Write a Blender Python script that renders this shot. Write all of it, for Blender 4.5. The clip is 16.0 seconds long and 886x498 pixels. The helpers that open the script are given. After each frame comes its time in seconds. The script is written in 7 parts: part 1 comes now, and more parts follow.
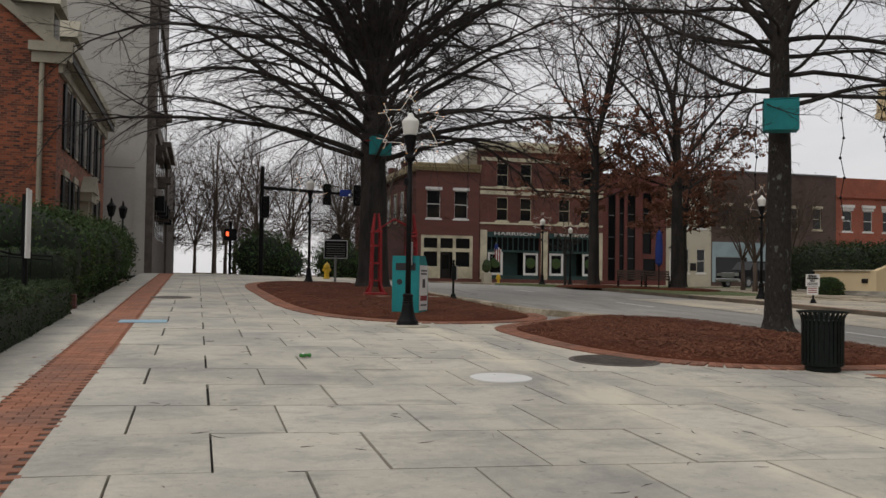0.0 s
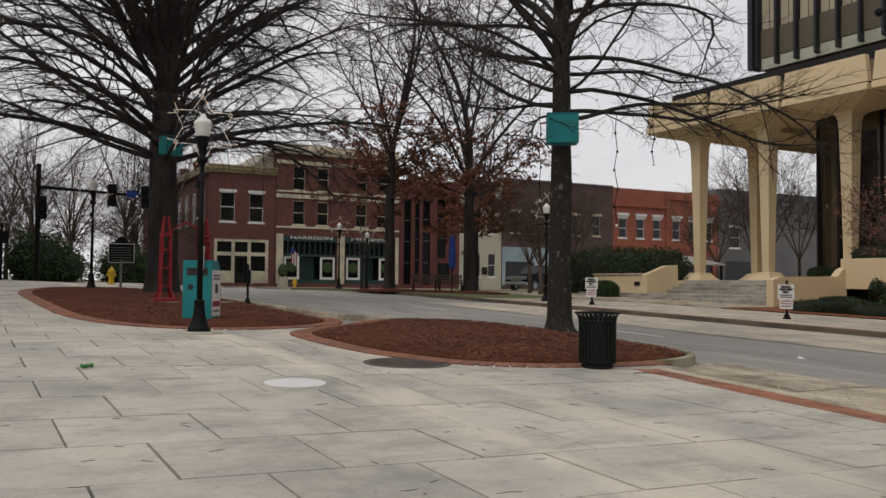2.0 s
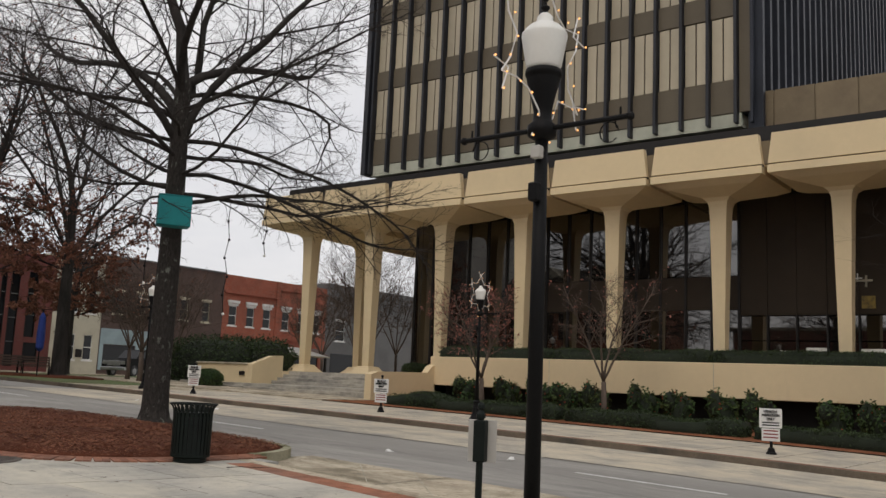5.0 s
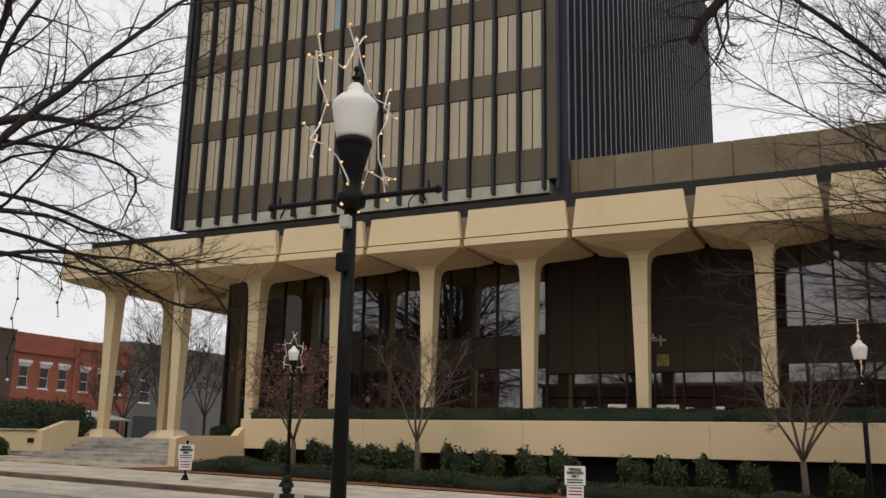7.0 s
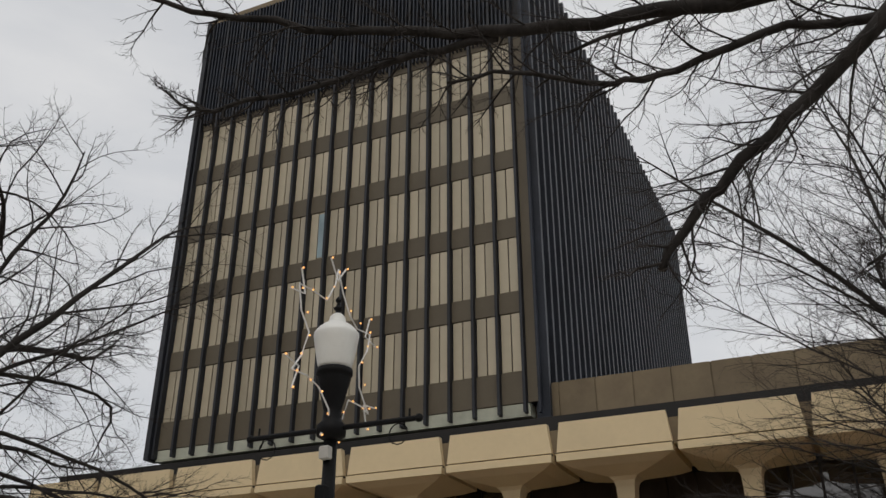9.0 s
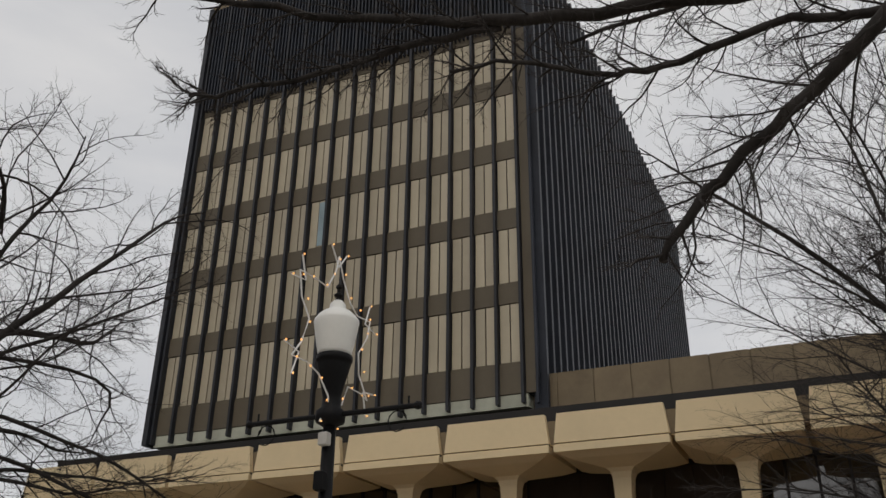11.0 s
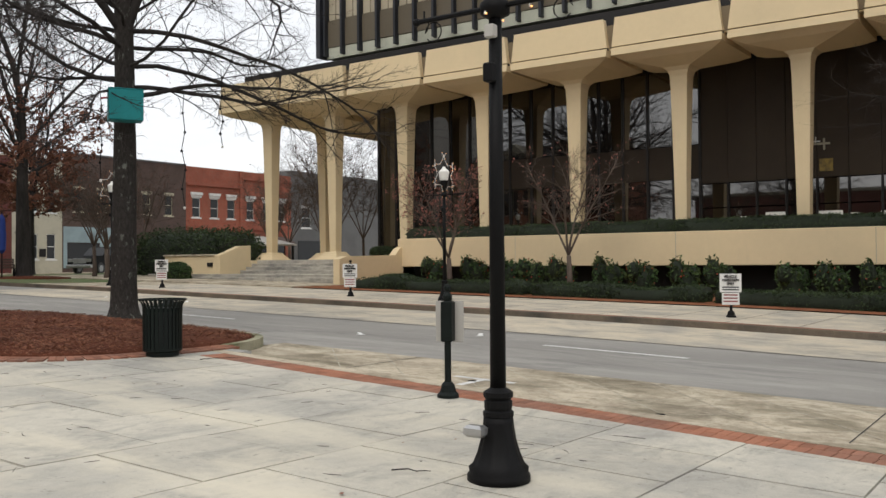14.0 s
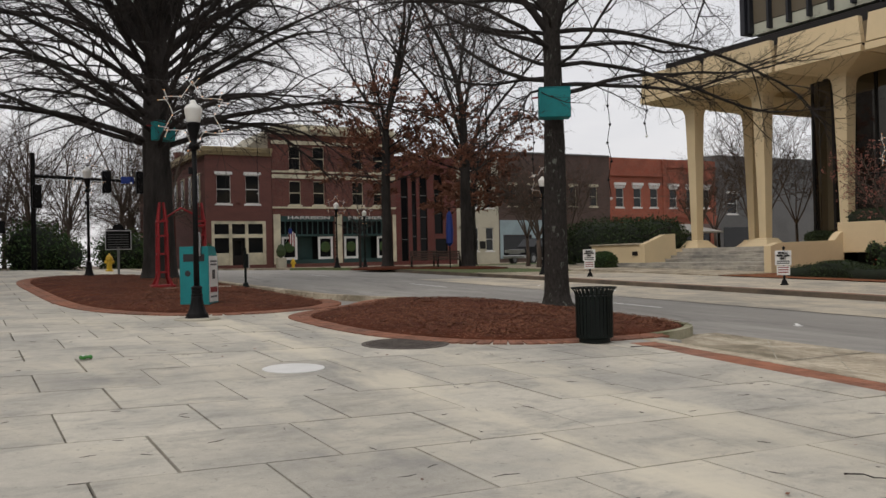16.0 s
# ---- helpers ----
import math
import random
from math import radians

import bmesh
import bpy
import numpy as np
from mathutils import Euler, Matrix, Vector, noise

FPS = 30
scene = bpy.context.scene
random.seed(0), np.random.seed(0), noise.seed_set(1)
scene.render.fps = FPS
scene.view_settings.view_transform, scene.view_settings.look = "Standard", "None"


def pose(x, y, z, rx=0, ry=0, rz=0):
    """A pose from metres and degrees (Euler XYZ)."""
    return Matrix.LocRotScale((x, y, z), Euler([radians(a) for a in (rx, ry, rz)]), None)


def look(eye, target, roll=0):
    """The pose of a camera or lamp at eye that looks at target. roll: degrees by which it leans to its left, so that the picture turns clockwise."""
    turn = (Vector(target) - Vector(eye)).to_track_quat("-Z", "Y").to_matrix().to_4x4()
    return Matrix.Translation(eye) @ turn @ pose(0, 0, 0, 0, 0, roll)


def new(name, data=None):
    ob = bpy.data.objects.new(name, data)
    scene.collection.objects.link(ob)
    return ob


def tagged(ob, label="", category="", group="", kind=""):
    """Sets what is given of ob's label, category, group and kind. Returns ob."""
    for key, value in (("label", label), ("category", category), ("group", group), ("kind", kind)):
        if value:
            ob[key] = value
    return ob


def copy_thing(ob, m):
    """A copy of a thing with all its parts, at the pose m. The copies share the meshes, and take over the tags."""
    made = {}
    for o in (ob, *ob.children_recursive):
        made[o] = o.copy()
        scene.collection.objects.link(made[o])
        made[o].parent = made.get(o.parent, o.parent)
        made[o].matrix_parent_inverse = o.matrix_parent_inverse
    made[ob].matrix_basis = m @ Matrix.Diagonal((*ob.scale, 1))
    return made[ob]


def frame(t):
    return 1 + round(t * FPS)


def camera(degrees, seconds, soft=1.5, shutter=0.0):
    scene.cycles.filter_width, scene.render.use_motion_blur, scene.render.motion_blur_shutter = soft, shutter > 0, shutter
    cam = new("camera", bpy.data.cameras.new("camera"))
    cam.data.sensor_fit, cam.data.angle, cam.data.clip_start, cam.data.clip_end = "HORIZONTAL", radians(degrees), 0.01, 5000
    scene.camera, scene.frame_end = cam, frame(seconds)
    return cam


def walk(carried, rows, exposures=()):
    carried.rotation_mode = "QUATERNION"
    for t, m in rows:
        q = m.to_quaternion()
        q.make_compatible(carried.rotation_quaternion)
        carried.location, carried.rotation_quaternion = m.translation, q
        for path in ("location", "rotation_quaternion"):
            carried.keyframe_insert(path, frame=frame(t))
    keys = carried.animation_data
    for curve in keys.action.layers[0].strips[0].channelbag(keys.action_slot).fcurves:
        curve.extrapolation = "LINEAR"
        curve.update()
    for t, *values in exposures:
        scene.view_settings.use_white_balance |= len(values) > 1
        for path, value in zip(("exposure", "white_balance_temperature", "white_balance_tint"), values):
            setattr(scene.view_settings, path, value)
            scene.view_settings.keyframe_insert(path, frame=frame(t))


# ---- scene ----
cam = camera(52.54, 16.0, soft=1.5)
# seconds, eye x y z, yaw, pitch, roll
ROWS = [
    (0, 0.072, 0.068, 1.498, -15.36, 1.72, -0.83),
    (0.5, 0.081, 0.065, 1.500, -18.36, 2.23, -0.95),
    (1, 0.080, -0.001, 1.504, -22.49, 2.05, -1.06),
    (1.5, 0.080, -0.021, 1.510, -25.90, 1.86, -0.75),
    (2, 0.057, -0.047, 1.507, -28.25, 2.14, -0.57),
    (2.5, 0.070, -0.030, 1.503, -30.62, 2.34, -0.69),
    (3, 0.072, -0.044, 1.504, -34.36, 2.68, -1.11),
    (3.5, 0.101, -0.038, 1.509, -38.85, 3.51, -1.31),
    (4, 0.111, -0.021, 1.505, -42.97, 4.67, -1.71),
    (4.5, 0.106, -0.064, 1.519, -47.88, 6.31, -2.25),
    (5, 0.131, -0.085, 1.545, -52.87, 8.42, -2.47),
    (5.2, 0.161, -0.078, 1.563, -54.86, 9.22, -2.57),
    (7.3, 0.238, -0.104, 1.663, -65.53, 13.63, -0.77),
    (7.5, 0.196, -0.118, 1.650, -65.66, 15.44, -0.49),
    (8, 0.178, -0.120, 1.651, -65.20, 20.11, -0.09),
    (8.5, 0.178, -0.122, 1.661, -65.12, 23.62, -0.07),
    (9, 0.163, -0.130, 1.665, -65.34, 26.60, 0.01),
    (9.2, 0.169, -0.127, 1.670, -65.31, 27.51, 0.05),
    (11.3, 0.165, -0.116, 1.653, -65.82, 25.03, -1.01),
    (11.5, 0.190, -0.102, 1.661, -65.77, 22.21, -1.11),
    (12, 0.216, -0.086, 1.649, -65.30, 15.55, -0.99),
    (12.5, 0.247, -0.070, 1.639, -65.12, 9.45, -0.55),
    (13, 0.295, -0.085, 1.612, -65.08, 3.90, -0.47),
    (13.5, 0.222, -0.112, 1.587, -62.68, 1.57, -0.38),
    (14, 0.155, -0.115, 1.580, -54.85, 0.85, 0.42),
    (14.5, 0.130, -0.075, 1.585, -45.20, 0.77, 0.82),
    (15, 0.110, -0.075, 1.588, -37.57, 0.73, 1.36),
    (15.5, 0.110, -0.070, 1.576, -31.52, 0.67, 1.61),
    (16, 0.105, -0.075, 1.582, -28.30, 0.52, 1.28),
]
# seconds, stops, kelvin, tint
EXPOSURES = [(0.0, -0.13, 6580, 12), (1.5, -0.12, 6580, 13), (4.0, 0.02, 6580, 13), (5.0, 0.02, 6580, 12.5), (7.5, 0.15, 6650, 12), (8.0, 0.08, 6500, 11), (8.5, -0.14, 6500, 11), (9.2, -0.28, 6450, 10), (11.4, -0.35, 6550, 11),
             (12.0, -0.05, 6650, 11), (12.5, 0.38, 6950, 11.5), (13.0, 0.64, 6800, 12), (13.4, 0.8, 6500, 10), (13.6, 0.78, 6450, 10), (14.0, 0.42, 6450, 10), (14.5, 0.22, 6450, 10), (15.0, 0.0, 6500, 11), (16.0, 0.0, 6580, 12.5)]
walk(cam, [(t, pose(x, y, z, 90 + pitch, roll, yaw)) for t, x, y, z, yaw, pitch, roll in ROWS], EXPOSURES)

# ---- light: an overcast winter sky ----
world = bpy.data.worlds.new("overcast_sky")
scene.world = world
world.use_nodes = True
wn, wl = world.node_tree.nodes, world.node_tree.links
wn.clear()
sky = wn.new("ShaderNodeTexSky")
sky.sky_type, sky.sun_disc, sky.sun_elevation, sky.sun_rotation = "NISHITA", False, radians(38), radians(-100)
sky.dust_density = 4.0
dim = wn.new("ShaderNodeVectorMath"); dim.operation = "SCALE"; dim.inputs["Scale"].default_value = 0.10
coord = wn.new("ShaderNodeTexCoord")
mapn = wn.new("ShaderNodeMapping"); mapn.inputs["Scale"].default_value = (1.0, 1.0, 3.2)
cloud = wn.new("ShaderNodeTexNoise"); cloud.inputs["Scale"].default_value = 2.6; cloud.inputs["Detail"].default_value = 6.0
cloud.inputs["Roughness"].default_value = 0.55
ramp = wn.new("ShaderNodeValToRGB")
ramp.color_ramp.elements[0].position, ramp.color_ramp.elements[0].color = 0.30, (0.80, 0.815, 0.84, 1)
ramp.color_ramp.elements[1].position, ramp.color_ramp.elements[1].color = 0.66, (1.0, 0.995, 0.985, 1)
cover = wn.new("ShaderNodeMix"); cover.data_type = "RGBA"; cover.inputs[0].default_value = 0.88
back = wn.new("ShaderNodeBackground"); back.inputs["Strength"].default_value = 0.95
wout = wn.new("ShaderNodeOutputWorld")
wl.new(sky.outputs[0], dim.inputs[0])
wl.new(coord.outputs["Generated"], mapn.inputs[0]); wl.new(mapn.outputs[0], cloud.inputs["Vector"])
wl.new(cloud.outputs["Fac"], ramp.inputs[0])
wl.new(dim.outputs[0], cover.inputs[6]); wl.new(ramp.outputs[0], cover.inputs[7])
wl.new(cover.outputs[2], back.inputs[0]); wl.new(back.outputs[0], wout.inputs[0])
sun_data = bpy.data.lights.new("veiled_sun", "SUN")
sun_data.energy, sun_data.angle, sun_data.color = 0.7, radians(35), (1.0, 0.95, 0.87)
sun = new("veiled_sun", sun_data)
sun.matrix_world = look((-30, -10, 40), (0, 0, 0))

# ---- materials ----
def material(name, base, rough=0.8, metal=0.0, big=0.6, fine=30.0, vary=0.18, bump=0.15, tint=None, per_object=0.0, per_island=0.0, stretch=(1, 1, 1), spec=0.5):
    """A surface with two scales of variation: blotches (big, per metre) and grain (fine, per metre)."""
    m = bpy.data.materials.new(name)
    m.use_nodes = True
    n, l = m.node_tree.nodes, m.node_tree.links
    b = n["Principled BSDF"]
    b.inputs["Roughness"].default_value, b.inputs["Metallic"].default_value = rough, metal
    b.inputs["Specular IOR Level"].default_value = spec
    g = n.new("ShaderNodeNewGeometry")
    mp = n.new("ShaderNodeMapping"); mp.inputs["Scale"].default_value = stretch
    l.new(g.outputs["Position"], mp.inputs[0])
    n1 = n.new("ShaderNodeTexNoise"); n1.inputs["Scale"].default_value = big; n1.inputs["Detail"].default_value = 5
    n2 = n.new("ShaderNodeTexNoise"); n2.inputs["Scale"].default_value = fine; n2.inputs["Detail"].default_value = 4
    l.new(mp.outputs[0], n1.inputs["Vector"]); l.new(mp.outputs[0], n2.inputs["Vector"])
    tint = tint or [c * 0.6 for c in base]
    mix = n.new("ShaderNodeMix"); mix.data_type = "RGBA"
    mix.inputs[6].default_value, mix.inputs[7].default_value = (*base, 1), (*tint, 1)
    r1 = n.new("ShaderNodeMapRange"); r1.inputs[1].default_value, r1.inputs[2].default_value = 0.42, 0.72
    l.new(n1.outputs["Fac"], r1.inputs[0]); l.new(r1.outputs[0], mix.inputs[0])
    hsv = n.new("ShaderNodeHueSaturation")
    l.new(mix.outputs[2], hsv.inputs["Color"])
    add = n.new("ShaderNodeMath"); add.operation = "MULTIPLY_ADD"
    l.new(n2.outputs["Fac"], add.inputs[0]); add.inputs[1].default_value, add.inputs[2].default_value = 2 * vary, 1 - vary
    n3 = n.new("ShaderNodeTexNoise"); n3.inputs["Scale"].default_value = math.sqrt(big * fine) * 1.3; n3.inputs["Detail"].default_value = 6; n3.inputs["Roughness"].default_value = 0.65
    l.new(mp.outputs[0], n3.inputs["Vector"])
    mid = n.new("ShaderNodeMath"); mid.operation = "MULTIPLY_ADD"
    l.new(n3.outputs["Fac"], mid.inputs[0]); mid.inputs[1].default_value = 2.2 * vary
    less = n.new("ShaderNodeMath"); less.operation = "SUBTRACT"; less.inputs[1].default_value = 1.1 * vary
    l.new(add.outputs[0], less.inputs[0]); l.new(less.outputs[0], mid.inputs[2])
    last = mid
    for amount, source in ((per_object, "object"), (per_island, "island")):
        if amount:
            src = n.new("ShaderNodeObjectInfo").outputs["Random"] if source == "object" else g.outputs["Random Per Island"]
            a2 = n.new("ShaderNodeMath"); a2.operation = "MULTIPLY_ADD"
            l.new(src, a2.inputs[0]); a2.inputs[1].default_value = 2 * amount
            sub = n.new("ShaderNodeMath"); sub.operation = "SUBTRACT"; sub.inputs[1].default_value = amount
            l.new(last.outputs[0], sub.inputs[0]); l.new(sub.outputs[0], a2.inputs[2])
            last = a2
    l.new(last.outputs[0], hsv.inputs["Value"])
    l.new(hsv.outputs[0], b.inputs["Base Color"])
    if bump:
        bp = n.new("ShaderNodeBump"); bp.inputs["Strength"].default_value = bump; bp.inputs["Distance"].default_value = 0.02
        l.new(n2.outputs["Fac"], bp.inputs["Height"]); l.new(bp.outputs[0], b.inputs["Normal"])
    return m


def stain(m, colour, scale, low, high, stretch=(1, 1, 1), seed=0.0, rough=0.6, most=1.0):
    """Lays ragged patches of another colour over a surface."""
    n, l = m.node_tree.nodes, m.node_tree.links
    b = n["Principled BSDF"]
    old = b.inputs["Base Color"].links[0].from_socket
    g = n.new("ShaderNodeNewGeometry")
    mp = n.new("ShaderNodeMapping"); mp.inputs["Scale"].default_value = stretch; mp.inputs["Location"].default_value = (seed, seed * 1.7, seed * 0.3)
    t = n.new("ShaderNodeTexNoise"); t.inputs["Scale"].default_value = scale; t.inputs["Detail"].default_value = 9; t.inputs["Roughness"].default_value = rough
    t.inputs["Distortion"].default_value = 0.6
    r = n.new("ShaderNodeMapRange"); r.inputs[1].default_value, r.inputs[2].default_value, r.inputs[4].default_value = low, high, most
    x = n.new("ShaderNodeMix"); x.data_type = "RGBA"; x.inputs[7].default_value = (*colour, 1)
    l.new(g.outputs["Position"], mp.inputs[0]); l.new(mp.outputs[0], t.inputs["Vector"]); l.new(t.outputs["Fac"], r.inputs[0])
    l.new(r.outputs[0], x.inputs[0]); l.new(old, x.inputs[6]); l.new(x.outputs[2], b.inputs["Base Color"])
    return m


def brick_wall(name, one, two, mortar, blotch, width=0.215, row=0.076):
    """Coursed brickwork on upright walls, with weathered blotches."""
    m = material(name, one, 0.9, big=0.7, fine=40, vary=0.15, bump=0.15, tint=one)
    n, l = m.node_tree.nodes, m.node_tree.links
    pos = [x for x in n if x.bl_idname == "ShaderNodeNewGeometry"][0]
    sep, add, com = n.new("ShaderNodeSeparateXYZ"), n.new("ShaderNodeMath"), n.new("ShaderNodeCombineXYZ")
    l.new(pos.outputs["Position"], sep.inputs[0]); l.new(sep.outputs[0], add.inputs[0]); l.new(sep.outputs[1], add.inputs[1])
    l.new(add.outputs[0], com.inputs[0]); l.new(sep.outputs[2], com.inputs[1])
    br = n.new("ShaderNodeTexBrick")
    br.inputs["Scale"].default_value, br.inputs["Mortar Size"].default_value = 1.0, 0.007
    br.inputs["Brick Width"].default_value, br.inputs["Row Height"].default_value = width, row
    br.inputs["Color1"].default_value, br.inputs["Color2"].default_value, br.inputs["Mortar"].default_value = (*one, 1), (*two, 1), (*mortar, 1)
    l.new(com.outputs[0], br.inputs["Vector"])
    mix = [x for x in n if x.bl_idname == "ShaderNodeMix"][0]
    tone = n.new("ShaderNodeMix"); tone.data_type, tone.blend_type = "RGBA", "MULTIPLY"
    tone.inputs[0].default_value = 1.0
    tone.inputs[7].default_value = (*blotch, 1)
    l.new(br.outputs["Color"], mix.inputs[6]); l.new(br.outputs["Color"], tone.inputs[6]); l.new(tone.outputs[2], mix.inputs[7])
    return m


def glass(name, tint, rough=0.02, ior=1.6):
    """A dark pane that reflects what stands before it."""
    m = bpy.data.materials.new(name)
    m.use_nodes = True
    b = m.node_tree.nodes["Principled BSDF"]
    b.inputs["Base Color"].default_value = (*tint, 1)
    b.inputs["Roughness"].default_value = rough
    b.inputs["IOR"].default_value = ior
    return m


def glow(name, colour, strength):
    m = bpy.data.materials.new(name)
    m.use_nodes = True
    b = m.node_tree.nodes["Principled BSDF"]
    b.inputs["Base Color"].default_value = (*colour, 1)
    b.inputs["Emission Color"].default_value = (*colour, 1)
    b.inputs["Emission Strength"].default_value = strength
    return m


CONCRETE = material("pavement_concrete", (0.505, 0.475, 0.405), 0.88, big=0.55, fine=90, vary=0.19, bump=0.2, tint=(0.30, 0.293, 0.27), per_object=0.09, spec=0.3)
APRON = material("apron_concrete", (0.48, 0.415, 0.315), 0.9, big=0.75, fine=60, vary=0.30, bump=0.2, tint=(0.235, 0.20, 0.15), spec=0.25)
FAR_CONC = material("grey_white_concrete", (0.56, 0.495, 0.385), 0.9, big=0.9, fine=50, vary=0.22, bump=0.15, tint=(0.36, 0.335, 0.29), spec=0.25)
KERB_DARK = material("stained_kerb", (0.16, 0.128, 0.096), 0.9, big=1.2, fine=40, vary=0.3, bump=0.2, tint=(0.07, 0.065, 0.055), spec=0.2)
WEATHERED = material("weathered_trim", (0.33, 0.305, 0.235), 0.8, big=0.8, fine=20, vary=0.15, bump=0.05, tint=(0.22, 0.20, 0.155))
CURB = material("curb_concrete", (0.45, 0.42, 0.34), 0.9, big=1.4, fine=40, vary=0.15, bump=0.2, tint=(0.22, 0.21, 0.16))
JOINT = material("joint_dirt", (0.06, 0.055, 0.05), 0.95, vary=0.3)
ASPHALT = material("worn_asphalt", (0.30, 0.288, 0.265), 0.9, big=0.25, fine=140, vary=0.16, bump=0.2, tint=(0.225, 0.216, 0.20), stretch=(1, 0.25, 1), spec=0.3)
PAINT_WHITE = material("road_paint", (0.72, 0.72, 0.70), 0.8, big=6, fine=80, vary=0.12, tint=(0.5, 0.5, 0.48))
BRICK_PAVE = material("paving_brick", (0.315, 0.138, 0.085), 0.88, big=1.2, fine=60, vary=0.22, bump=0.25, tint=(0.22, 0.118, 0.085), per_object=0.20, per_island=0.2, spec=0.25)
EARTH = material("winter_earth", (0.14, 0.10, 0.07), 0.95, big=0.2, fine=8, vary=0.3)
MULCH = material("pine_straw", (0.105, 0.036, 0.020), 0.95, big=1.3, fine=45, vary=0.5, bump=0.9, tint=(0.06, 0.021, 0.012), spec=0.1)
GRASS = material("winter_grass", (0.085, 0.13, 0.038), 0.95, big=0.8, fine=50, vary=0.4, bump=0.6, tint=(0.12, 0.11, 0.05))
CREAM = material("cream_painted_concrete", (0.68, 0.548, 0.342), 0.75, big=0.25, fine=40, vary=0.05, bump=0.08, tint=(0.59, 0.48, 0.305), spec=0.3)
BROWN_STONE = material("brown_stone_panel", (0.185, 0.142, 0.086), 0.8, big=0.6, fine=30, vary=0.12, tint=(0.135, 0.102, 0.064), per_object=0.08)
SPANDREL = material("bronze_spandrel", (0.118, 0.098, 0.068), 0.6, big=0.3, fine=12, vary=0.06, bump=0.02, tint=(0.098, 0.080, 0.055), spec=0.3)
FIN = material("dark_blue_grey_fin", (0.020, 0.022, 0.028), 0.5, big=0.5, fine=8, vary=0.12, bump=0.02, spec=0.35)
LOUVER = material("blue_grey_slat", (0.026, 0.031, 0.043), 0.5, big=0.4, fine=10, vary=0.15, bump=0.02, spec=0.3)
BLIND = material("drawn_window_blind", (0.43, 0.375, 0.27), 0.45, big=0.2, fine=3, vary=0.06, bump=0.0, tint=(0.36, 0.31, 0.222), per_object=0.14)
SOFFIT = material("pale_green_soffit", (0.46, 0.47, 0.38), 0.8, vary=0.06, bump=0.03)
DARK_GLASS = glass("bronze_glass", (0.010, 0.008, 0.006), 0.02, 2.25)
SHOP_GLASS = glass("shop_glass", (0.010, 0.011, 0.012), 0.04, 1.38)
DIM_GLASS = glass("dim_slot_glass", (0.008, 0.008, 0.009), 0.06, 1.18)
BRONZE = material("bronze_metal", (0.012, 0.010, 0.009), 0.5, vary=0.1, bump=0.02, spec=0.3)
BLACK = material("black_cast_iron", (0.0055, 0.0055, 0.006), 0.55, big=3, fine=60, vary=0.25, bump=0.1, tint=(0.006, 0.006, 0.006), spec=0.14)
GREEN_IRON = material("dark_green_iron", (0.006, 0.010, 0.0085), 0.55, big=3, fine=50, vary=0.2, bump=0.08, spec=0.18)
GLOBE = material("frosted_globe", (0.80, 0.80, 0.76), 0.35, vary=0.04, bump=0.02, tint=(0.68, 0.68, 0.64))
BARK = material("grey_oak_bark", (0.040, 0.036, 0.033), 0.95, big=3.0, fine=14, vary=0.4, bump=0.9, tint=(0.020, 0.018, 0.017), stretch=(1, 1, 0.25), spec=0.15)
BARK_PALE = material("pale_smooth_bark", (0.12, 0.093, 0.075), 0.9, big=2.5, fine=14, vary=0.3, bump=0.4, tint=(0.075, 0.056, 0.045), stretch=(1, 1, 0.3), spec=0.2)
TWIG = material("bare_twig", (0.052, 0.045, 0.042), 0.95, vary=0.2, bump=0.0, spec=0.1)
TWIG_FAR = material("far_bare_twig", (0.060, 0.046, 0.039), 0.95, vary=0.2, bump=0.0, spec=0.1)
DEAD_LEAF = material("brown_oak_leaf", (0.225, 0.102, 0.066), 0.9, vary=0.3, bump=0.0, tint=(0.12, 0.048, 0.03), per_island=0.35, spec=0.2)
PINK_LEAF = material("rusty_pink_leaf", (0.34, 0.13, 0.10), 0.9, vary=0.3, bump=0.0, per_island=0.3)
HEDGE = material("clipped_hedge_leaf", (0.038, 0.058, 0.022), 0.7, big=1.2, fine=40, vary=0.3, bump=0.0, tint=(0.017, 0.029, 0.011), per_island=0.45, spec=0.25)
SHRUB = material("broadleaf_shrub", (0.038, 0.074, 0.024), 0.7, big=1.5, fine=30, vary=0.3, bump=0.0, tint=(0.052, 0.066, 0.018), per_island=0.5, spec=0.25)
BERRY = material("red_berry", (0.45, 0.05, 0.03), 0.5, vary=0.1, bump=0.0)
TEAL = material("teal_paint", (0.012, 0.22, 0.23), 0.6, big=1.5, fine=30, vary=0.08, bump=0.05, tint=(0.010, 0.17, 0.18), spec=0.3)
RED = material("red_paint", (0.25, 0.014, 0.017), 0.5, big=2, fine=30, vary=0.15, bump=0.05, spec=0.3)
BLUE = material("blue_cloth", (0.012, 0.035, 0.20), 0.8, vary=0.1)
WHITE = material("white_paint", (0.74, 0.74, 0.72), 0.6, big=1.5, fine=30, vary=0.06, bump=0.03, tint=(0.62, 0.62, 0.60))
CREAM_TRIM = material("cream_trim", (0.62, 0.57, 0.42), 0.7, big=1.0, fine=20, vary=0.08, bump=0.03)
HB_BRICK = brick_wall("dark_red_brick", (0.150, 0.046, 0.034), (0.115, 0.036, 0.028), (0.16, 0.10, 0.085), (0.7, 0.7, 0.72))
HB_BRICK2 = material("painted_red_brick", (0.135, 0.052, 0.042), 0.85, big=0.5, fine=12, vary=0.12, bump=0.1, tint=(0.11, 0.043, 0.036), stretch=(1, 1, 3))
ORANGE_BRICK = brick_wall("orange_brick", (0.36, 0.090, 0.050), (0.29, 0.072, 0.042), (0.30, 0.17, 0.12), (0.72, 0.72, 0.72))
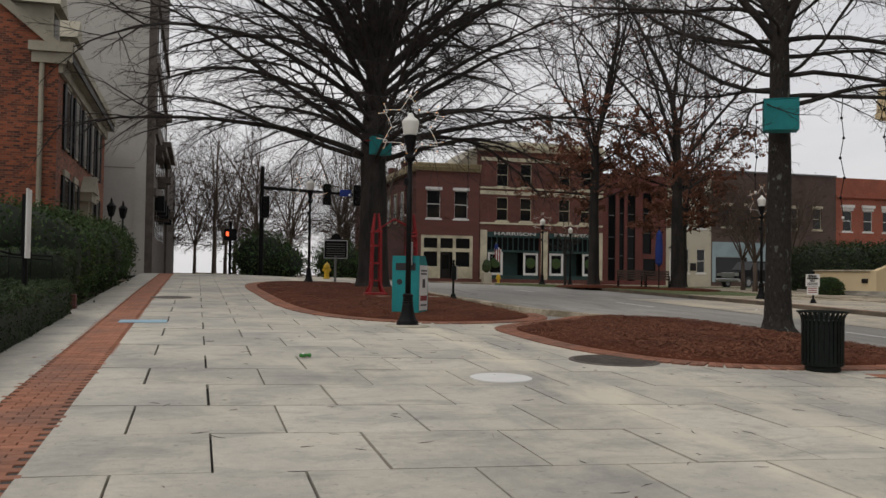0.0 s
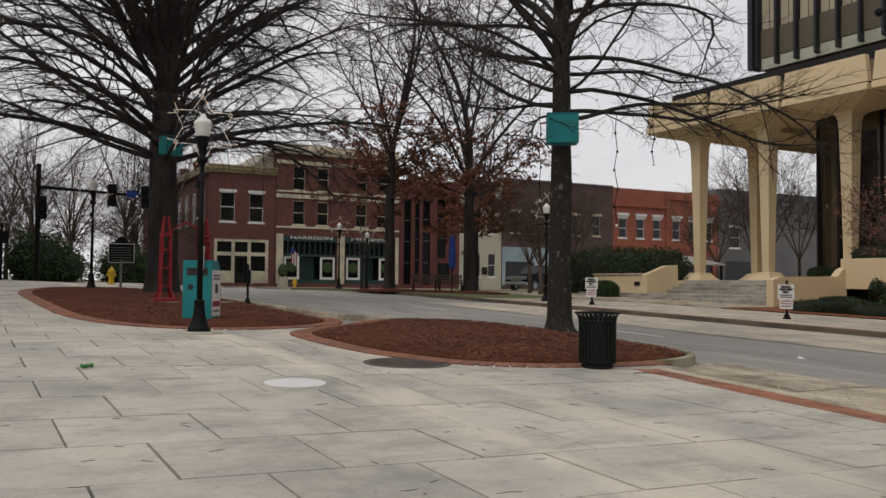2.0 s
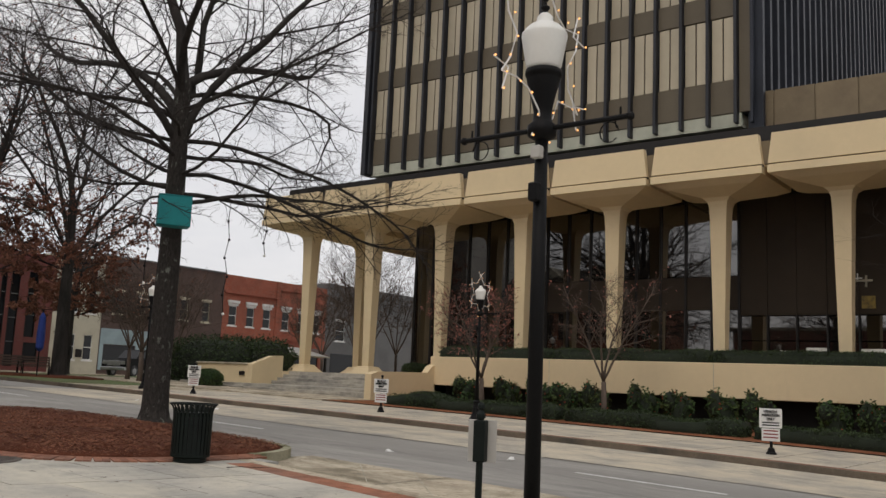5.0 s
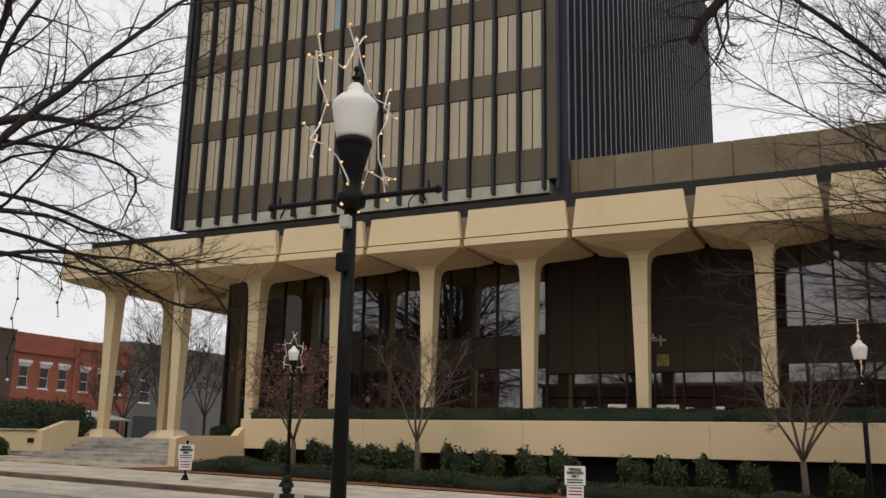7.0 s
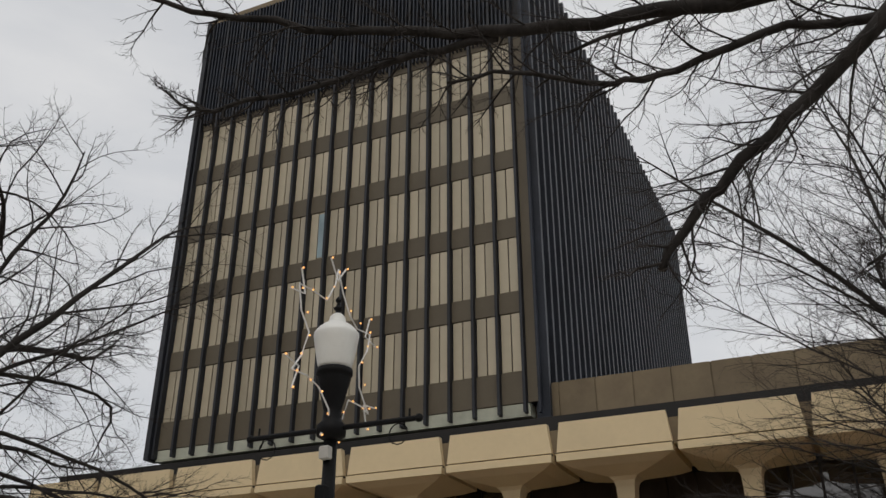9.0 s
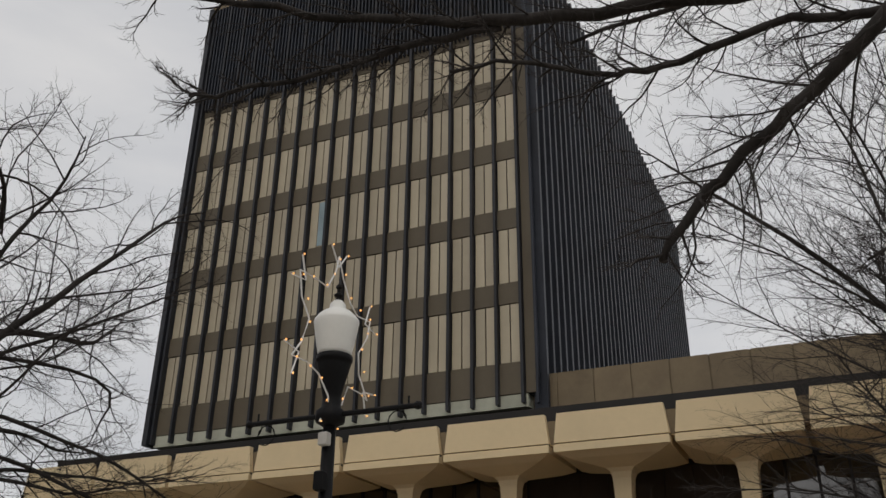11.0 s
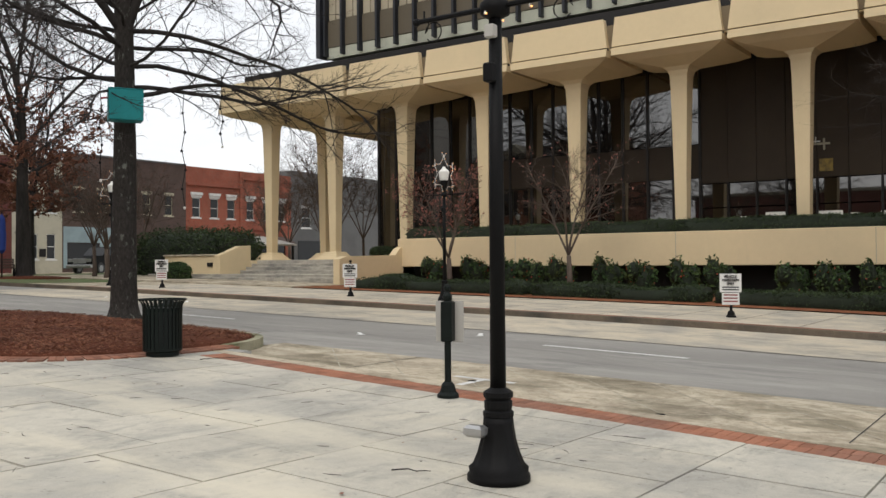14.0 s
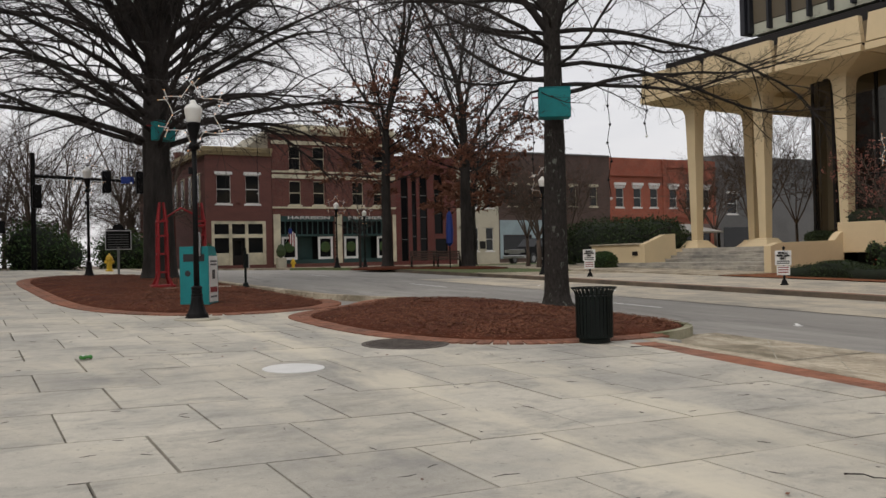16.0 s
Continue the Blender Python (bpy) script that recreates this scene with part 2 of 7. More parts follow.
HALL_BRICK = brick_wall("mottled_hall_brick", (0.34, 0.095, 0.040), (0.060, 0.024, 0.018), (0.20, 0.13, 0.09), (0.72, 0.66, 0.62), 0.225, 0.083)
DULL_BRICK = brick_wall("dull_red_brick", (0.15, 0.034, 0.028), (0.12, 0.03, 0.025), (0.12, 0.07, 0.06), (0.8, 0.8, 0.8))
STEP_STONE = material("grey_step_stone", (0.42, 0.39, 0.33), 0.9, big=1.1, fine=30, vary=0.28, bump=0.15, tint=(0.22, 0.21, 0.19))
PORCH_STONE = material("dark_bronze_panel", (0.040, 0.030, 0.021), 0.75, big=0.5, fine=20, vary=0.10, tint=(0.030, 0.022, 0.016), spec=0.2)
BROWN_BRICK = brick_wall("brown_brick", (0.10, 0.062, 0.050), (0.08, 0.052, 0.044), (0.12, 0.09, 0.08), (0.75, 0.75, 0.75))
GREY_STUCCO = material("grey_stucco", (0.14, 0.14, 0.14), 0.9, big=0.5, fine=14, vary=0.12, tint=(0.11, 0.11, 0.11))
PALE_STUCCO = material("pale_stucco", (0.50, 0.47, 0.37), 0.85, big=0.5, fine=14, vary=0.08)
BLUE_STUCCO = material("pale_blue_stucco", (0.30, 0.39, 0.42), 0.85, big=0.5, fine=14, vary=0.08)
GREY_CONC = material("grey_concrete_wall", (0.45, 0.435, 0.40), 0.9, big=0.3, fine=6, vary=0.07, bump=0.1, tint=(0.37, 0.355, 0.33))
DARK_STONE = material("dark_stone_front", (0.12, 0.10, 0.085), 0.9, big=1.2, fine=8, vary=0.35, bump=0.4)
ROOFING = material("grey_shingle", (0.12, 0.115, 0.11), 0.95, big=1, fine=20, vary=0.2)
TEAL_FRONT = material("dark_teal_shopfront", (0.018, 0.055, 0.052), 0.6, vary=0.12)
YELLOW = material("yellow_paint", (0.62, 0.40, 0.02), 0.5, vary=0.1)
FADED_YELLOW = material("faded_yellow_paint", (0.22, 0.15, 0.03), 0.7, big=6, fine=30, vary=0.3, tint=(0.07, 0.05, 0.02))
STEEL = material("galvanised_steel", (0.45, 0.45, 0.45), 0.4, metal=0.8, vary=0.1)
PLASTIC_DARK = material("dark_plastic", (0.02, 0.02, 0.022), 0.5, vary=0.1)
# near-black colour that stands in for the darkness of unlit hollows
VOID_SHADE = material("void_shade_wall", (0.02, 0.019, 0.018), 0.95, vary=0.2)

BARK_SPOT = material("lichened_bark", (0.034, 0.030, 0.027), 0.95, big=13.0, fine=24, vary=0.55, bump=1.0, tint=(0.125, 0.13, 0.112), stretch=(1, 1, 0.45), spec=0.15)
for node in BARK_SPOT.node_tree.nodes:
    if node.bl_idname == "ShaderNodeMapRange":
        node.inputs[1].default_value, node.inputs[2].default_value = 0.61, 0.68


# weathering laid over the large surfaces
stain(CONCRETE, (0.62, 0.57, 0.46), 0.9, 0.50, 0.62, (1, 0.45, 1), 3.1, 0.62, 0.45)
stain(CONCRETE, (0.25, 0.245, 0.225), 2.2, 0.50, 0.66, (0.55, 1, 1), 7.7, 0.7, 0.6)
stain(CONCRETE, (0.16, 0.155, 0.14), 15.0, 0.60, 0.70, (1, 1, 1), 1.3, 0.6, 0.5)
def streak(m, colour, centre, width, most, seed):
    """A ragged pale band of washed-out silt that runs along the street at x = centre."""
    n, l = m.node_tree.nodes, m.node_tree.links
    b = n["Principled BSDF"]
    old = b.inputs["Base Color"].links[0].from_socket
    g, sep = n.new("ShaderNodeNewGeometry"), n.new("ShaderNodeSeparateXYZ")
    t = n.new("ShaderNodeTexNoise"); t.inputs["Scale"].default_value = 1.1; t.inputs["Detail"].default_value = 8; t.inputs["Roughness"].default_value = 0.62
    mp = n.new("ShaderNodeMapping"); mp.inputs["Location"].default_value = (seed, seed * 1.3, 0); mp.inputs["Scale"].default_value = (1.3, 0.55, 1)
    l.new(g.outputs["Position"], sep.inputs[0]); l.new(g.outputs["Position"], mp.inputs[0]); l.new(mp.outputs[0], t.inputs["Vector"])
    off = n.new("ShaderNodeMath"); off.operation = "SUBTRACT"; off.inputs[1].default_value = centre
    l.new(sep.outputs[0], off.inputs[0])
    ab = n.new("ShaderNodeMath"); ab.operation = "ABSOLUTE"; l.new(off.outputs[0], ab.inputs[0])
    fall = n.new("ShaderNodeMapRange"); fall.inputs[1].default_value, fall.inputs[2].default_value, fall.inputs[3].default_value, fall.inputs[4].default_value = 0.0, width, 0.30, -0.05
    l.new(ab.outputs[0], fall.inputs[0])
    add = n.new("ShaderNodeMath"); add.operation = "ADD"; l.new(t.outputs["Fac"], add.inputs[0]); l.new(fall.outputs[0], add.inputs[1])
    r = n.new("ShaderNodeMapRange"); r.inputs[1].default_value, r.inputs[2].default_value, r.inputs[4].default_value = 0.62, 0.80, most
    l.new(add.outputs[0], r.inputs[0])
    x = n.new("ShaderNodeMix"); x.data_type = "RGBA"; x.inputs[7].default_value = (*colour, 1)
    l.new(r.outputs[0], x.inputs[0]); l.new(old, x.inputs[6]); l.new(x.outputs[2], b.inputs["Base Color"])


streak(CONCRETE, (0.68, 0.625, 0.50), 4.15, 0.7, 0.7, 2.0)
streak(CONCRETE, (0.66, 0.61, 0.49), 5.6, 0.8, 0.5, 5.0)
stain(APRON, (0.62, 0.555, 0.43), 1.8, 0.48, 0.60, (1, 0.7, 1), 5.2, 0.7, 0.6)
stain(APRON, (0.15, 0.130, 0.085), 1.2, 0.47, 0.62, (1, 0.6, 1), 2.4, 0.72, 0.75)
stain(APRON, (0.20, 0.16, 0.11), 8.0, 0.52, 0.64, (1, 1, 1), 8.9, 0.7, 0.55)
stain(FAR_CONC, (0.27, 0.26, 0.235), 1.3, 0.49, 0.62, (1, 0.5, 1), 4.0, 0.72, 0.7)
stain(ASPHALT, (0.42, 0.405, 0.375), 0.8, 0.49, 0.66, (1, 0.2, 1), 6.1, 0.75, 0.6)
stain(ASPHALT, (0.13, 0.128, 0.125), 1.1, 0.53, 0.66, (1, 0.3, 1), 9.3, 0.72, 0.5)
stain(STEP_STONE, (0.12, 0.115, 0.10), 2.2, 0.50, 0.66, (0.6, 0.35, 2.5), 2.0, 0.7, 0.75)
stain(CREAM, (0.50, 0.41, 0.28), 0.8, 0.60, 0.78, (1.6, 1.6, 0.35), 3.0, 0.7, 0.4)
OCHRE_TRIM = material("ochre_painted_trim", (0.36, 0.29, 0.16), 0.7, big=1.0, fine=20, vary=0.12, bump=0.03, tint=(0.24, 0.19, 0.11))
BENCH_WOOD = material("dark_bench_wood", (0.060, 0.036, 0.024), 0.8, big=2, fine=40, vary=0.2, bump=0.1, tint=(0.035, 0.022, 0.016))
MOSSY = material("mossy_concrete", (0.34, 0.32, 0.23), 0.95, big=1.6, fine=40, vary=0.25, bump=0.2, tint=(0.13, 0.135, 0.07), spec=0.2)
STRAW_BED = material("fresh_pine_straw", (0.25, 0.105, 0.052), 0.95, big=1.6, fine=40, vary=0.45, bump=0.9, tint=(0.14, 0.055, 0.03), spec=0.1)
# ---- mesh helpers ----
class Mesh:
    """A mesh in the making: vertices and faces, put together from simple solids."""

    def __init__(self):
        self.v, self.f = [], []

    def add(self, verts, faces):
        k = len(self.v)
        self.v.extend(verts)
        self.f.extend([tuple(i + k for i in face) for face in faces])
        return self

    def box(self, x0, x1, y0, y1, z0, z1, bevel=0.0):
        if bevel:
            b, out = bevel, []
            for z, i in ((z0, b), (z0 + b, 0), (z1 - b, 0), (z1, b)):
                a, c, d, e = x0 + i, x1 - i, y0 + i, y1 - i
                out += [(a, d, z), (c, d, z), (c, e, z), (a, e, z)]
            faces = [(3, 2, 1, 0), (12, 13, 14, 15)]
            for r in range(3):
                faces += [(4 * r + i, 4 * r + (i + 1) % 4, 4 * r + 4 + (i + 1) % 4, 4 * r + 4 + i) for i in range(4)]
            return self.add(out, faces)
        return self.add([(x0, y0, z0), (x1, y0, z0), (x1, y1, z0), (x0, y1, z0), (x0, y0, z1), (x1, y0, z1), (x1, y1, z1), (x0, y1, z1)],
                        [(3, 2, 1, 0), (4, 5, 6, 7), (0, 1, 5, 4), (1, 2, 6, 5), (2, 3, 7, 6), (3, 0, 4, 7)])

    def rings(self, rings, caps=True):
        """Rings of equally many points, skinned one to the next."""
        n = len(rings[0])
        faces = []
        for r in range(len(rings) - 1):
            faces += [(r * n + i, r * n + (i + 1) % n, (r + 1) * n + (i + 1) % n, (r + 1) * n + i) for i in range(n)]
        if caps:
            faces += [tuple(reversed(range(n))), tuple(range((len(rings) - 1) * n, len(rings) * n))]
        return self.add([tuple(p) for ring in rings for p in ring], faces)

    def lathe(self, profile, n=16, at=(0, 0, 0)):
        """Turned from (radius, height) pairs."""
        return self.rings([[(at[0] + r * math.cos(2 * math.pi * i / n), at[1] + r * math.sin(2 * math.pi * i / n), at[2] + z) for i in range(n)] for r, z in profile])

    def tube(self, path, radii, n=6, caps=True):
        rings = []
        path = [Vector(p) for p in path]
        for i, p in enumerate(path):
            d = (path[min(i + 1, len(path) - 1)] - path[max(i - 1, 0)])
            d = d.normalized() if d.length > 1e-6 else Vector((0, 0, 1))
            a = d.cross(Vector((0.31, 0.17, 0.94)) if abs(d.z) < 0.9 else Vector((1, 0.2, 0))).normalized()
            b = d.cross(a)
            r = radii[i] if isinstance(radii, (list, tuple)) else radii
            rings.append([p + a * (r * math.cos(2 * math.pi * k / n)) + b * (r * math.sin(2 * math.pi * k / n)) for k in range(n)])
        return self.rings(rings, caps)

    def prism(self, outline, z0, z1):
        n = len(outline)
        return self.rings([[(x, y, z0) for x, y in outline], [(x, y, z1) for x, y in outline]])

    def data(self, name, mat, smooth=False):
        me = bpy.data.meshes.new(name)
        me.from_pydata([tuple(p) for p in self.v], [], self.f)
        for m in mat if isinstance(mat, (list, tuple)) else [mat]:
            me.materials.append(m)
        if smooth:
            me.polygons.foreach_set("use_smooth", [True] * len(me.polygons))
        me.update()
        return me


def part(name, mesh, mat, parent=None, label="", at=None, smooth=False):
    """Links a mesh in the making (or ready mesh data) as one object under a thing or a part."""
    ob = new(name, mesh.data(name, mat, smooth) if isinstance(mesh, Mesh) else mesh)
    if parent is not None:
        ob.parent = parent
    if at is not None:
        ob.matrix_basis = at if isinstance(at, Matrix) else Matrix.Translation(at)
    return tagged(ob, label)


def thing(name, label, category, at=(0, 0, 0), group="", kind=""):
    ob = new(name)
    ob.empty_display_size = 0.2
    ob.matrix_basis = at if isinstance(at, Matrix) else Matrix.Translation(at)
    return tagged(ob, label, category, group, kind)


def single(name, mesh, mat, label, category, at=(0, 0, 0), group="", kind="", smooth=False):
    ob = new(name, mesh.data(name, mat, smooth) if isinstance(mesh, Mesh) else mesh)
    ob.matrix_basis = at if isinstance(at, Matrix) else Matrix.Translation(at)
    return tagged(ob, label, category, group, kind)


def lerp(x, xs, ys):
    return float(np.interp(x, xs, ys))


def ground_z(x, y):
    """Height of the paved ground, which climbs gently along the street."""
    z = lerp(y, (-60, 0, 16, 30, 45, 55, 70, 120), (-1.98, 0, 0.53, 0.99, 1.42, 1.5, 1.5, 1.2))
    return z - 0.00055 * min(max(0, y - 8), 50) * min(max(0, x - 3), 20)


def sheet(xs, ys, off, thick=0.0):
    """A sheet over the ground at the crossings of xs and ys, with a skirt of that thickness."""
    m = Mesh()
    nx, ny = len(xs), len(ys)
    m.v = [(x, y, ground_z(x, y) + off) for y in ys for x in xs]
    m.f = [(j * nx + i, j * nx + i + 1, (j + 1) * nx + i + 1, (j + 1) * nx + i) for j in range(ny - 1) for i in range(nx - 1)]
    if thick:
        edge = [i for i in range(nx)] + [j * nx + nx - 1 for j in range(1, ny)] + [(ny - 1) * nx + i for i in range(nx - 2, -1, -1)] + [j * nx for j in range(ny - 2, 0, -1)]
        k = len(m.v)
        m.v += [(m.v[i][0], m.v[i][1], m.v[i][2] - thick) for i in edge]
        n = len(edge)
        m.f += [(edge[i], k + i, k + (i + 1) % n, edge[(i + 1) % n]) for i in range(n)]
    return m


def span(a, b, step):
    n = max(1, int(round((b - a) / step)))
    return [a + (b - a) * i / n for i in range(n + 1)]

# ---- ground, road and pavements ----
single("ground", sheet([-900, -300, -120, -60, -30, -12, -3, 0, 3, 8, 14, 20, 28, 40, 60, 90, 140, 300, 900],
                       [-900, -300, -120, -60, -30, -12, 0, 8, 16, 24, 30, 38, 45, 55, 63, 70, 90, 120, 200, 400, 900], -0.30), EARTH,
       "dull brown winter earth under the town", "ground", kind="structure")
ROAD_W, ROAD_E = 6.4, 19.45
single("road", sheet([ROAD_W, 8, 10.4, 13, 16, ROAD_E], span(-60, 47, 4), -0.13), ASPHALT, "worn grey asphalt street between two kerbs", "road", kind="structure")
single("cross_road", sheet([-120, -60, -30, -10, 0, 5, 10, 15, 20, 25, 30, 60, 110, 160], span(47, 66, 3), -0.13), ASPHALT,
       "grey asphalt cross street before the shops", "road", kind="structure")
for y0 in (-16.0, -5.6, 4.9, 15.4, 25.6, 36.0):
    single("lane_line", sheet([13.94, 14.06], span(y0, y0 + 2.6, 1.3), -0.126), PAINT_WHITE, "worn white dashed lane line on the asphalt", "road marking",
           group="lane lines", kind="structure")


def strip_x(y):
    """Inner edge of the brick band along the parking bay."""
    return 7.47 + 0.09 * y


def ribbon(x_of, w, ys, off, thick=0.0, x_shift=0.0):
    """A band beside a line x_of(y), following the ground."""
    m = Mesh()
    for y in ys:
        a, b = x_of(y) + x_shift, x_of(y) + x_shift + w
        za, zb = ground_z(a, y) + off, ground_z(b, y) + off
        m.v += [(a, y, za - thick), (a, y, za), (b, y, zb), (b, y, zb - thick)]
    n = len(ys)
    for j in range(n - 1):
        k = 4 * j
        m.f += [(k + i, k + i + 1, k + 5 + i, k + 4 + i) for i in range(3)]
    m.f += [(0, 3, 2, 1), (4 * n - 4, 4 * n - 3, 4 * n - 2, 4 * n - 1)]
    return m


# concrete parking apron with a scored, stained surface, and its kerb
single("parking_apron", sheet([6.9, 8.0, 9.2, 11.1], span(-30, 10.9, 2.0), -0.118), APRON,
       "stained pale concrete parking bay beside the kerb", "pavement", kind="structure")
single("far_parking_lane", sheet([15.7, 17.2, 18.2, 19.45], span(-40, 31, 3.0), -0.118), FAR_CONC, "pale stained concrete parking lane along the kerb", "pavement", kind="structure")
single("kerb_near", ribbon(strip_x, 0.22, span(-30, 10.2, 1.0), 0.004, 0.3, 0.40), APRON, "pale concrete kerb edging the brick band", "kerb", kind="structure")
single("kerb_far", ribbon(lambda y: 19.45, 0.20, span(-60, 46, 2.0), 0.01, 0.35), KERB_DARK, "dirty grey concrete kerb across the street", "kerb", kind="structure")
single("pavement_far", sheet([19.65, 20.6, 22, 25.3], span(-60, 30, 2.0), 0.0, 0.3), FAR_CONC, "pale concrete pavement beside the courthouse", "pavement", kind="structure")
for y0 in span(-14, 28, 1.55)[1:-1]:
    single("pavement_joint", sheet([19.95, 25.3], [y0, y0 + 0.025], 0.004), JOINT, "dark joint between concrete flags", "pavement", group="far pavement joints", kind="structure")
single("brick_band_far", sheet([19.65, 19.95], span(-40, 30, 2.0), 0.006), BRICK_PAVE, "narrow red brick band behind the kerb", "pavement", kind="structure")
single("mulch_far", sheet([25.3, 26, 28, 32.4], span(-40, 24.8, 2.0), 0.03), STRAW_BED, "rust-brown pine straw under the courthouse hedges", "mulch", kind="structure")
single("plaza_far", sheet([25.3, 28.4, 31], span(24.81, 44, 3.0), 0.05, 0.3), APRON, "pale concrete forecourt before the courthouse steps", "pavement", kind="structure")
single("park_path", sheet([19.65, 24, 25.29], span(30, 34, 2.0), 0.0, 0.3), APRON, "pale concrete path at the edge of the lawn", "pavement", kind="structure")
single("lawn", sheet([19.65, 21, 24, 28, 34, 40], span(34, 58, 2.0), 0.02, 0.3), GRASS, "patchy green and tan winter lawn", "lawn", kind="structure")
single("shop_pavement", sheet([0, 20, 40, 60, 90, 140], span(66, 74, 2.0), 0.0, 0.3), APRON, "pale concrete pavement along the shop fronts", "pavement", kind="structure")

# near pavement: a dark bed with concrete flags laid on it in running bond
pavement = single("pavement", sheet([-2.5, -1.0, 1.5, 4, 6.2, 6.9], span(-8, 46, 2.0), -0.05), JOINT, "broad grey concrete flag pavement in running bond with dark joints", "pavement", kind="structure")
single("pavement_west", sheet([-2.45, -1.62], span(-8, 46, 2.0), 0.0, 0.06), CONCRETE, "pale concrete strip beside the hedges", "pavement", kind="structure")

# ---- courthouse: podium on flared columns, slab tower above ----
court = thing("courthouse", "cream concrete courthouse on flared columns under a dark finned tower", "building")
XC, XF, BAY, Y0 = 34.4, 32.7, 4.56, 35.25
TERRACE = 2.0
COLS = [Y0 - BAY * k for k in range(12)]
NORTH, SOUTH = Y0 + 2.28, Y0 - BAY * 11 - 2.28


def column_mesh():
    """Square column that widens upward and flares into a broad square capital."""
    m = Mesh()
    rings = []
    for h, w in ((0, 0.205), (0.12, 0.205), (3.0, 0.25), (6.3, 0.325), (6.8, 0.35), (7.02, 0.41), (7.15, 0.55)):
        rings.append([(sx * w, sy * w, TERRACE + h) for sx, sy in ((-1, -1), (1, -1), (1, 1), (-1, 1))])
    for e, h in ((0.30, 7.27), (0.7, 7.43), (1.0, 7.62), (1.0, 7.94)):
        w0 = 0.55
        x0, x1, yy = -(w0 + (1.7 - w0) * e), w0 + (1.9 - w0) * e, w0 + (BAY / 2 - 0.12 - w0) * e
        rings.append([(x0, -yy, TERRACE + h), (x1, -yy, TERRACE + h), (x1, yy, TERRACE + h), (x0, yy, TERRACE + h)])
    return m.rings(rings)


col_data = column_mesh().data("column", CREAM)
pan = Mesh()
h = BAY / 2
zt, zg, zb = 11.12, 9.93, 9.62
# fascia panel: lower lip, recessed groove, tapered upper slab, in one casting
x1 = 0.25
pan.rings([[(x0, -h + i, z), (x1, -h + i, z), (x1, h - i, z), (x0, h - i, z)] for x0, i, z in
           ((-0.10, 0.10, zb), (-0.10, 0.10, zg - 0.05), (0.20, 0.10, zg - 0.049), (0.20, 0.10, zg + 0.049), (-0.03, 0.10, zg + 0.05), (-0.03, 0.25, zt))])
pan_data = pan.data("fascia_panel", CREAM)
# dark strip set in the groove to stand in for its deep shadow
groove_shade = Mesh().box(0.04, 0.19, -h + 0.11, h - 0.11, zg - 0.046, zg + 0.046).data("reveal_strip", BRONZE)
for y in COLS:
    part("column", col_data, CREAM, court, at=(XC, y, 0))
    part("fascia_panel", pan_data, CREAM, court, at=(XF, y, 0))
    part("reveal_strip", groove_shade, BRONZE, court, at=(XF, y, 0))
# flared feet of the portico columns
foot_data = Mesh().rings([[(sx * w, sy * w, TERRACE + z) for sx, sy in ((-1, -1), (1, -1), (1, 1), (-1, 1))] for w, z in ((0.72, -0.27), (0.70, -0.21), (0.54, -0.06), (0.44, 0.06), (0.40, 0.14), (0.26, 0.16))]).data("column_foot", CREAM)
for x, y in [(XC, Y0), (XC + 4.2, Y0), (XC, Y0 - BAY)]:
    part("column_foot", foot_data, CREAM, court, at=(x, y, 0))
# north side: the portico's end bays
part("column", col_data, CREAM, court, at=(XC + 4.2, Y0, 0))
part("end_fascia", Mesh().box(XF + 0.2, 60, NORTH - 0.25, NORTH, 9.62, zt), CREAM, court)
part("soffit", Mesh().box(XF + 0.25, 60, SOUTH, NORTH - 0.25, 9.95, 9.99), CREAM, court)
part("podium_roof", Mesh().box(XF + 0.22, 60, SOUTH, NORTH - 0.25, 10.0, 10.9), BROWN_STONE, court)
part("roof_recess", Mesh().box(XF + 0.5, 60, SOUTH, NORTH - 1.5, 10.9, 11.55), BRONZE, court, "dark recessed band above the fascia")
part("upper_parapet", Mesh().box(XC + 0.2, 60, SOUTH, 10.9, 11.55, 13.35), BROWN_STONE, court, "brown stone parapet")
for y in span(SOUTH, 10.4, 1.5):
    part("parapet_panel", Mesh().box(XC + 0.15, XC + 0.2, y + 0.012, y + 1.5 - 0.012, 11.62, 13.37), BROWN_STONE, court)
part("terrace", Mesh().box(34.0, 62, SOUTH, 25.2, 1.0, TERRACE).box(32.75, 62, 25.2, 41.0, 0.2, TERRACE - 0.25), CREAM, court)

# planter wall over the dark areaway
part("planter_wall", Mesh().box(32.40, 32.70, SOUTH, 25.1, 1.40, 2.66, 0.02), CREAM, court)
part("planter_soil", Mesh().box(32.70, 33.9, SOUTH, 25.1, 2.0, 2.5), EARTH, court)
# the areaway's shade is painted as a near-black back wall
part("areaway_back", Mesh().box(33.75, 33.95, SOUTH, 25.2, -2.0, 2.0), VOID_SHADE, court, "near-black wall painted as the areaway's shade")
for y in (18.9, 12.0, 5.2, -2.0):
    part("wall_joint", Mesh().box(32.393, 32.40, y, y + 0.02, 1.42, 2.64), CURB, court)

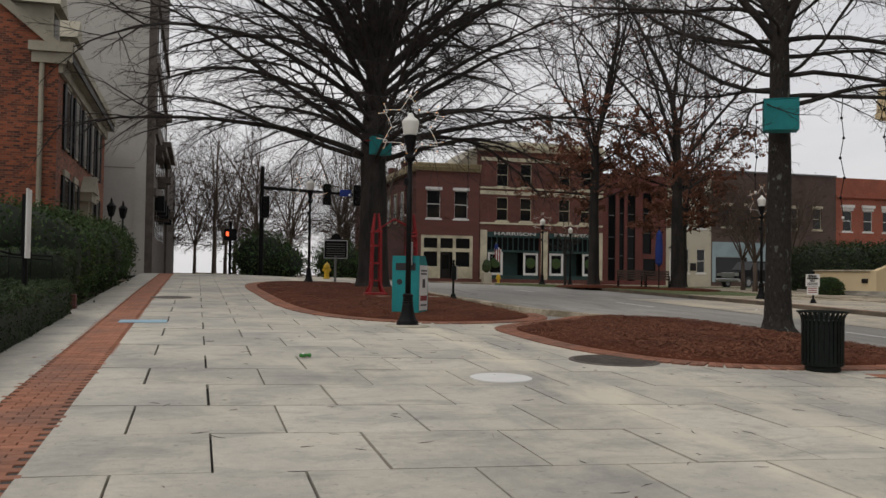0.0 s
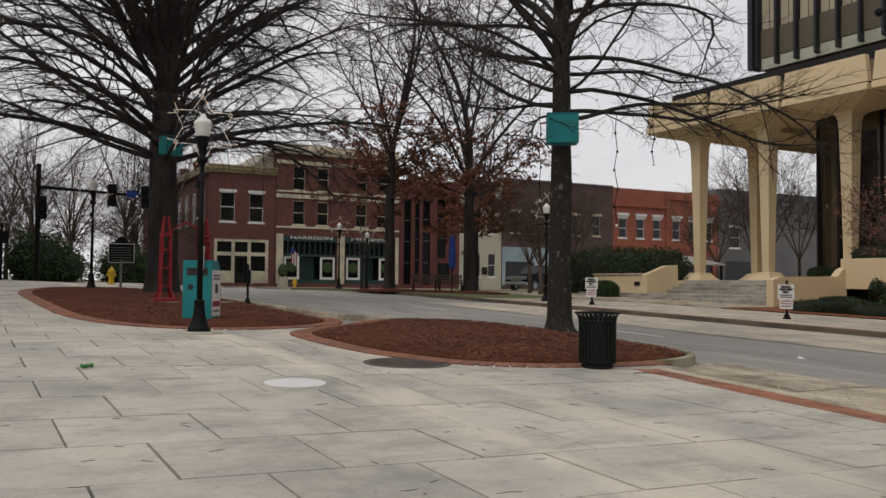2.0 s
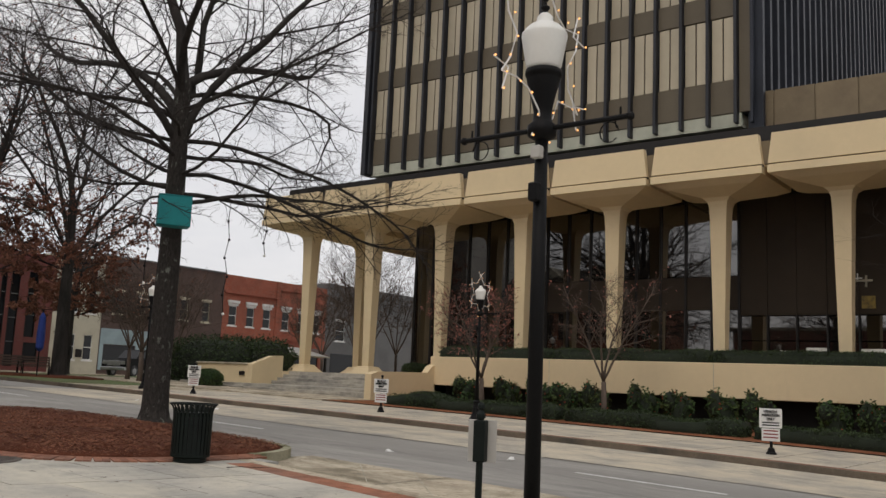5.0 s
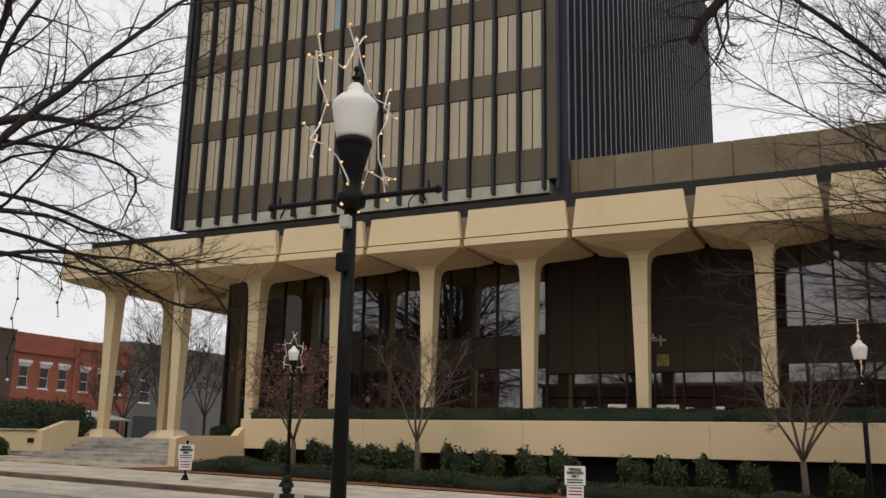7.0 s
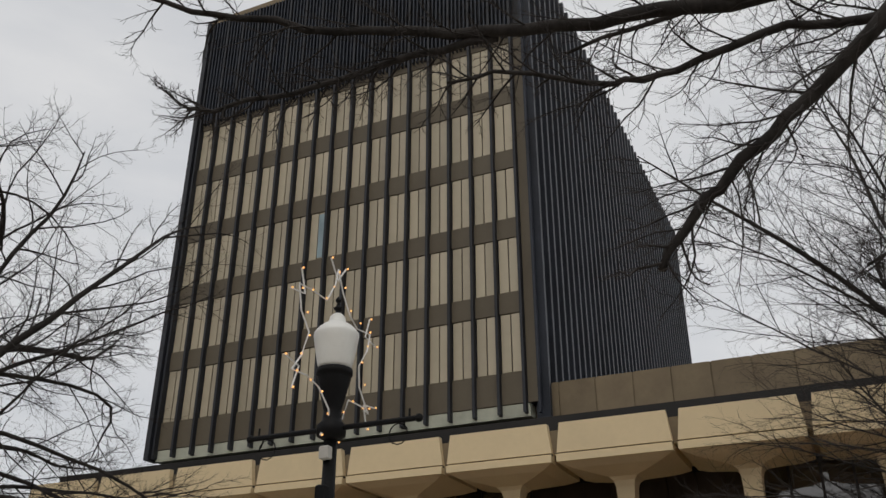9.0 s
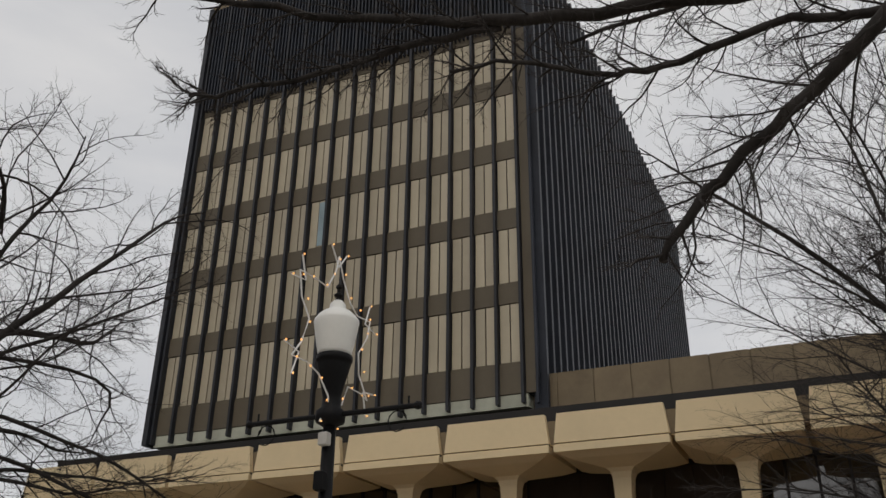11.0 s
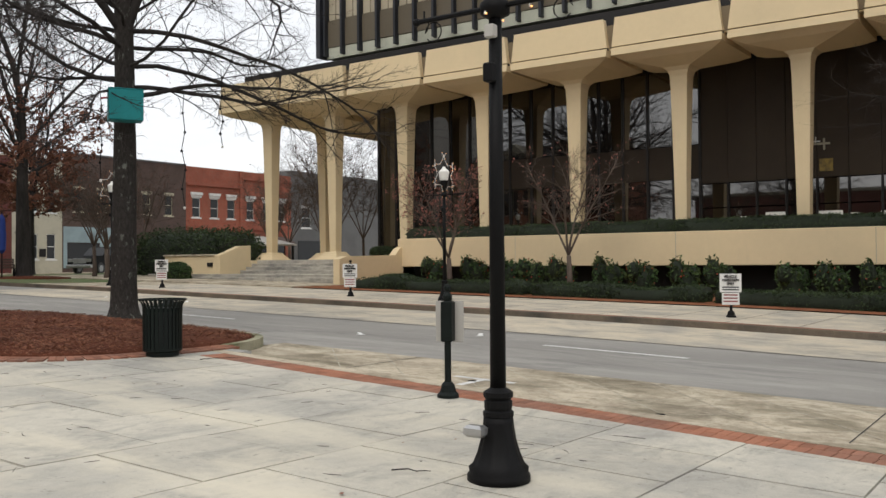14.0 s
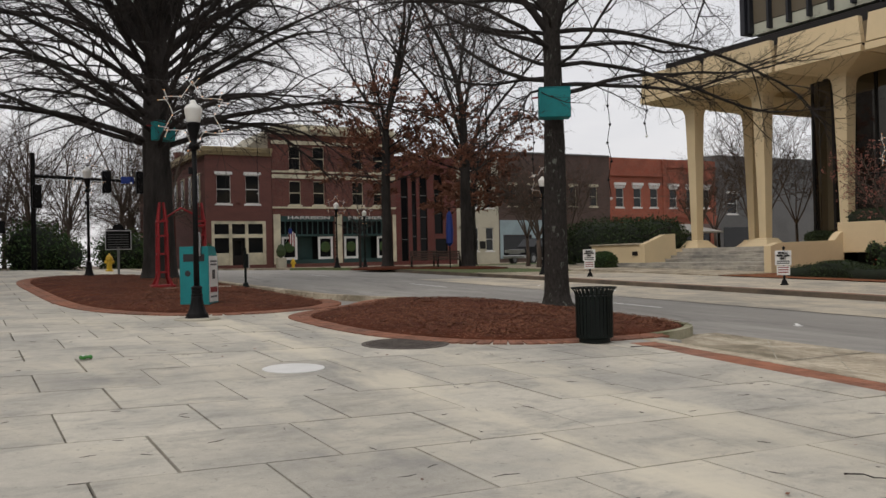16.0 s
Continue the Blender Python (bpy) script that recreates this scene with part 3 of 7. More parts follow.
# glazed walls behind the columns
XG, YG = 36.6, 29.6
# near-black block in place of the unlit rooms behind the glass
part("glass_core", Mesh().box(XG + 0.35, 58, SOUTH + 1, YG - 0.35, TERRACE, 9.94), VOID_SHADE, court)
mull = Mesh().box(-0.06, 0.10, -0.05, 0.05, TERRACE, 9.62).data("mullion", BRONZE)
y = YG
while y > SOUTH + 1:
    if 2.9 < y < 11.6:
        part("mullion", Mesh().box(-0.05, 0.10, -0.035, 0.035, TERRACE, 4.75), BRONZE, court, at=(XG, y, 0))
    else:
        part("mullion", mull, BRONZE, court, at=(XG, y, 0))
    if y > 24.5:
        part("glass_pane", Mesh().box(XG + 0.02, XG + 0.04, y - 1.09, y - 0.05, TERRACE, 9.6), DARK_GLASS, court)
    elif y - 1.14 > 11.4 or y - 1.14 < 2.9:
        part("glass_pane", Mesh().box(XG + 0.02, XG + 0.04, y - 1.09, y - 0.05, 6.40, 9.6), DARK_GLASS, court)
        part("glass_pane", Mesh().box(XG + 0.02, XG + 0.04, y - 1.09, y - 0.05, TERRACE, 4.97), DARK_GLASS, court)
        part("spandrel", Mesh().box(XG, XG + 0.05, y - 1.09, y - 0.05, 5.0, 6.37), PORCH_STONE, court)
    else:
        part("spandrel", Mesh().box(XG, XG + 0.05, y - 1.13, y - 0.01, 4.75, 9.62), PORCH_STONE, court)
        part("glass_pane", Mesh().box(XG + 0.05, XG + 0.07, y - 1.09, y - 0.05, 3.75, 4.7), DARK_GLASS, court)
        part("glass_pane", Mesh().box(XG + 0.05, XG + 0.07, y - 1.09, y - 0.05, TERRACE, 3.7), DARK_GLASS, court)
    y -= 1.14
part("glass_pane", Mesh().box(XG, 58, YG - 0.35, YG, TERRACE, 9.64), DARK_GLASS, court)

# ---- tower ----
tower = court
XT, TS, TN, TB, TT = 33.8, 11.05, 31.05, 12.45, 38.9
TD = 74.0
MOD = (TN - 0.35 - TS - 0.55) / 17
part("tower_core", Mesh().box(XT + 0.30, TD, TS + 0.2, TN - 0.2, TB, TT), FIN, tower)
part("tower_soffit", Mesh().box(XT + 0.12, XT + 3.0, TS + 0.4, TN - 0.3, TB - 0.55, TB - 0.004), SOFFIT, tower, "pale green underside")
part("tower_neck", Mesh().box(XT + 3.0, TD - 1, TS + 1, TN - 2.0, 11.4, TB), BRONZE, tower)
rows_z = [13.85 + 3.64 * k for k in range(5)]
win = Mesh().box(-0.02, 0.06, -MOD * 0.188, MOD * 0.188, 0, 2.60).data("blind_window", BLIND)
fin = Mesh().box(-0.18, 0.20, -0.060, 0.060, TB - 0.45, TT, 0.01).data("fin", FIN)
span_data = Mesh().box(0.0, 0.12, 0.03, MOD - 0.03, 0, 1.0, 0.01).data("spandrel_panel", SPANDREL)
span_low = Mesh().box(0.0, 0.12, 0.03, MOD - 0.03, 0, 1.36, 0.01).data("spandrel_panel", SPANDREL)
for k in range(18):
    yk = TS + 0.55 + MOD * k
    part("fin", fin, FIN, tower, at=(XT, yk, 0))
    if k < 17:
        for z in rows_z:
            for s in (0.285, 0.715):
                part("window", win, BLIND, tower, at=(XT + 0.13, yk + MOD * s, z))
        part("spandrel_panel", span_low, SPANDREL, tower, at=(XT + 0.08, yk, TB + 0.02))
        for z in [r + 2.62 for r in rows_z]:
            part("spandrel_panel", span_data, SPANDREL, tower, at=(XT + 0.08, yk, z + 0.02))
        for s in (0.2, 0.4, 0.6, 0.8):
            part("louver_slat", Mesh().box(XT - 0.16, XT + 0.1, yk + MOD * s - 0.035, yk + MOD * s + 0.035, 31.35, TT), LOUVER, tower)
part("window_blue", Mesh().box(XT + 0.085, XT + 0.105, TS + 0.55 + MOD * 9.10, TS + 0.55 + MOD * 9.48, rows_z[2] + 0.06, rows_z[2] + 2.5), BLUE_STUCCO, tower, "one clear blue-grey window")
part("corner_post", Mesh().box(XT - 0.12, XT + 0.1, TS - 0.12, TS - 0.02, TB - 0.5, TT), LOUVER, tower)
part("corner_panel", Mesh().box(XT + 0.09, XT + 0.2, TS + 0.0, TS + 0.47, TB + 0.02, 31.3), SPANDREL, tower)
part("corner_post", Mesh().box(XT - 0.30, XT + 0.5, TN - 0.2, TN + 0.08, TB - 0.5, TT), FIN, tower)
part("tower_coping", Mesh().box(XT - 0.1, TD, TS, TN, TT, TT + 0.35), BROWN_STONE, tower)
slat = Mesh().box(-0.085, 0.085, -0.36, 0.2, 11.6, TT).box(-0.12, 0.12, -0.40, -0.36, 11.6, TT).data("side_slat", LOUVER)
x = XT + 0.40
while x < TD:
    part("side_slat", slat, LOUVER, tower, at=(x, TS, 0))
    x += 0.95

# ---- steps and their flank walls ----
st = thing("courthouse_steps", "broad grey stone steps between cream flank walls", "steps", kind="structure")
base = ground_z(28.5, 30)
for k in range(2):
    part("step", Mesh().box(28.85 + 0.42 * k, 34, 25.2, 39.0, -0.2, base + 0.04 + 0.15 * (k + 1), 0.012), STEP_STONE, st)
for k in range(4):
    part("step", Mesh().box(31.0 + 0.38 * k, 34, 25.2, 34.0, 0, base + 0.34 + 0.165 * (k + 1) + 0.004 * (k == 3), 0.012), STEP_STONE, st)
fl = Mesh()
# flank wall beside the steps: low nose, then rising to the planter wall
prof = [(28.15, 0.0), (28.15, 1.74), (28.6, 1.86), (31.9, 1.92), (32.2, 2.2), (32.45, 2.3), (32.45, 0.0)]
fl.rings([[(x, 24.85, z) for x, z in prof], [(x, 25.2, z) for x, z in prof]])
single("flank_wall", fl, CREAM, "cream concrete wall ending the courthouse steps", "wall", kind="structure")
nw = Mesh().box(29.7, 30.0, 34.36, 38.2, 0.3, 1.98, 0.02)
single("flank_wall", nw, CREAM, "cream concrete wall of a raised planter by the steps", "wall", kind="structure")
nw2 = Mesh().box(29.62, 30.05, 34.36, 38.25, 1.98, 2.06, 0.02)
single("wall_cap", nw2, APRON, "pale stone cap on the planter wall", "wall", kind="structure")
nw3 = Mesh()
prof = [(29.7, 0.4), (29.7, 2.0), (31.0, 2.46), (31.7, 2.5), (31.7, 0.4)]
nw3.rings([[(x, 34.0, z) for x, z in prof], [(x, 34.35, z) for x, z in prof]])
single("flank_wall", nw3, CREAM, "sloping cream concrete wall flanking the steps", "wall", kind="structure")

# ---- shops across the square ----
YB = 73.0


def sash(house, x, z, w, h, y=YB, trim=CREAM_TRIM, sill=True, bars=1, lintel=True):
    """A sash window let into a front that faces -y: frame, panes, lintel and sill."""
    wd = part("window", Mesh().box(x - w / 2 - 0.07, x + w / 2 + 0.07, y - 0.05, y + 0.02, z, z + 0.07).box(x - w / 2 - 0.07, x + w / 2 + 0.07, y - 0.05, y + 0.02, z + h - 0.07, z + h)
              .box(x - w / 2 - 0.07, x - w / 2 + 0.03, y - 0.05, y + 0.02, z + 0.07, z + h - 0.07).box(x + w / 2 - 0.03, x + w / 2 + 0.07, y - 0.05, y + 0.02, z + 0.07, z + h - 0.07)
              .box(x - w / 2, x + w / 2, y - 0.03, y + 0.02, z + h / 2 - 0.03, z + h / 2 + 0.03), trim, house)
    for z0, z1 in ((z + 0.07, z + h / 2 - 0.03), (z + h / 2 + 0.03, z + h - 0.07)):
        part("pane", Mesh().box(x - w / 2 + 0.03, x + w / 2 - 0.03, y + 0.0, y + 0.015, z0, z1), SHOP_GLASS, wd)
    if sill:
        part("sill", Mesh().box(x - w / 2 - 0.15, x + w / 2 + 0.15, y - 0.14, y, z - 0.14, z - 0.002), trim, wd)
    if lintel:
        part("lintel", Mesh().box(x - w / 2 - 0.15, x + w / 2 + 0.15, y - 0.17, y, z + h + 0.002, z + h + 0.24), trim, wd)
    return wd


def front(house, x0, x1, z1, holes, mat, y=YB, depth=14.0, z0=0.6):
    """A front wall with real openings (x0, x1, z0, z1), a near-black wall painted as its inner darkness, and its side
    and back walls.
    """
    xs = sorted({x0, x1, *[v for h in holes for v in h[:2]]})
    zs = sorted({z0, z1, *[v for h in holes for v in h[2:]]})
    m = Mesh()
    for a, b in zip(xs, xs[1:]):
        run = None
        for c, d in zip(zs, zs[1:]):
            solid = not any(h[0] - 1e-6 <= a and b <= h[1] + 1e-6 and h[2] - 1e-6 <= c and d <= h[3] + 1e-6 for h in holes)
            if solid:
                run = [c, d] if run is None else [run[0], d]
            elif run:
                m.box(a, b, y, y + 0.3, *run); run = None
        if run:
            m.box(a, b, y, y + 0.3, *run)
    part("front_wall", m, mat, house)
    part("side_wall", Mesh().box(x0, x0 + 0.3, y + 0.3, y + depth, z0, z1 - 0.01), mat, house)
    part("side_wall", Mesh().box(x1 - 0.3, x1, y + 0.3, y + depth, z0, z1 - 0.01), mat, house)
    part("back_wall", Mesh().box(x0, x1, y + depth, y + depth + 0.3, z0, z1), mat, house)
    part("roof", Mesh().box(x0 + 0.3, x1 - 0.3, y + 0.3, y + depth, z1 - 0.7, z1 - 0.5), ROOFING, house)
    part("inner_wall", Mesh().box(x0 + 0.3, x1 - 0.3, y + 1.6, y + 1.7, z0, z1 - 0.7), VOID_SHADE, house, "near-black wall painted as the unlit interior")


def hole(x, z, w, h):
    return (x - w / 2, x + w / 2, z, z + h)


GZ = 1.3
# corner shop: two storeys of dark red painted brick with a cream shop front
cs = thing("corner_shop", "dark red brick corner shop with cream shop front and cornice", "building")
hs = [hole(19.2, 6.35, 1.15, 2.4), hole(21.6, 6.35, 1.15, 2.4), (18.15, 22.7, GZ, 4.95)]
front(cs, 17.7, 23.25, 10.9, hs, HB_BRICK2)
for h in hs[:2]:
    sash(cs, (h[0] + h[1]) / 2, h[2], h[1] - h[0], h[3] - h[2], YB + 0.1, WHITE)
shop = part("shop_front", Mesh().box(18.15, 22.7, YB + 0.05, YB + 0.2, 4.7, 4.95).box(18.15, 22.7, YB + 0.02, YB + 0.22, 3.55, 3.85), CREAM_TRIM, cs)
for x in (18.15, 19.6, 20.95, 22.45):
    part("shop_post", Mesh().box(x, x + 0.25, YB + 0.03, YB + 0.2, GZ, 4.7), CREAM_TRIM, shop)
for x0, x1 in ((18.4, 19.6), (19.85, 20.95), (21.2, 22.45)):
    part("pane", Mesh().box(x0, x1, YB + 0.12, YB + 0.14, 3.85, 4.7), SHOP_GLASS, shop)
    if x0 != 19.85:
        part("pane", Mesh().box(x0, x1, YB + 0.12, YB + 0.14, 2.3, 3.55), SHOP_GLASS, shop)
        part("stall_riser", Mesh().box(x0, x1, YB + 0.06, YB + 0.16, GZ, 2.3, 0.02), CREAM_TRIM, shop)
dr = part("shop_door", Mesh().box(19.95, 20.85, YB + 0.4, YB + 0.45, GZ, 3.5), BRONZE, cs, "dark red-brown door")
part("door_pane", Mesh().box(20.1, 20.7, YB + 0.39, YB + 0.4, 2.1, 3.3), SHOP_GLASS, dr)
cor = part("cornice", Mesh().box(17.3, 23.25, YB - 0.40, YB, 10.62, 10.85).box(17.5, 23.25, YB - 0.16, YB, 10.36, 10.62).box(17.4, 23.25, YB - 0.5, YB - 0.02, 10.85, 10.98), OCHRE_TRIM, cs)
for x in span(17.7, 23.1, 0.55):
    part("bracket", Mesh().box(x - 0.07, x + 0.07, YB - 0.34, YB - 0.16, 10.42, 10.62), OCHRE_TRIM, cor)
part("cornice", Mesh().box(17.25, 17.7, YB, YB + 30, 10.3, 10.9), OCHRE_TRIM, cs)
part("side_wall", Mesh().box(17.70, 18.0, YB + 14, YB + 30, 0.6, 10.4), HB_BRICK2, cs)
for k in range(9):
    yy = YB + 2.2 + 2.9 * k
    w = part("side_window", Mesh().box(17.62, 17.70, yy - 0.6, yy + 0.6, 6.2, 9.0), CREAM_TRIM, cs)
    part("pane", Mesh().box(17.60, 17.62, yy - 0.45, yy + 0.45, 6.35, 8.85), SHOP_GLASS, w)
for k in range(3):
    part("pilaster", Mesh().box(17.55, 17.70, YB + 3.6 + 8 * k, YB + 4.1 + 8 * k, 0.8, 10.3), HB_BRICK2, cs)
part("chimney", Mesh().box(17.9, 18.7, YB + 6, YB + 6.8, 10.2, 11.9).box(17.84, 18.76, YB + 5.94, YB + 6.86, 11.6, 11.75), HB_BRICK, cs)
part("chimney", Mesh().box(17.9, 18.7, YB + 12, YB + 12.8, 10.2, 11.9), HB_BRICK, cs)
part("vent_box", Mesh().box(20.2, 20.6, YB - 0.12, YB, 6.4, 6.75, 0.02), HB_BRICK, cs)

# the hardware shop: three storeys with stone bands
hb = thing("hardware_shop", "three-storey red brick shop with white lettering over dark green shop fronts", "building")
cols = (25.3, 27.45, 31.05, 33.1)
hs = [hole(x, z, 1.0, 2.05) for x in cols for z in (6.3, 9.25)] + [(23.95, 28.8, GZ, 5.35), (29.6, 34.3, GZ, 5.35)]
front(hb, 23.3, 34.7, 12.6, hs, HB_BRICK)
for h in hs[:8]:
    sash(hb, (h[0] + h[1]) / 2, h[2], 1.0, 2.05, YB + 0.1, CREAM_TRIM, lintel=False)
for z, hh, d in ((6.0, 0.15, 0.08), (8.55, 0.32, 0.06), (9.05, 0.14, 0.10), (11.45, 0.30, 0.08)):
    part("stone_band", Mesh().box(23.28, 34.72, YB - d, YB, z, z + hh), CREAM_TRIM, hb)
part("cornice", Mesh().box(23.2, 34.75, YB - 0.35, YB + 0.3, 12.3, 12.55).box(23.1, 34.8, YB - 0.5, YB + 0.3, 12.55, 12.8).box(23.3, 34.6, YB - 0.2, YB + 0.3, 12.8, 13.15), CREAM_TRIM, hb)
part("gable", Mesh().rings([[(21.2, YB + 1, 10.9), (23.3, YB + 1, 10.9), (23.3, YB + 1, 12.8)], [(21.2, YB + 9, 10.9), (23.3, YB + 9, 10.9), (23.3, YB + 9, 12.8)]]), WEATHERED, hb)
for x0, x1 in ((23.95, 28.8), (29.6, 34.3)):
    sf = part("shop_front", Mesh().box(x0, x1, YB - 0.02, YB + 0.2, 4.9, 5.35).box(x0, x1, YB + 0.1, YB + 0.3, 3.62, 3.8).box(x0, x1, YB + 0.1, YB + 0.3, GZ, 1.65), TEAL_FRONT, hb, "dark green shop front")
    n = 10
    for k in range(n):
        a, b = x0 + (x1 - x0) * k / n, x0 + (x1 - x0) * (k + 1) / n
        part("transom_pane", Mesh().box(a + 0.04, b - 0.04, YB + 0.2, YB + 0.22, 3.8, 4.9), SHOP_GLASS, sf)
        part("transom_bar", Mesh().box(a - 0.04, a + 0.04, YB + 0.12, YB + 0.25, 3.8, 4.9), TEAL_FRONT, sf)
    third = (x1 - x0) / 3
    for k in (0, 2):
        a = x0 + third * k
        part("display_pane", Mesh().box(a + 0.15, a + third - 0.1, YB + 0.2, YB + 0.22, 1.65, 3.6), SHOP_GLASS, sf)
        # painted border round the display window
        ring = Mesh()
        for (ax, az), (bx, bz) in (((0.15, 1.65), (0.35, 3.6)), ((third - 0.3, 1.65), (third - 0.1, 3.6)), ((0.35, 3.42), (third - 0.3, 3.6)), ((0.35, 1.65), (third - 0.3, 1.85))):
            ring.box(a + ax, a + bx, YB + 0.17, YB + 0.19, az, bz)
        part("window_border", ring, WHITE, sf, "white painted window border")
        wr = Mesh()
        wr.lathe([(0.24, -0.03), (0.34, -0.06), (0.46, 0), (0.34, 0.06), (0.24, 0.03)], 14)
        part("wreath", wr, SHRUB, sf, "dark green wreath", at=pose(a + third / 2, YB + 0.12, 2.7, 90, 0, 0))
    part("shop_door", Mesh().box(x0 + third + 0.1, x1 - third - 0.1, YB + 0.9, YB + 0.95, GZ, 3.6), TEAL_FRONT, sf)
for x in (23.3, 28.85, 34.35):
    part("stone_pier", Mesh().box(x + 0.05, x + 0.65 if x < 30 else x + 0.35, YB - 0.06, YB, GZ, 5.5), CREAM_TRIM, hb)


def lettering(text, x0, x1, z, h, y, parent, mat):
    cu = bpy.data.curves.new("lettering", "FONT")
    cu.body, cu.size, cu.extrude, cu.align_x = text, 1.0, 0.03, "LEFT"
    cu.materials.append(mat)
    ob = new("lettering", cu)
    bpy.context.view_layer.update()
    w = max(ob.dimensions.x, 0.1)
    me = bpy.data.meshes.new_from_object(ob)
    bpy.data.objects.remove(ob)
    ob = new("lettering", me)
    ob.parent = parent
    ob.matrix_basis = pose(x0, y, z, 90, 0, 0) @ Matrix.Diagonal(((x1 - x0) / w, h / 0.7, 1, 1))
    return ob


lettering("HARRISON", 24.55, 28.3, 5.08, 0.27, YB - 0.06, hb, WHITE)
lettering("BROTHERS", 30.05, 33.6, 5.08, 0.27, YB - 0.06, hb, WHITE)

# modern red front with tall dark slots
mf = thing("modern_red_front", "low-lit red brick front with tall narrow dark windows", "building")
hs = [(35.3, 35.9, GZ, 9.0), (36.4, 36.75, 1.6, 9.2), (37.2, 37.85, GZ, 9.2), (38.7, 39.45, 3.75, 9.2), (38.75, 39.9, 1.7, 3.3)]
front(mf, 34.7, 41.0, 10.8, hs, DULL_BRICK)
for a, b, c, d in hs:
    w = part("window", Mesh().box(a, b, YB + 0.08, YB + 0.1, c, d), DIM_GLASS, mf)
    for x in (a - 0.05, b):
        part("frame", Mesh().box(x, x + 0.05, YB - 0.02, YB + 0.1, c, d), BRONZE, w)
    for z in span(c, d, 1.9)[1:-1]:
        part("bar", Mesh().box(a, b, YB + 0.04, YB + 0.08, z, z + 0.06), GREY_STUCCO, w)

# cream house, blue shop, brown, orange and grey fronts
ch = thing("cream_stucco_house", "cream stucco house with tall sash windows", "building")
hs = [hole(x, z, 0.8, h) for x in (42.9, 44.55) for z, h in ((2.1, 2.2), (6.2, 2.2), (8.9, 1.6))]
front(ch, 41.0, 45.6, 11.2, hs, PALE_STUCCO)
for h in hs:
    sash(ch, (h[0] + h[1]) / 2, h[2], 0.8, h[3] - h[2], YB + 0.1, WHITE, lintel=False)
part("doorway", Mesh().box(41.35, 42.3, YB - 0.12, YB, GZ, 4.3), WHITE, ch)
part("door", Mesh().box(41.5, 42.15, YB - 0.14, YB - 0.12, GZ, 3.7), BRONZE, ch)
part("pediment", Mesh().rings([[(41.2, YB - 0.35, 4.3), (42.5, YB - 0.35, 4.3), (41.85, YB - 0.35, 4.9)], [(41.2, YB, 4.3), (42.5, YB, 4.3), (41.85, YB, 4.9)]]), DARK_STONE, ch)
part("plaque", Mesh().box(43.45, 44.05, YB - 0.05, YB, 2.3, 3.0), BRONZE, ch)
part("cornice", Mesh().box(40.9, 45.6, YB - 0.3, YB, 10.9, 11.2), WHITE, ch)
bs = thing("blue_shop", "brown brick shop with pale blue ground floor", "building")
hs = [(46.1, 49.3, 1.6, 3.55)] + [hole(x, 6.4, 0.9, 2.0) for x in (47.2, 49.6, 52.0, 54.4, 57.0)]
front(bs, 45.6, 59.1, 11.5, hs, BROWN_BRICK)
part("blue_front", Mesh().box(45.7, 46.05, YB - 0.06, YB, GZ, 5.0).box(46.05, 52.0, YB - 0.06, YB, 3.6, 5.0).box(49.35, 52, YB - 0.06, YB, GZ, 3.6), BLUE_STUCCO, bs, "pale blue painted shop front")
part("pane", Mesh().box(46.1, 49.3, YB + 0.1, YB + 0.12, 1.6, 3.55), SHOP_GLASS, bs)
for h in hs[1:]:
    sash(bs, (h[0] + h[1]) / 2, h[2], 0.9, 2.0, YB + 0.1, CREAM_TRIM)
part("coping", Mesh().box(45.5, 59.1, YB - 0.1, YB + 0.3, 11.5, 11.65), GREY_STUCCO, bs)
og = thing("orange_brick_shop", "orange brick shop with white-trimmed sash windows", "building")
hs = [hole(x, 6.35, 1.0, 2.0) for x in (60.4, 62.75, 65.0, 67.7, 70.1, 72.4)] + [(60.0, 66, 1.4, 4.4), (67, 73, 1.4, 4.4)]
front(og, 59.1, 73.9, 11.5, hs, ORANGE_BRICK)
for h in hs[:6]:
    w = sash(og, (h[0] + h[1]) / 2, h[2], 1.0, 2.0, YB + 0.1, WHITE)
    part("hood", Mesh().box(h[0] - 0.22, h[1] + 0.22, YB - 0.2, YB, 8.62, 8.9), WHITE, w)
for a, b, c, d in hs[6:]:
    part("shop_pane", Mesh().box(a, b, YB + 0.1, YB + 0.12, c, d), SHOP_GLASS, og)
part("cornice", Mesh().box(59.1, 66.5, YB - 0.25, YB, 9.6, 9.85).box(59.1, 73.9, YB - 0.12, YB, 5.2, 5.5).box(66.5, 73.9, YB - 0.2, YB, 10.6, 10.8), ORANGE_BRICK, og)
part("pier", Mesh().box(66.2, 66.7, YB - 0.15, YB, 4.6, 11.5), ORANGE_BRICK, og)
part("awning", Mesh().rings([[(67, YB - 1.6, 3.9), (73, YB - 1.6, 3.9), (73, YB, 4.6), (67, YB, 4.6)], [(67, YB - 1.6, 3.8), (73, YB - 1.6, 3.8), (73, YB, 4.4), (67, YB, 4.4)]]), BROWN_BRICK, og)
gs = thing("grey_stucco_shop", "dark grey stucco shop with an arched window panel", "building")
hs = [hole(76.4, 5.7, 1.5, 2.3), hole(80.5, 5.7, 1.3, 2.3)]
front(gs, 73.9, 90, 12.2, hs, GREY_STUCCO)
for h in hs:
    sash(gs, (h[0] + h[1]) / 2, h[2], h[1] - h[0], 2.3, YB + 0.1, WHITE)
arch = Mesh().rings([[(76.4 + 1.2 * math.cos(a), YB - d, 9.0 + 1.2 * math.sin(a)) for a in span(0, math.pi, 0.3)] for d in (0.0, 0.1)])
part("arch_panel", arch, GREY_STUCCO, gs)
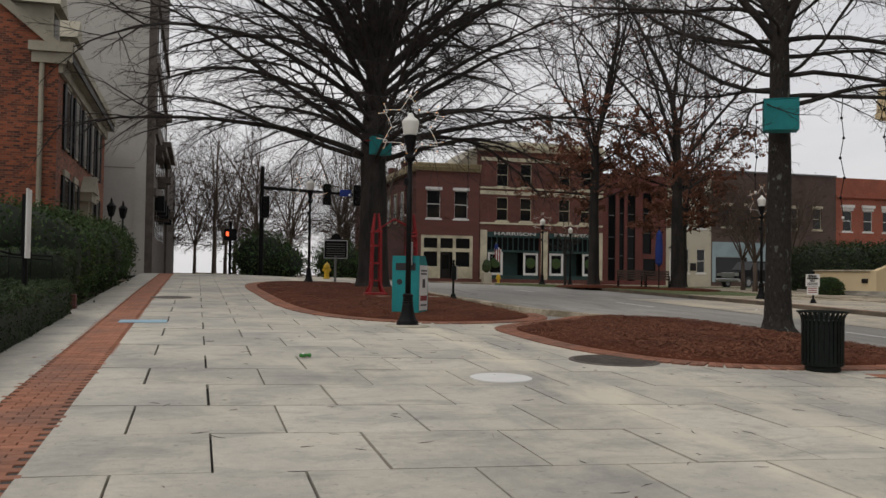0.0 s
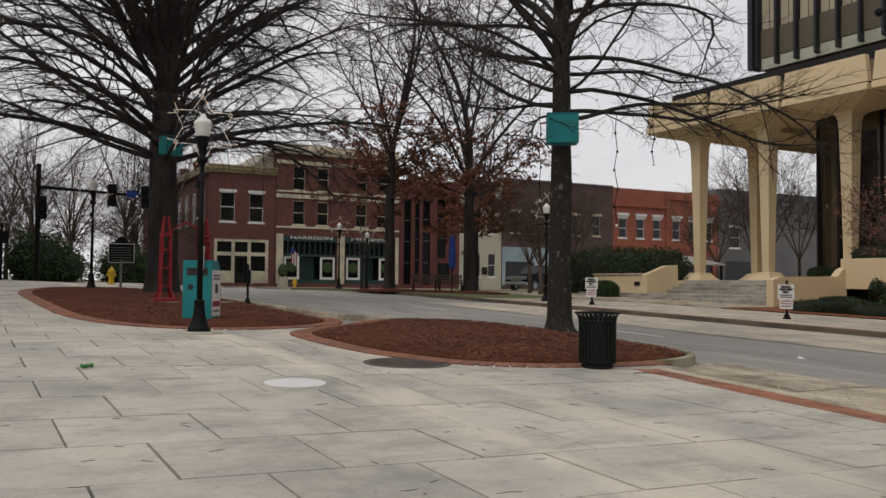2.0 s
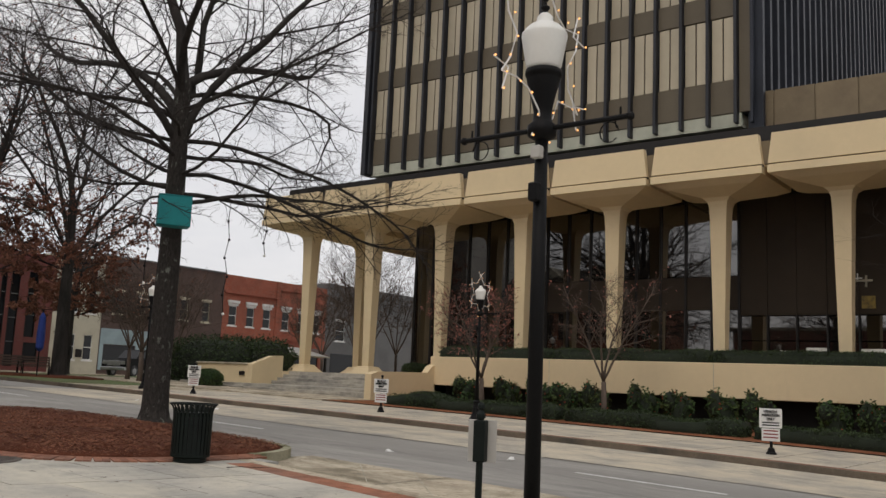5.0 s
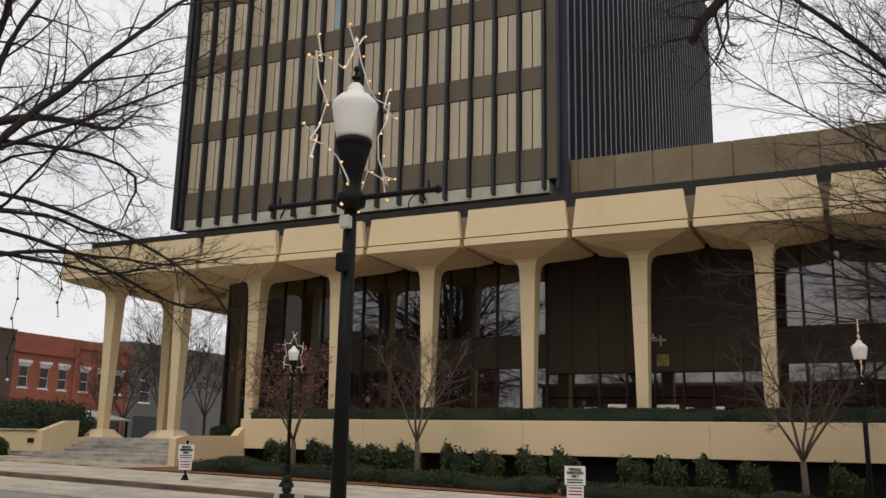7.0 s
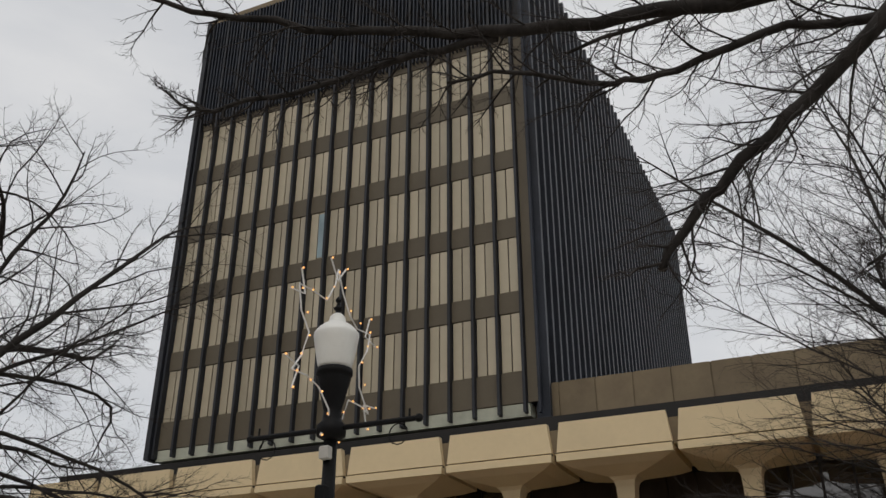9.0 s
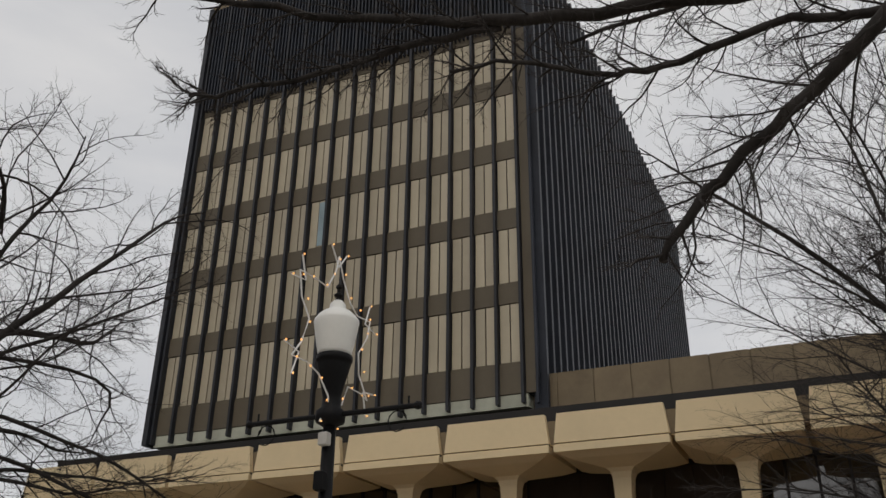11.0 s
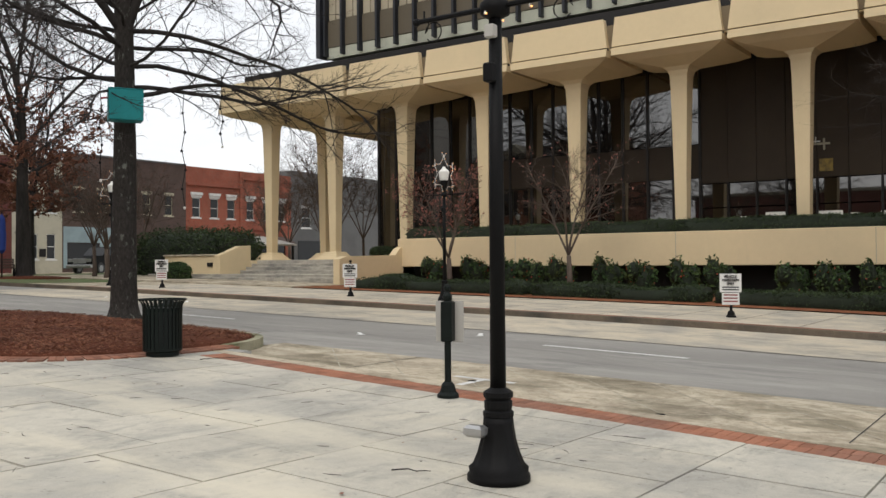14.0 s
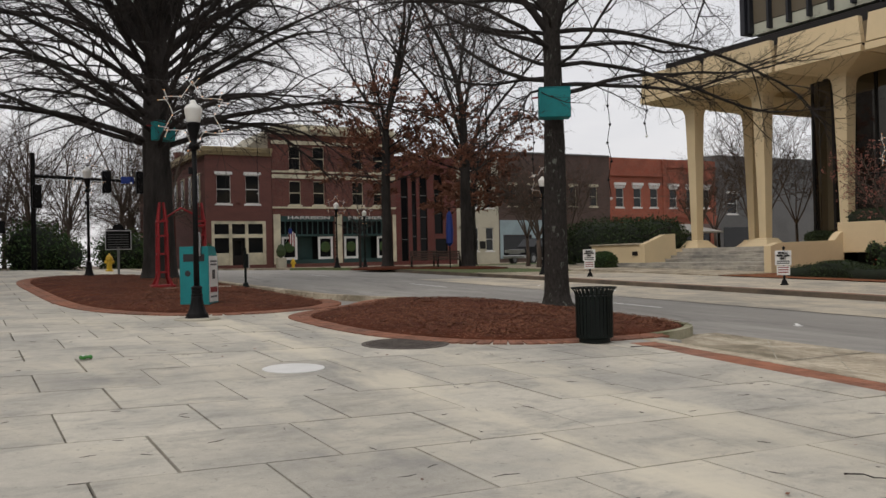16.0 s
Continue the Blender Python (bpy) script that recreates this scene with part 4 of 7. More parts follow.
part("shop_pane", Mesh().box(75, 80, YB - 0.05, YB, 1.4, 4.2), SHOP_GLASS, gs)

# ---- buildings on the pavement side ----
lb = thing("brick_hall", "red brick hall with cream cornice, dormers and black shutters", "building")
XL, YS, YN = -5.0, 35.6, 53.0
gable = [(-14.0, 0.5), (XL, 0.5), (XL, 9.6), (-9.5, 13.3), (-14.0, 9.6)]
part("south_wall", Mesh().rings([[(x, YS, z) for x, z in gable], [(x, YS + 0.35, z) for x, z in gable]]), HALL_BRICK, lb)
part("east_wall", Mesh().box(XL - 0.35, XL, YS + 0.35, YN, 0.5, 9.6), HALL_BRICK, lb)
part("back_wall", Mesh().box(-14.0, XL - 0.36, YN - 0.35, YN, 0.5, 9.6).box(-14.0, -13.65, YS + 0.36, YN - 0.36, 0.5, 9.6), HALL_BRICK, lb)
for x0, z0 in ((XL + 0.5, 9.45), (-14.5, 9.45)):
    roof = [(x0, z0), (-9.5, 13.55), (-9.5, 13.3), (x0, z0 - 0.25)]
    part("roof_slope", Mesh().rings([[(x, YS - 0.2, z) for x, z in roof], [(x, YN, z) for x, z in roof]]), ROOFING, lb)
    rake = [(x0, z0 + 0.05), (-9.5, 13.6), (-9.5, 13.2), (x0, z0 - 0.35)]
    part("rake_board", Mesh().rings([[(x, YS - 0.25, z) for x, z in rake], [(x, YS - 0.2, z) for x, z in rake]]), WEATHERED, lb)
part("cornice", Mesh().box(XL, XL + 0.55, YS - 0.2, YN, 9.55, 9.9).box(XL, XL + 0.38, YS - 0.1, YN, 9.25, 9.55).box(XL, XL + 0.15, YS, YN, 8.8, 9.25), WEATHERED, lb, "weathered cream wooden cornice")
part("cornice_return", Mesh().box(XL - 1.0, XL + 0.5, YS - 0.35, YS, 9.5, 9.85).box(XL - 0.9, XL + 0.3, YS - 0.2, YS, 9.1, 9.5), WEATHERED, lb)
part("downpipe", Mesh().tube([(XL - 0.55, YS - 0.1, 9.5), (XL - 0.55, YS - 0.1, 1.2)], 0.09, 8), WEATHERED, lb, "cream painted downpipe")
for yc in (41.0, 46.5):
    d = part("dormer", Mesh().box(XL - 2.6, XL - 0.9, yc - 1.0, yc + 1.0, 10.4, 12.6), WEATHERED, lb)
    part("dormer_roof", Mesh().rings([[(XL - 0.6, yc - 1.3, 12.5), (XL - 0.6, yc + 1.3, 12.5), (XL - 0.6, yc, 13.6)], [(XL - 4, yc - 1.3, 12.5), (XL - 4, yc + 1.3, 12.5), (XL - 4, yc, 13.6)]]), WEATHERED, d)
    part("pane", Mesh().box(XL - 0.9, XL - 0.88, yc - 0.6, yc + 0.6, 10.7, 12.3), SHOP_GLASS, d)
for z0, hh in ((2.6, 2.5), (6.2, 2.4)):
    for yc in (38.0, 40.9, 43.8, 46.7, 49.6):
        if z0 < 3 and yc == 43.8:
            continue
        w = part("window", Mesh().box(XL, XL + 0.06, yc - 0.55, yc + 0.55, z0, z0 + hh), WEATHERED, lb)
        part("pane", Mesh().box(XL + 0.06, XL + 0.07, yc - 0.47, yc + 0.47, z0 + 0.08, z0 + hh - 0.08), SHOP_GLASS, w)
        for s in (-1, 1):
            part("shutter", Mesh().box(XL, XL + 0.09, yc + s * 0.85 - 0.26, yc + s * 0.85 + 0.26, z0 - 0.05, z0 + hh + 0.05, 0.01), BLACK, w, "black louvred shutter")
        part("lintel", Mesh().box(XL, XL + 0.08, yc - 0.7, yc + 0.7, z0 + hh + 0.06, z0 + hh + 0.32), WEATHERED, w)
porch = part("door_surround", Mesh().box(XL, XL + 0.35, 43.0, 43.3, 1.4, 4.6).box(XL, XL + 0.35, 44.3, 44.6, 1.4, 4.6).box(XL, XL + 0.5, 42.8, 44.8, 4.6, 5.0), WEATHERED, lb)
part("pediment", Mesh().rings([[(XL, 42.7, 5.0), (XL, 44.9, 5.0), (XL, 43.8, 5.8)], [(XL + 0.6, 42.7, 5.0), (XL + 0.6, 44.9, 5.0), (XL + 0.6, 43.8, 5.8)]]), WEATHERED, porch)

gb = thing("grey_concrete_block", "tall grey concrete building with dark stone street front", "building")
part("south_wall", Mesh().box(-16, -2.9, 55.0, 55.4, 0.6, 24), GREY_CONC, gb)
part("street_front", Mesh().box(-2.9, -2.45, 55.0, 75, 0.6, 24), DARK_STONE, gb)
part("wall_pier", Mesh().box(-3.5, -2.88, 54.9, 55.0, 0.6, 24), GREY_CONC, gb)
for k, z in enumerate((6.0, 9.6, 13.4, 17.2)):
    part("wall_band", Mesh().box(-2.46, -2.3, 55.2, 75, z, z + 0.4), DARK_STONE, gb)
    for yy in (57, 60, 63, 66, 69):
        part("window", Mesh().box(-2.45, -2.42, yy, yy + 1.6, z - 2.4, z - 0.4), SHOP_GLASS, gb)
    part("wall_joint", Mesh().box(-16, -3.5, 54.985, 55.0, z + 1.5, z + 1.53), DARK_STONE, gb)
for k in range(5):
    part("balcony", Mesh().box(-2.45, -1.9, 57 + 4 * k, 58.6 + 4 * k, 5.2, 6.1), BLACK, gb, "black iron balcony")
part("roof", Mesh().box(-16, -2.5, 55.2, 75, 23.6, 24.1), ROOFING, gb)
for y0, y1, z0, d in ((56.0, 57.2, 10.6, 0.9), (57.4, 62.0, 8.9, 0.55), (63.0, 74.0, 9.9, 0.7), (60.0, 61.5, 7.2, 0.8), (66.0, 67.2, 5.4, 0.9)):
    part("ledge", Mesh().box(-2.44, -2.44 + d, y0, y1, z0, z0 + 0.35).box(-2.44, -2.44 + d * 0.6, y0 + 0.1, y1 - 0.1, z0 - 0.3, z0), DARK_STONE, gb)
part("far_wing", Mesh().box(-3.0, -2.3, 75, 100, 0.6, 11), DARK_STONE, gb)


# unseen brick row behind the walker, added to darken reflections in the lower panes
back = thing("brick_row", "plain unseen dull red brick row added to darken the courthouse glass", "building")
part("wall", Mesh().box(-30, -18.0, -48, 32.0, -2.5, 8.0), DULL_BRICK, back)
part("coping", Mesh().box(-30.2, -17.8, -48.2, 32.2, 8.0, 8.3), WEATHERED, back)
for y in span(-46, 30.0, 4.2)[1:]:
    for z in (0.4, 3.9):
        w = part("window", Mesh().box(-18.0, -17.94, y - 0.8, y + 0.8, z, z + 2.1), WEATHERED, back)
        part("pane", Mesh().box(-17.94, -17.93, y - 0.7, y + 0.7, z + 0.1, z + 2.0), SHOP_GLASS, w)
# ---- street furniture ----
WARM = glow("warm_bulb", (1.0, 0.46, 0.14), 1.5)


def on_ground(x, y, turn=0.0, dz=0.0):
    return pose(x, y, ground_z(x, y) + dz, 0, 0, turn)


def ball(m, r, at, n=8, k=5):
    return m.lathe([(max(0.001, r * math.sin(math.pi * i / k)), -r * math.cos(math.pi * i / k)) for i in range(k + 1)], n, at)


def lamp_post(star=True, box=False):
    lp = thing("street_lamp", "black cast-iron street lamp with frosted acorn globe", "street lamp")
    rings = []
    for r, z, f in ((0.215, 0, 0), (0.215, 0.04, 0), (0.20, 0.06, 0), (0.205, 0.09, 0.0), (0.175, 0.12, 0.05), (0.145, 0.19, 0.07), (0.12, 0.28, 0.08), (0.105, 0.38, 0.07), (0.10, 0.43, 0.0)):
        rings.append([(r * (1 - f * (0.5 + 0.5 * math.cos(10 * t))) * math.cos(t), r * (1 - f * (0.5 + 0.5 * math.cos(10 * t))) * math.sin(t), z) for t in span(0, 2 * math.pi, 2 * math.pi / 40)[:-1]])
    base = part("base", Mesh().rings(rings), BLACK, lp, smooth=True)
    part("collar", Mesh().lathe([(0.085, 0.42), (0.105, 0.43), (0.105, 0.46), (0.09, 0.47), (0.096, 0.49), (0.096, 0.53), (0.085, 0.54), (0.102, 0.56), (0.102, 0.59), (0.055, 0.62)], 18), BLACK, base)
    part("pole", Mesh().lathe([(0.055, 0.6), (0.050, 2.0), (0.045, 3.1)], 14), BLACK, lp, smooth=True)
    part("cup", Mesh().lathe([(0.048, 3.10), (0.10, 3.13), (0.105, 3.20), (0.07, 3.23), (0.062, 3.30), (0.066, 3.32), (0.07, 3.34), (0.10, 3.46), (0.118, 3.53), (0.118, 3.55), (0.13, 3.56), (0.13, 3.60), (0.10, 3.61)], 18), BLACK, lp, smooth=True)
    part("globe", Mesh().lathe([(0.115, 3.60), (0.124, 3.63), (0.140, 3.71), (0.157, 3.81), (0.164, 3.85), (0.162, 3.868), (0.148, 3.885), (0.138, 3.90), (0.105, 3.93), (0.072, 3.945), (0.060, 3.965), (0.056, 3.995), (0.034, 4.02), (0.01, 4.03)], 24), GLOBE, lp, "frosted ribbed acorn globe", smooth=True)
    part("finial", Mesh().lathe([(0.024, 4.02), (0.018, 4.045), (0.034, 4.06), (0.034, 4.07), (0.014, 4.085), (0.012, 4.11), (0.024, 4.125), (0.02, 4.14), (0.003, 4.16)], 8), BLACK, lp)
    bar = Mesh().tube([(0, -0.66, 3.18), (0, 0.66, 3.18)], 0.019, 8)
    for s in (-1, 1):
        ball(bar, 0.030, (0, 0.67 * s, 3.18))
        bar.tube([(0, 0.60 * s, 3.18), (0, 0.60 * s, 3.25)], 0.008, 5)
    bar = part("banner_arm", bar, BLACK, lp)
    for s in (-1, 1):
        ring = [(0.0, 0.52 * s + 0.07 * math.cos(a) * s, 3.09 + 0.07 * math.sin(a)) for a in span(0, 5.6, 0.5)]
        part("wire_loop", Mesh().tube([(0, 0.56 * s, 3.17), (0, 0.57 * s, 3.12)] + ring, 0.005, 4), BLACK, bar)
    if star:
        st = Mesh()
        pts, forks = [], []
        for i in range(12):
            a = math.pi * (i / 6) + math.pi / 2
            r = (0.60 if i % 2 == 0 else 0.36) * random.uniform(0.94, 1.07)
            pts.append(Vector((r * math.cos(a), random.uniform(-0.03, 0.03), 3.75 + r * math.sin(a))))
        for i, p in enumerate(pts):
            q = pts[(i + 1) % 12]
            st.tube([p, (p + q) / 2 + Vector((random.uniform(-0.03, 0.03), random.uniform(-0.03, 0.03), random.uniform(-0.03, 0.03))), q], 0.0065, 4)
            if i % 2 == 0:
                c = Vector((0, 0.0, 3.75))
                d = (p - c).normalized()
                side = Vector((-d.z, 0, d.x))
                for s in (-1, 1):
                    tip = p + d * 0.05 + side * (0.11 * s)
                    st.tube([p - d * 0.09, tip], 0.0065, 4)
                    forks.append(tip)
        st = part("star_ornament", st, WHITE, lp, "white wire snowflake with small warm bulbs")
        bulbs = Mesh()
        for i, p in enumerate(pts):
            for k in range(2):
                q = p.lerp(pts[(i + 1) % 12], 0.1 + 0.5 * k)
                ball(bulbs, 0.0075, (q.x, q.y - 0.02, q.z), 6, 4)
        for q in forks:
            ball(bulbs, 0.0075, (q.x, q.y - 0.015, q.z), 6, 4)
        tagged(part("bulbs", bulbs, WARM, st), kind="stuff")
    part("sensor_box", Mesh().box(-0.105, -0.045, -0.035, 0.035, 2.66, 2.79, 0.01), BLACK, lp)
    if box:
        part("outlet_box", Mesh().box(-0.085, -0.03, -0.035, 0.035, 2.96, 3.05, 0.008), GREY_CONC, lp, "white weatherproof outlet")
        part("ash_box", Mesh().box(-0.19, -0.10, 0.02, 0.16, 0.30, 0.38, 0.02), STEEL, lp, "small steel cigarette box")
    return lp


near_lamp = lamp_post(True, True)
near_lamp.matrix_basis = on_ground(5.36, 3.10) @ Matrix.Diagonal((1, 1, 1.012, 1))
row_lamp = lamp_post()
row_lamp.matrix_basis = on_ground(22.2, 15.35, 2)
for x, y in ((21.05, 0.2), (21.15, 30.3), (3.92, 16.55), (4.2, 34.4), (20.3, 51.0), (24.9, 57.4)):
    copy_thing(row_lamp, on_ground(x, y, random.uniform(-2, 2)))
single("lamp_footing", Mesh().lathe([(0.42, -0.05), (0.42, 0.10), (0.38, 0.12)], 24), CURB, "round concrete footing under a street lamp", "footing", on_ground(3.92, 16.55, 0, -0.09))


def notice(x, y, turn, back=None):
    sg = thing("parking_sign", "low white parking notice on a short dark post", "sign", on_ground(x, y, turn), group="parking notices")
    part("post", Mesh().tube([(0, 0, 0.1), (0, 0, 1.0)], 0.035, 10), BLACK, sg)
    part("foot", Mesh().lathe([(0.12, 0), (0.12, 0.03), (0.09, 0.06), (0.075, 0.13), (0.05, 0.16)], 14), BLACK, sg)
    part("knob", ball(Mesh(), 0.05, (0, 0, 1.12)).lathe([(0.05, 0.98), (0.05, 1.03), (0.025, 1.07)], 10), BLACK, sg)
    top = part("upper_panel", Mesh().box(-0.25, 0.25, -0.055, -0.04, 0.60, 1.04, 0.004), WHITE, sg, "white notice with black words")
    low = part("lower_panel", Mesh().box(-0.20, 0.20, -0.055, -0.04, 0.30, 0.585, 0.004), WHITE, sg, "white notice with red lines")
    for k, word in enumerate(("VEHICLE", "INSPECTION", "ONLY")):
        w = (0.30, 0.38, 0.17)[k]
        lettering(word, -w / 2, w / 2, 0.945 - 0.085 * k, 0.06, -0.058, top, BLACK)
    for k in range(2):
        part("text_line", Mesh().box(-0.19, 0.19, -0.058, -0.0555, 0.705 - 0.06 * k, 0.735 - 0.06 * k), BLACK, top)
    for k in range(3):
        part("text_line", Mesh().box(-0.16, 0.16, -0.058, -0.0555, 0.52 - 0.075 * k, 0.55 - 0.075 * k), RED, low)
    return sg


notice(21.6, 6.6, -82)
notice(22.0, 18.9, -72)
notice(21.4, 27.6, -60)
for x, y, turn in ((7.85, 5.25, 110), (7.55, 26.1, 84)):
    bs_ = thing("kerb_sign", "short dark post with the grey back of a small notice", "sign", on_ground(x, y, turn), group="kerbside notices")
    part("post", Mesh().tube([(0, 0, 0.1), (0, 0, 1.08)], 0.036, 10), GREEN_IRON, bs_)
    part("foot", Mesh().lathe([(0.115, 0), (0.115, 0.03), (0.085, 0.06), (0.07, 0.13), (0.045, 0.16)], 14), GREEN_IRON, bs_)
    part("knob", ball(Mesh(), 0.042, (0, 0, 1.14)).lathe([(0.05, 1.02), (0.05, 1.06), (0.025, 1.1)], 10), GREEN_IRON, bs_)
    part("bracket", Mesh().box(-0.06, 0.06, -0.075, 0.055, 0.58, 1.0, 0.01), GREEN_IRON, bs_)
    part("panel", Mesh().box(-0.15, 0.15, -0.095, -0.08, 0.57, 1.0, 0.004), GREY_CONC, bs_, "pale grey metal notice")


def litter_bin(x, y):
    b = thing("litter_bin", "black slatted steel litter bin with flared rim", "litter bin", on_ground(x, y, 10))
    part("liner", Mesh().lathe([(0.22, 0.06), (0.235, 0.1), (0.235, 0.66), (0.215, 0.66), (0.21, 0.2)], 24), PLASTIC_DARK, b)
    part("base_ring", Mesh().lathe([(0.19, 0.0), (0.22, 0.01), (0.22, 0.06), (0.262, 0.08), (0.262, 0.11), (0.22, 0.11)], 28), GREEN_IRON, b)
    part("band", Mesh().lathe([(0.247, 0.61), (0.247, 0.66)], 28), GREEN_IRON, b)
    slat = Mesh().rings([[(r - 0.004, -w, z), (r + 0.004, -w, z), (r + 0.004, w, z), (r - 0.004, w, z)] for r, z, w in
                         ((0.255, 0.09, 0.021), (0.258, 0.60, 0.021), (0.262, 0.68, 0.019), (0.28, 0.73, 0.017), (0.315, 0.77, 0.017))]).data("slat", GREEN_IRON)
    for k in range(28):
        part("slat", slat, GREEN_IRON, b, at=pose(0, 0, 0, 0, 0, 360 * k / 28))
    part("rim", Mesh().rings([[((0.315 + 0.012 * math.cos(t)) * math.cos(a), (0.315 + 0.012 * math.cos(t)) * math.sin(a), 0.775 + 0.012 * math.sin(t)) for t in span(0, 2 * math.pi, 1.05)[:-1]] for a in span(0, 2 * math.pi, 0.2)], False), GREEN_IRON, b, smooth=True)
    return b


litter_bin(7.99, 10.10)

# teal newspaper box
nb = thing("newspaper_box", "teal newspaper box with white poster on its side", "newspaper box", on_ground(4.55, 19.05, -32) @ Matrix.Scale(1.12, 4))
body = Mesh()
prof = [(-0.28, 0.05), (0.28, 0.05), (0.28, 0.92), (0.10, 1.16), (-0.28, 1.16)]
body.rings([[(-0.27, y, z) for y, z in prof], [(0.27, y, z) for y, z in prof]])
part("body", body, TEAL, nb)
part("plinth", Mesh().box(-0.24, 0.24, -0.24, 0.24, 0, 0.05), BLACK, nb)
part("slot", Mesh().box(-0.20, 0.20, -0.286, -0.28, 0.88, 1.02), PLASTIC_DARK, nb)
part("round_hole", Mesh().lathe([(0.055, -0.004), (0.055, 0.004)], 18), PLASTIC_DARK, nb, at=pose(-0.12, -0.284, 0.66, 90, 0, 0))
part("coin_box", Mesh().box(0.02, 0.14, -0.33, -0.28, 0.98, 1.42, 0.01), STEEL, nb)
ps = part("poster", Mesh().box(0.27, 0.277, -0.24, 0.24, 0.12, 0.98), WHITE, nb, "white advertising poster")
part("poster_band", Mesh().box(0.277, 0.281, -0.2, 0.2, 0.30, 0.40), RED, ps)
part("poster_square", Mesh().box(0.277, 0.281, -0.08, 0.08, 0.55, 0.72), PLASTIC_DARK, ps)
for z in (0.86, 0.80, 0.20):
    part("poster_line", Mesh().box(0.277, 0.281, -0.18, 0.18, z, z + 0.035), GREY_STUCCO, ps)

# red metal sculpture
rs = thing("red_sculpture", "tall red painted steel frame sculpture on a concrete pad", "sculpture", on_ground(5.45, 25.4))
part("pad", Mesh().box(-1.3, 1.3, -0.7, 0.7, -0.05, 0.10, 0.02), CURB, rs)
for k, x in enumerate((-0.42, 0.62)):
    leg = Mesh()
    for dx, dy in ((-1, -1), (1, -1), (1, 1), (-1, 1)):
        leg.tube([(x + dx * 0.24, dy * 0.24, 0.1), (x + dx * 0.13, dy * 0.13, 0.4), (x + dx * 0.11, dy * 0.11, 1.9), (x + dx * 0.05, dy * 0.05, 2.45)], [0.05, 0.04, 0.035, 0.025], 6)
    leg.box(x - 0.3, x + 0.3, -0.3, 0.3, 0.10, 0.18, 0.02)
    for z in (0.5, 1.0, 1.5, 1.9):
        leg.box(x - 0.15, x + 0.15, -0.15, 0.15, z, z + 0.05)
    part("leg", leg, RED, rs)
part("top_bar", Mesh().tube([(-0.42, 0, 1.95), (0.1, 0, 2.3), (0.62, 0, 2.05)], 0.03, 6).lathe([(0.02, 0), (0.13, 0.02), (0.13, 0.06), (0.02, 0.08)], 14, (0.62, -0.2, 1.75)), RED, rs)

# historical marker
hm = thing("historical_marker", "black cast metal historical marker with pale border", "sign", on_ground(5.75, 38.0, -8))
part("post", Mesh().tube([(0, 0, 0), (0, 0, 1.1)], 0.05, 8), GREY_STUCCO, hm)
plate = [(-0.5, 1.0), (0.5, 1.0), (0.5, 1.78), (0.22, 1.85), (0.15, 2.0), (0, 2.05), (-0.15, 2.0), (-0.22, 1.85), (-0.5, 1.78)]
pl = part("plate", Mesh().rings([[(x, -0.03, z) for x, z in plate], [(x, 0.03, z) for x, z in plate]]), BLACK, hm)
part("border", Mesh().box(-0.5, 0.5, -0.036, -0.03, 1.0, 1.03).box(-0.5, 0.5, -0.036, -0.03, 1.75, 1.78).box(-0.5, -0.47, -0.036, -0.03, 1.03, 1.75).box(0.47, 0.5, -0.036, -0.03, 1.03, 1.75), STEEL, pl)
for k in range(6):
    part("text_line", Mesh().box(-0.4, 0.4, -0.035, -0.03, 1.10 + 0.10 * k, 1.122 + 0.10 * k), GREY_STUCCO, pl)

# traffic signals beyond the crest
mp = thing("signal_mast", "black traffic signal mast with long arm", "traffic signal", on_ground(3.25, 47.0, 0, -0.12))
part("pole", Mesh().tube([(0, 0, 0), (0, 0, 5.7)], [0.13, 0.10], 10), BLACK, mp)
part("arm", Mesh().tube([(0, 0, 4.6), (5.4, 0, 4.4)], [0.09, 0.06], 8), BLACK, mp)
for x, z in ((0.15, 3.6), (3.3, 4.35), (4.9, 4.35)):
    hd = part("signal_head", Mesh().box(x - 0.2, x + 0.2, -0.35, -0.05, z - 0.55, z + 0.55, 0.03), BLACK, mp)
    for k in range(3):
        part("visor", Mesh().lathe([(0.12, 0), (0.13, 0.2)], 10), BLACK, hd, at=pose(x, -0.33, z + 0.34 - 0.34 * k, 90, 0, 0))
part("street_sign", Mesh().box(4.0, 4.6, -0.12, -0.09, 4.3, 4.65), BLUE, mp, "blue street name plate")
ws = thing("walk_signal", "pedestrian signal glowing red on a black pole", "traffic signal", on_ground(1.72, 47.5, 0, -0.13))
part("pole", Mesh().tube([(0, 0, 0), (0, 0, 2.8)], 0.07, 8), BLACK, ws)
part("head", Mesh().box(-0.32, 0.3, -0.3, 0.0, 1.85, 2.45, 0.02), BLACK, ws)
part("red_lens", Mesh().box(-0.22, -0.09, -0.31, -0.3, 2.09, 2.28, 0.01), glow("red_signal", (1.0, 0.10, 0.03), 2.5), ws)


def hydrant(x, y):
    hy = thing("fire_hydrant", "yellow cast-iron fire hydrant", "fire hydrant", on_ground(x, y), group="hydrants")
    part("body", Mesh().lathe([(0.17, 0), (0.17, 0.06), (0.12, 0.08), (0.12, 0.5), (0.16, 0.52), (0.16, 0.56), (0.13, 0.66), (0.05, 0.74), (0.03, 0.80)], 14), YELLOW, hy)
    part("nozzle", Mesh().tube([(-0.2, 0, 0.42), (0.2, 0, 0.42)], 0.07, 10).tube([(0, -0.2, 0.38), (0, 0, 0.38)], 0.09, 10), YELLOW, hy)


hydrant(22.9, 66.8)
hydrant(5.95, 42.0)


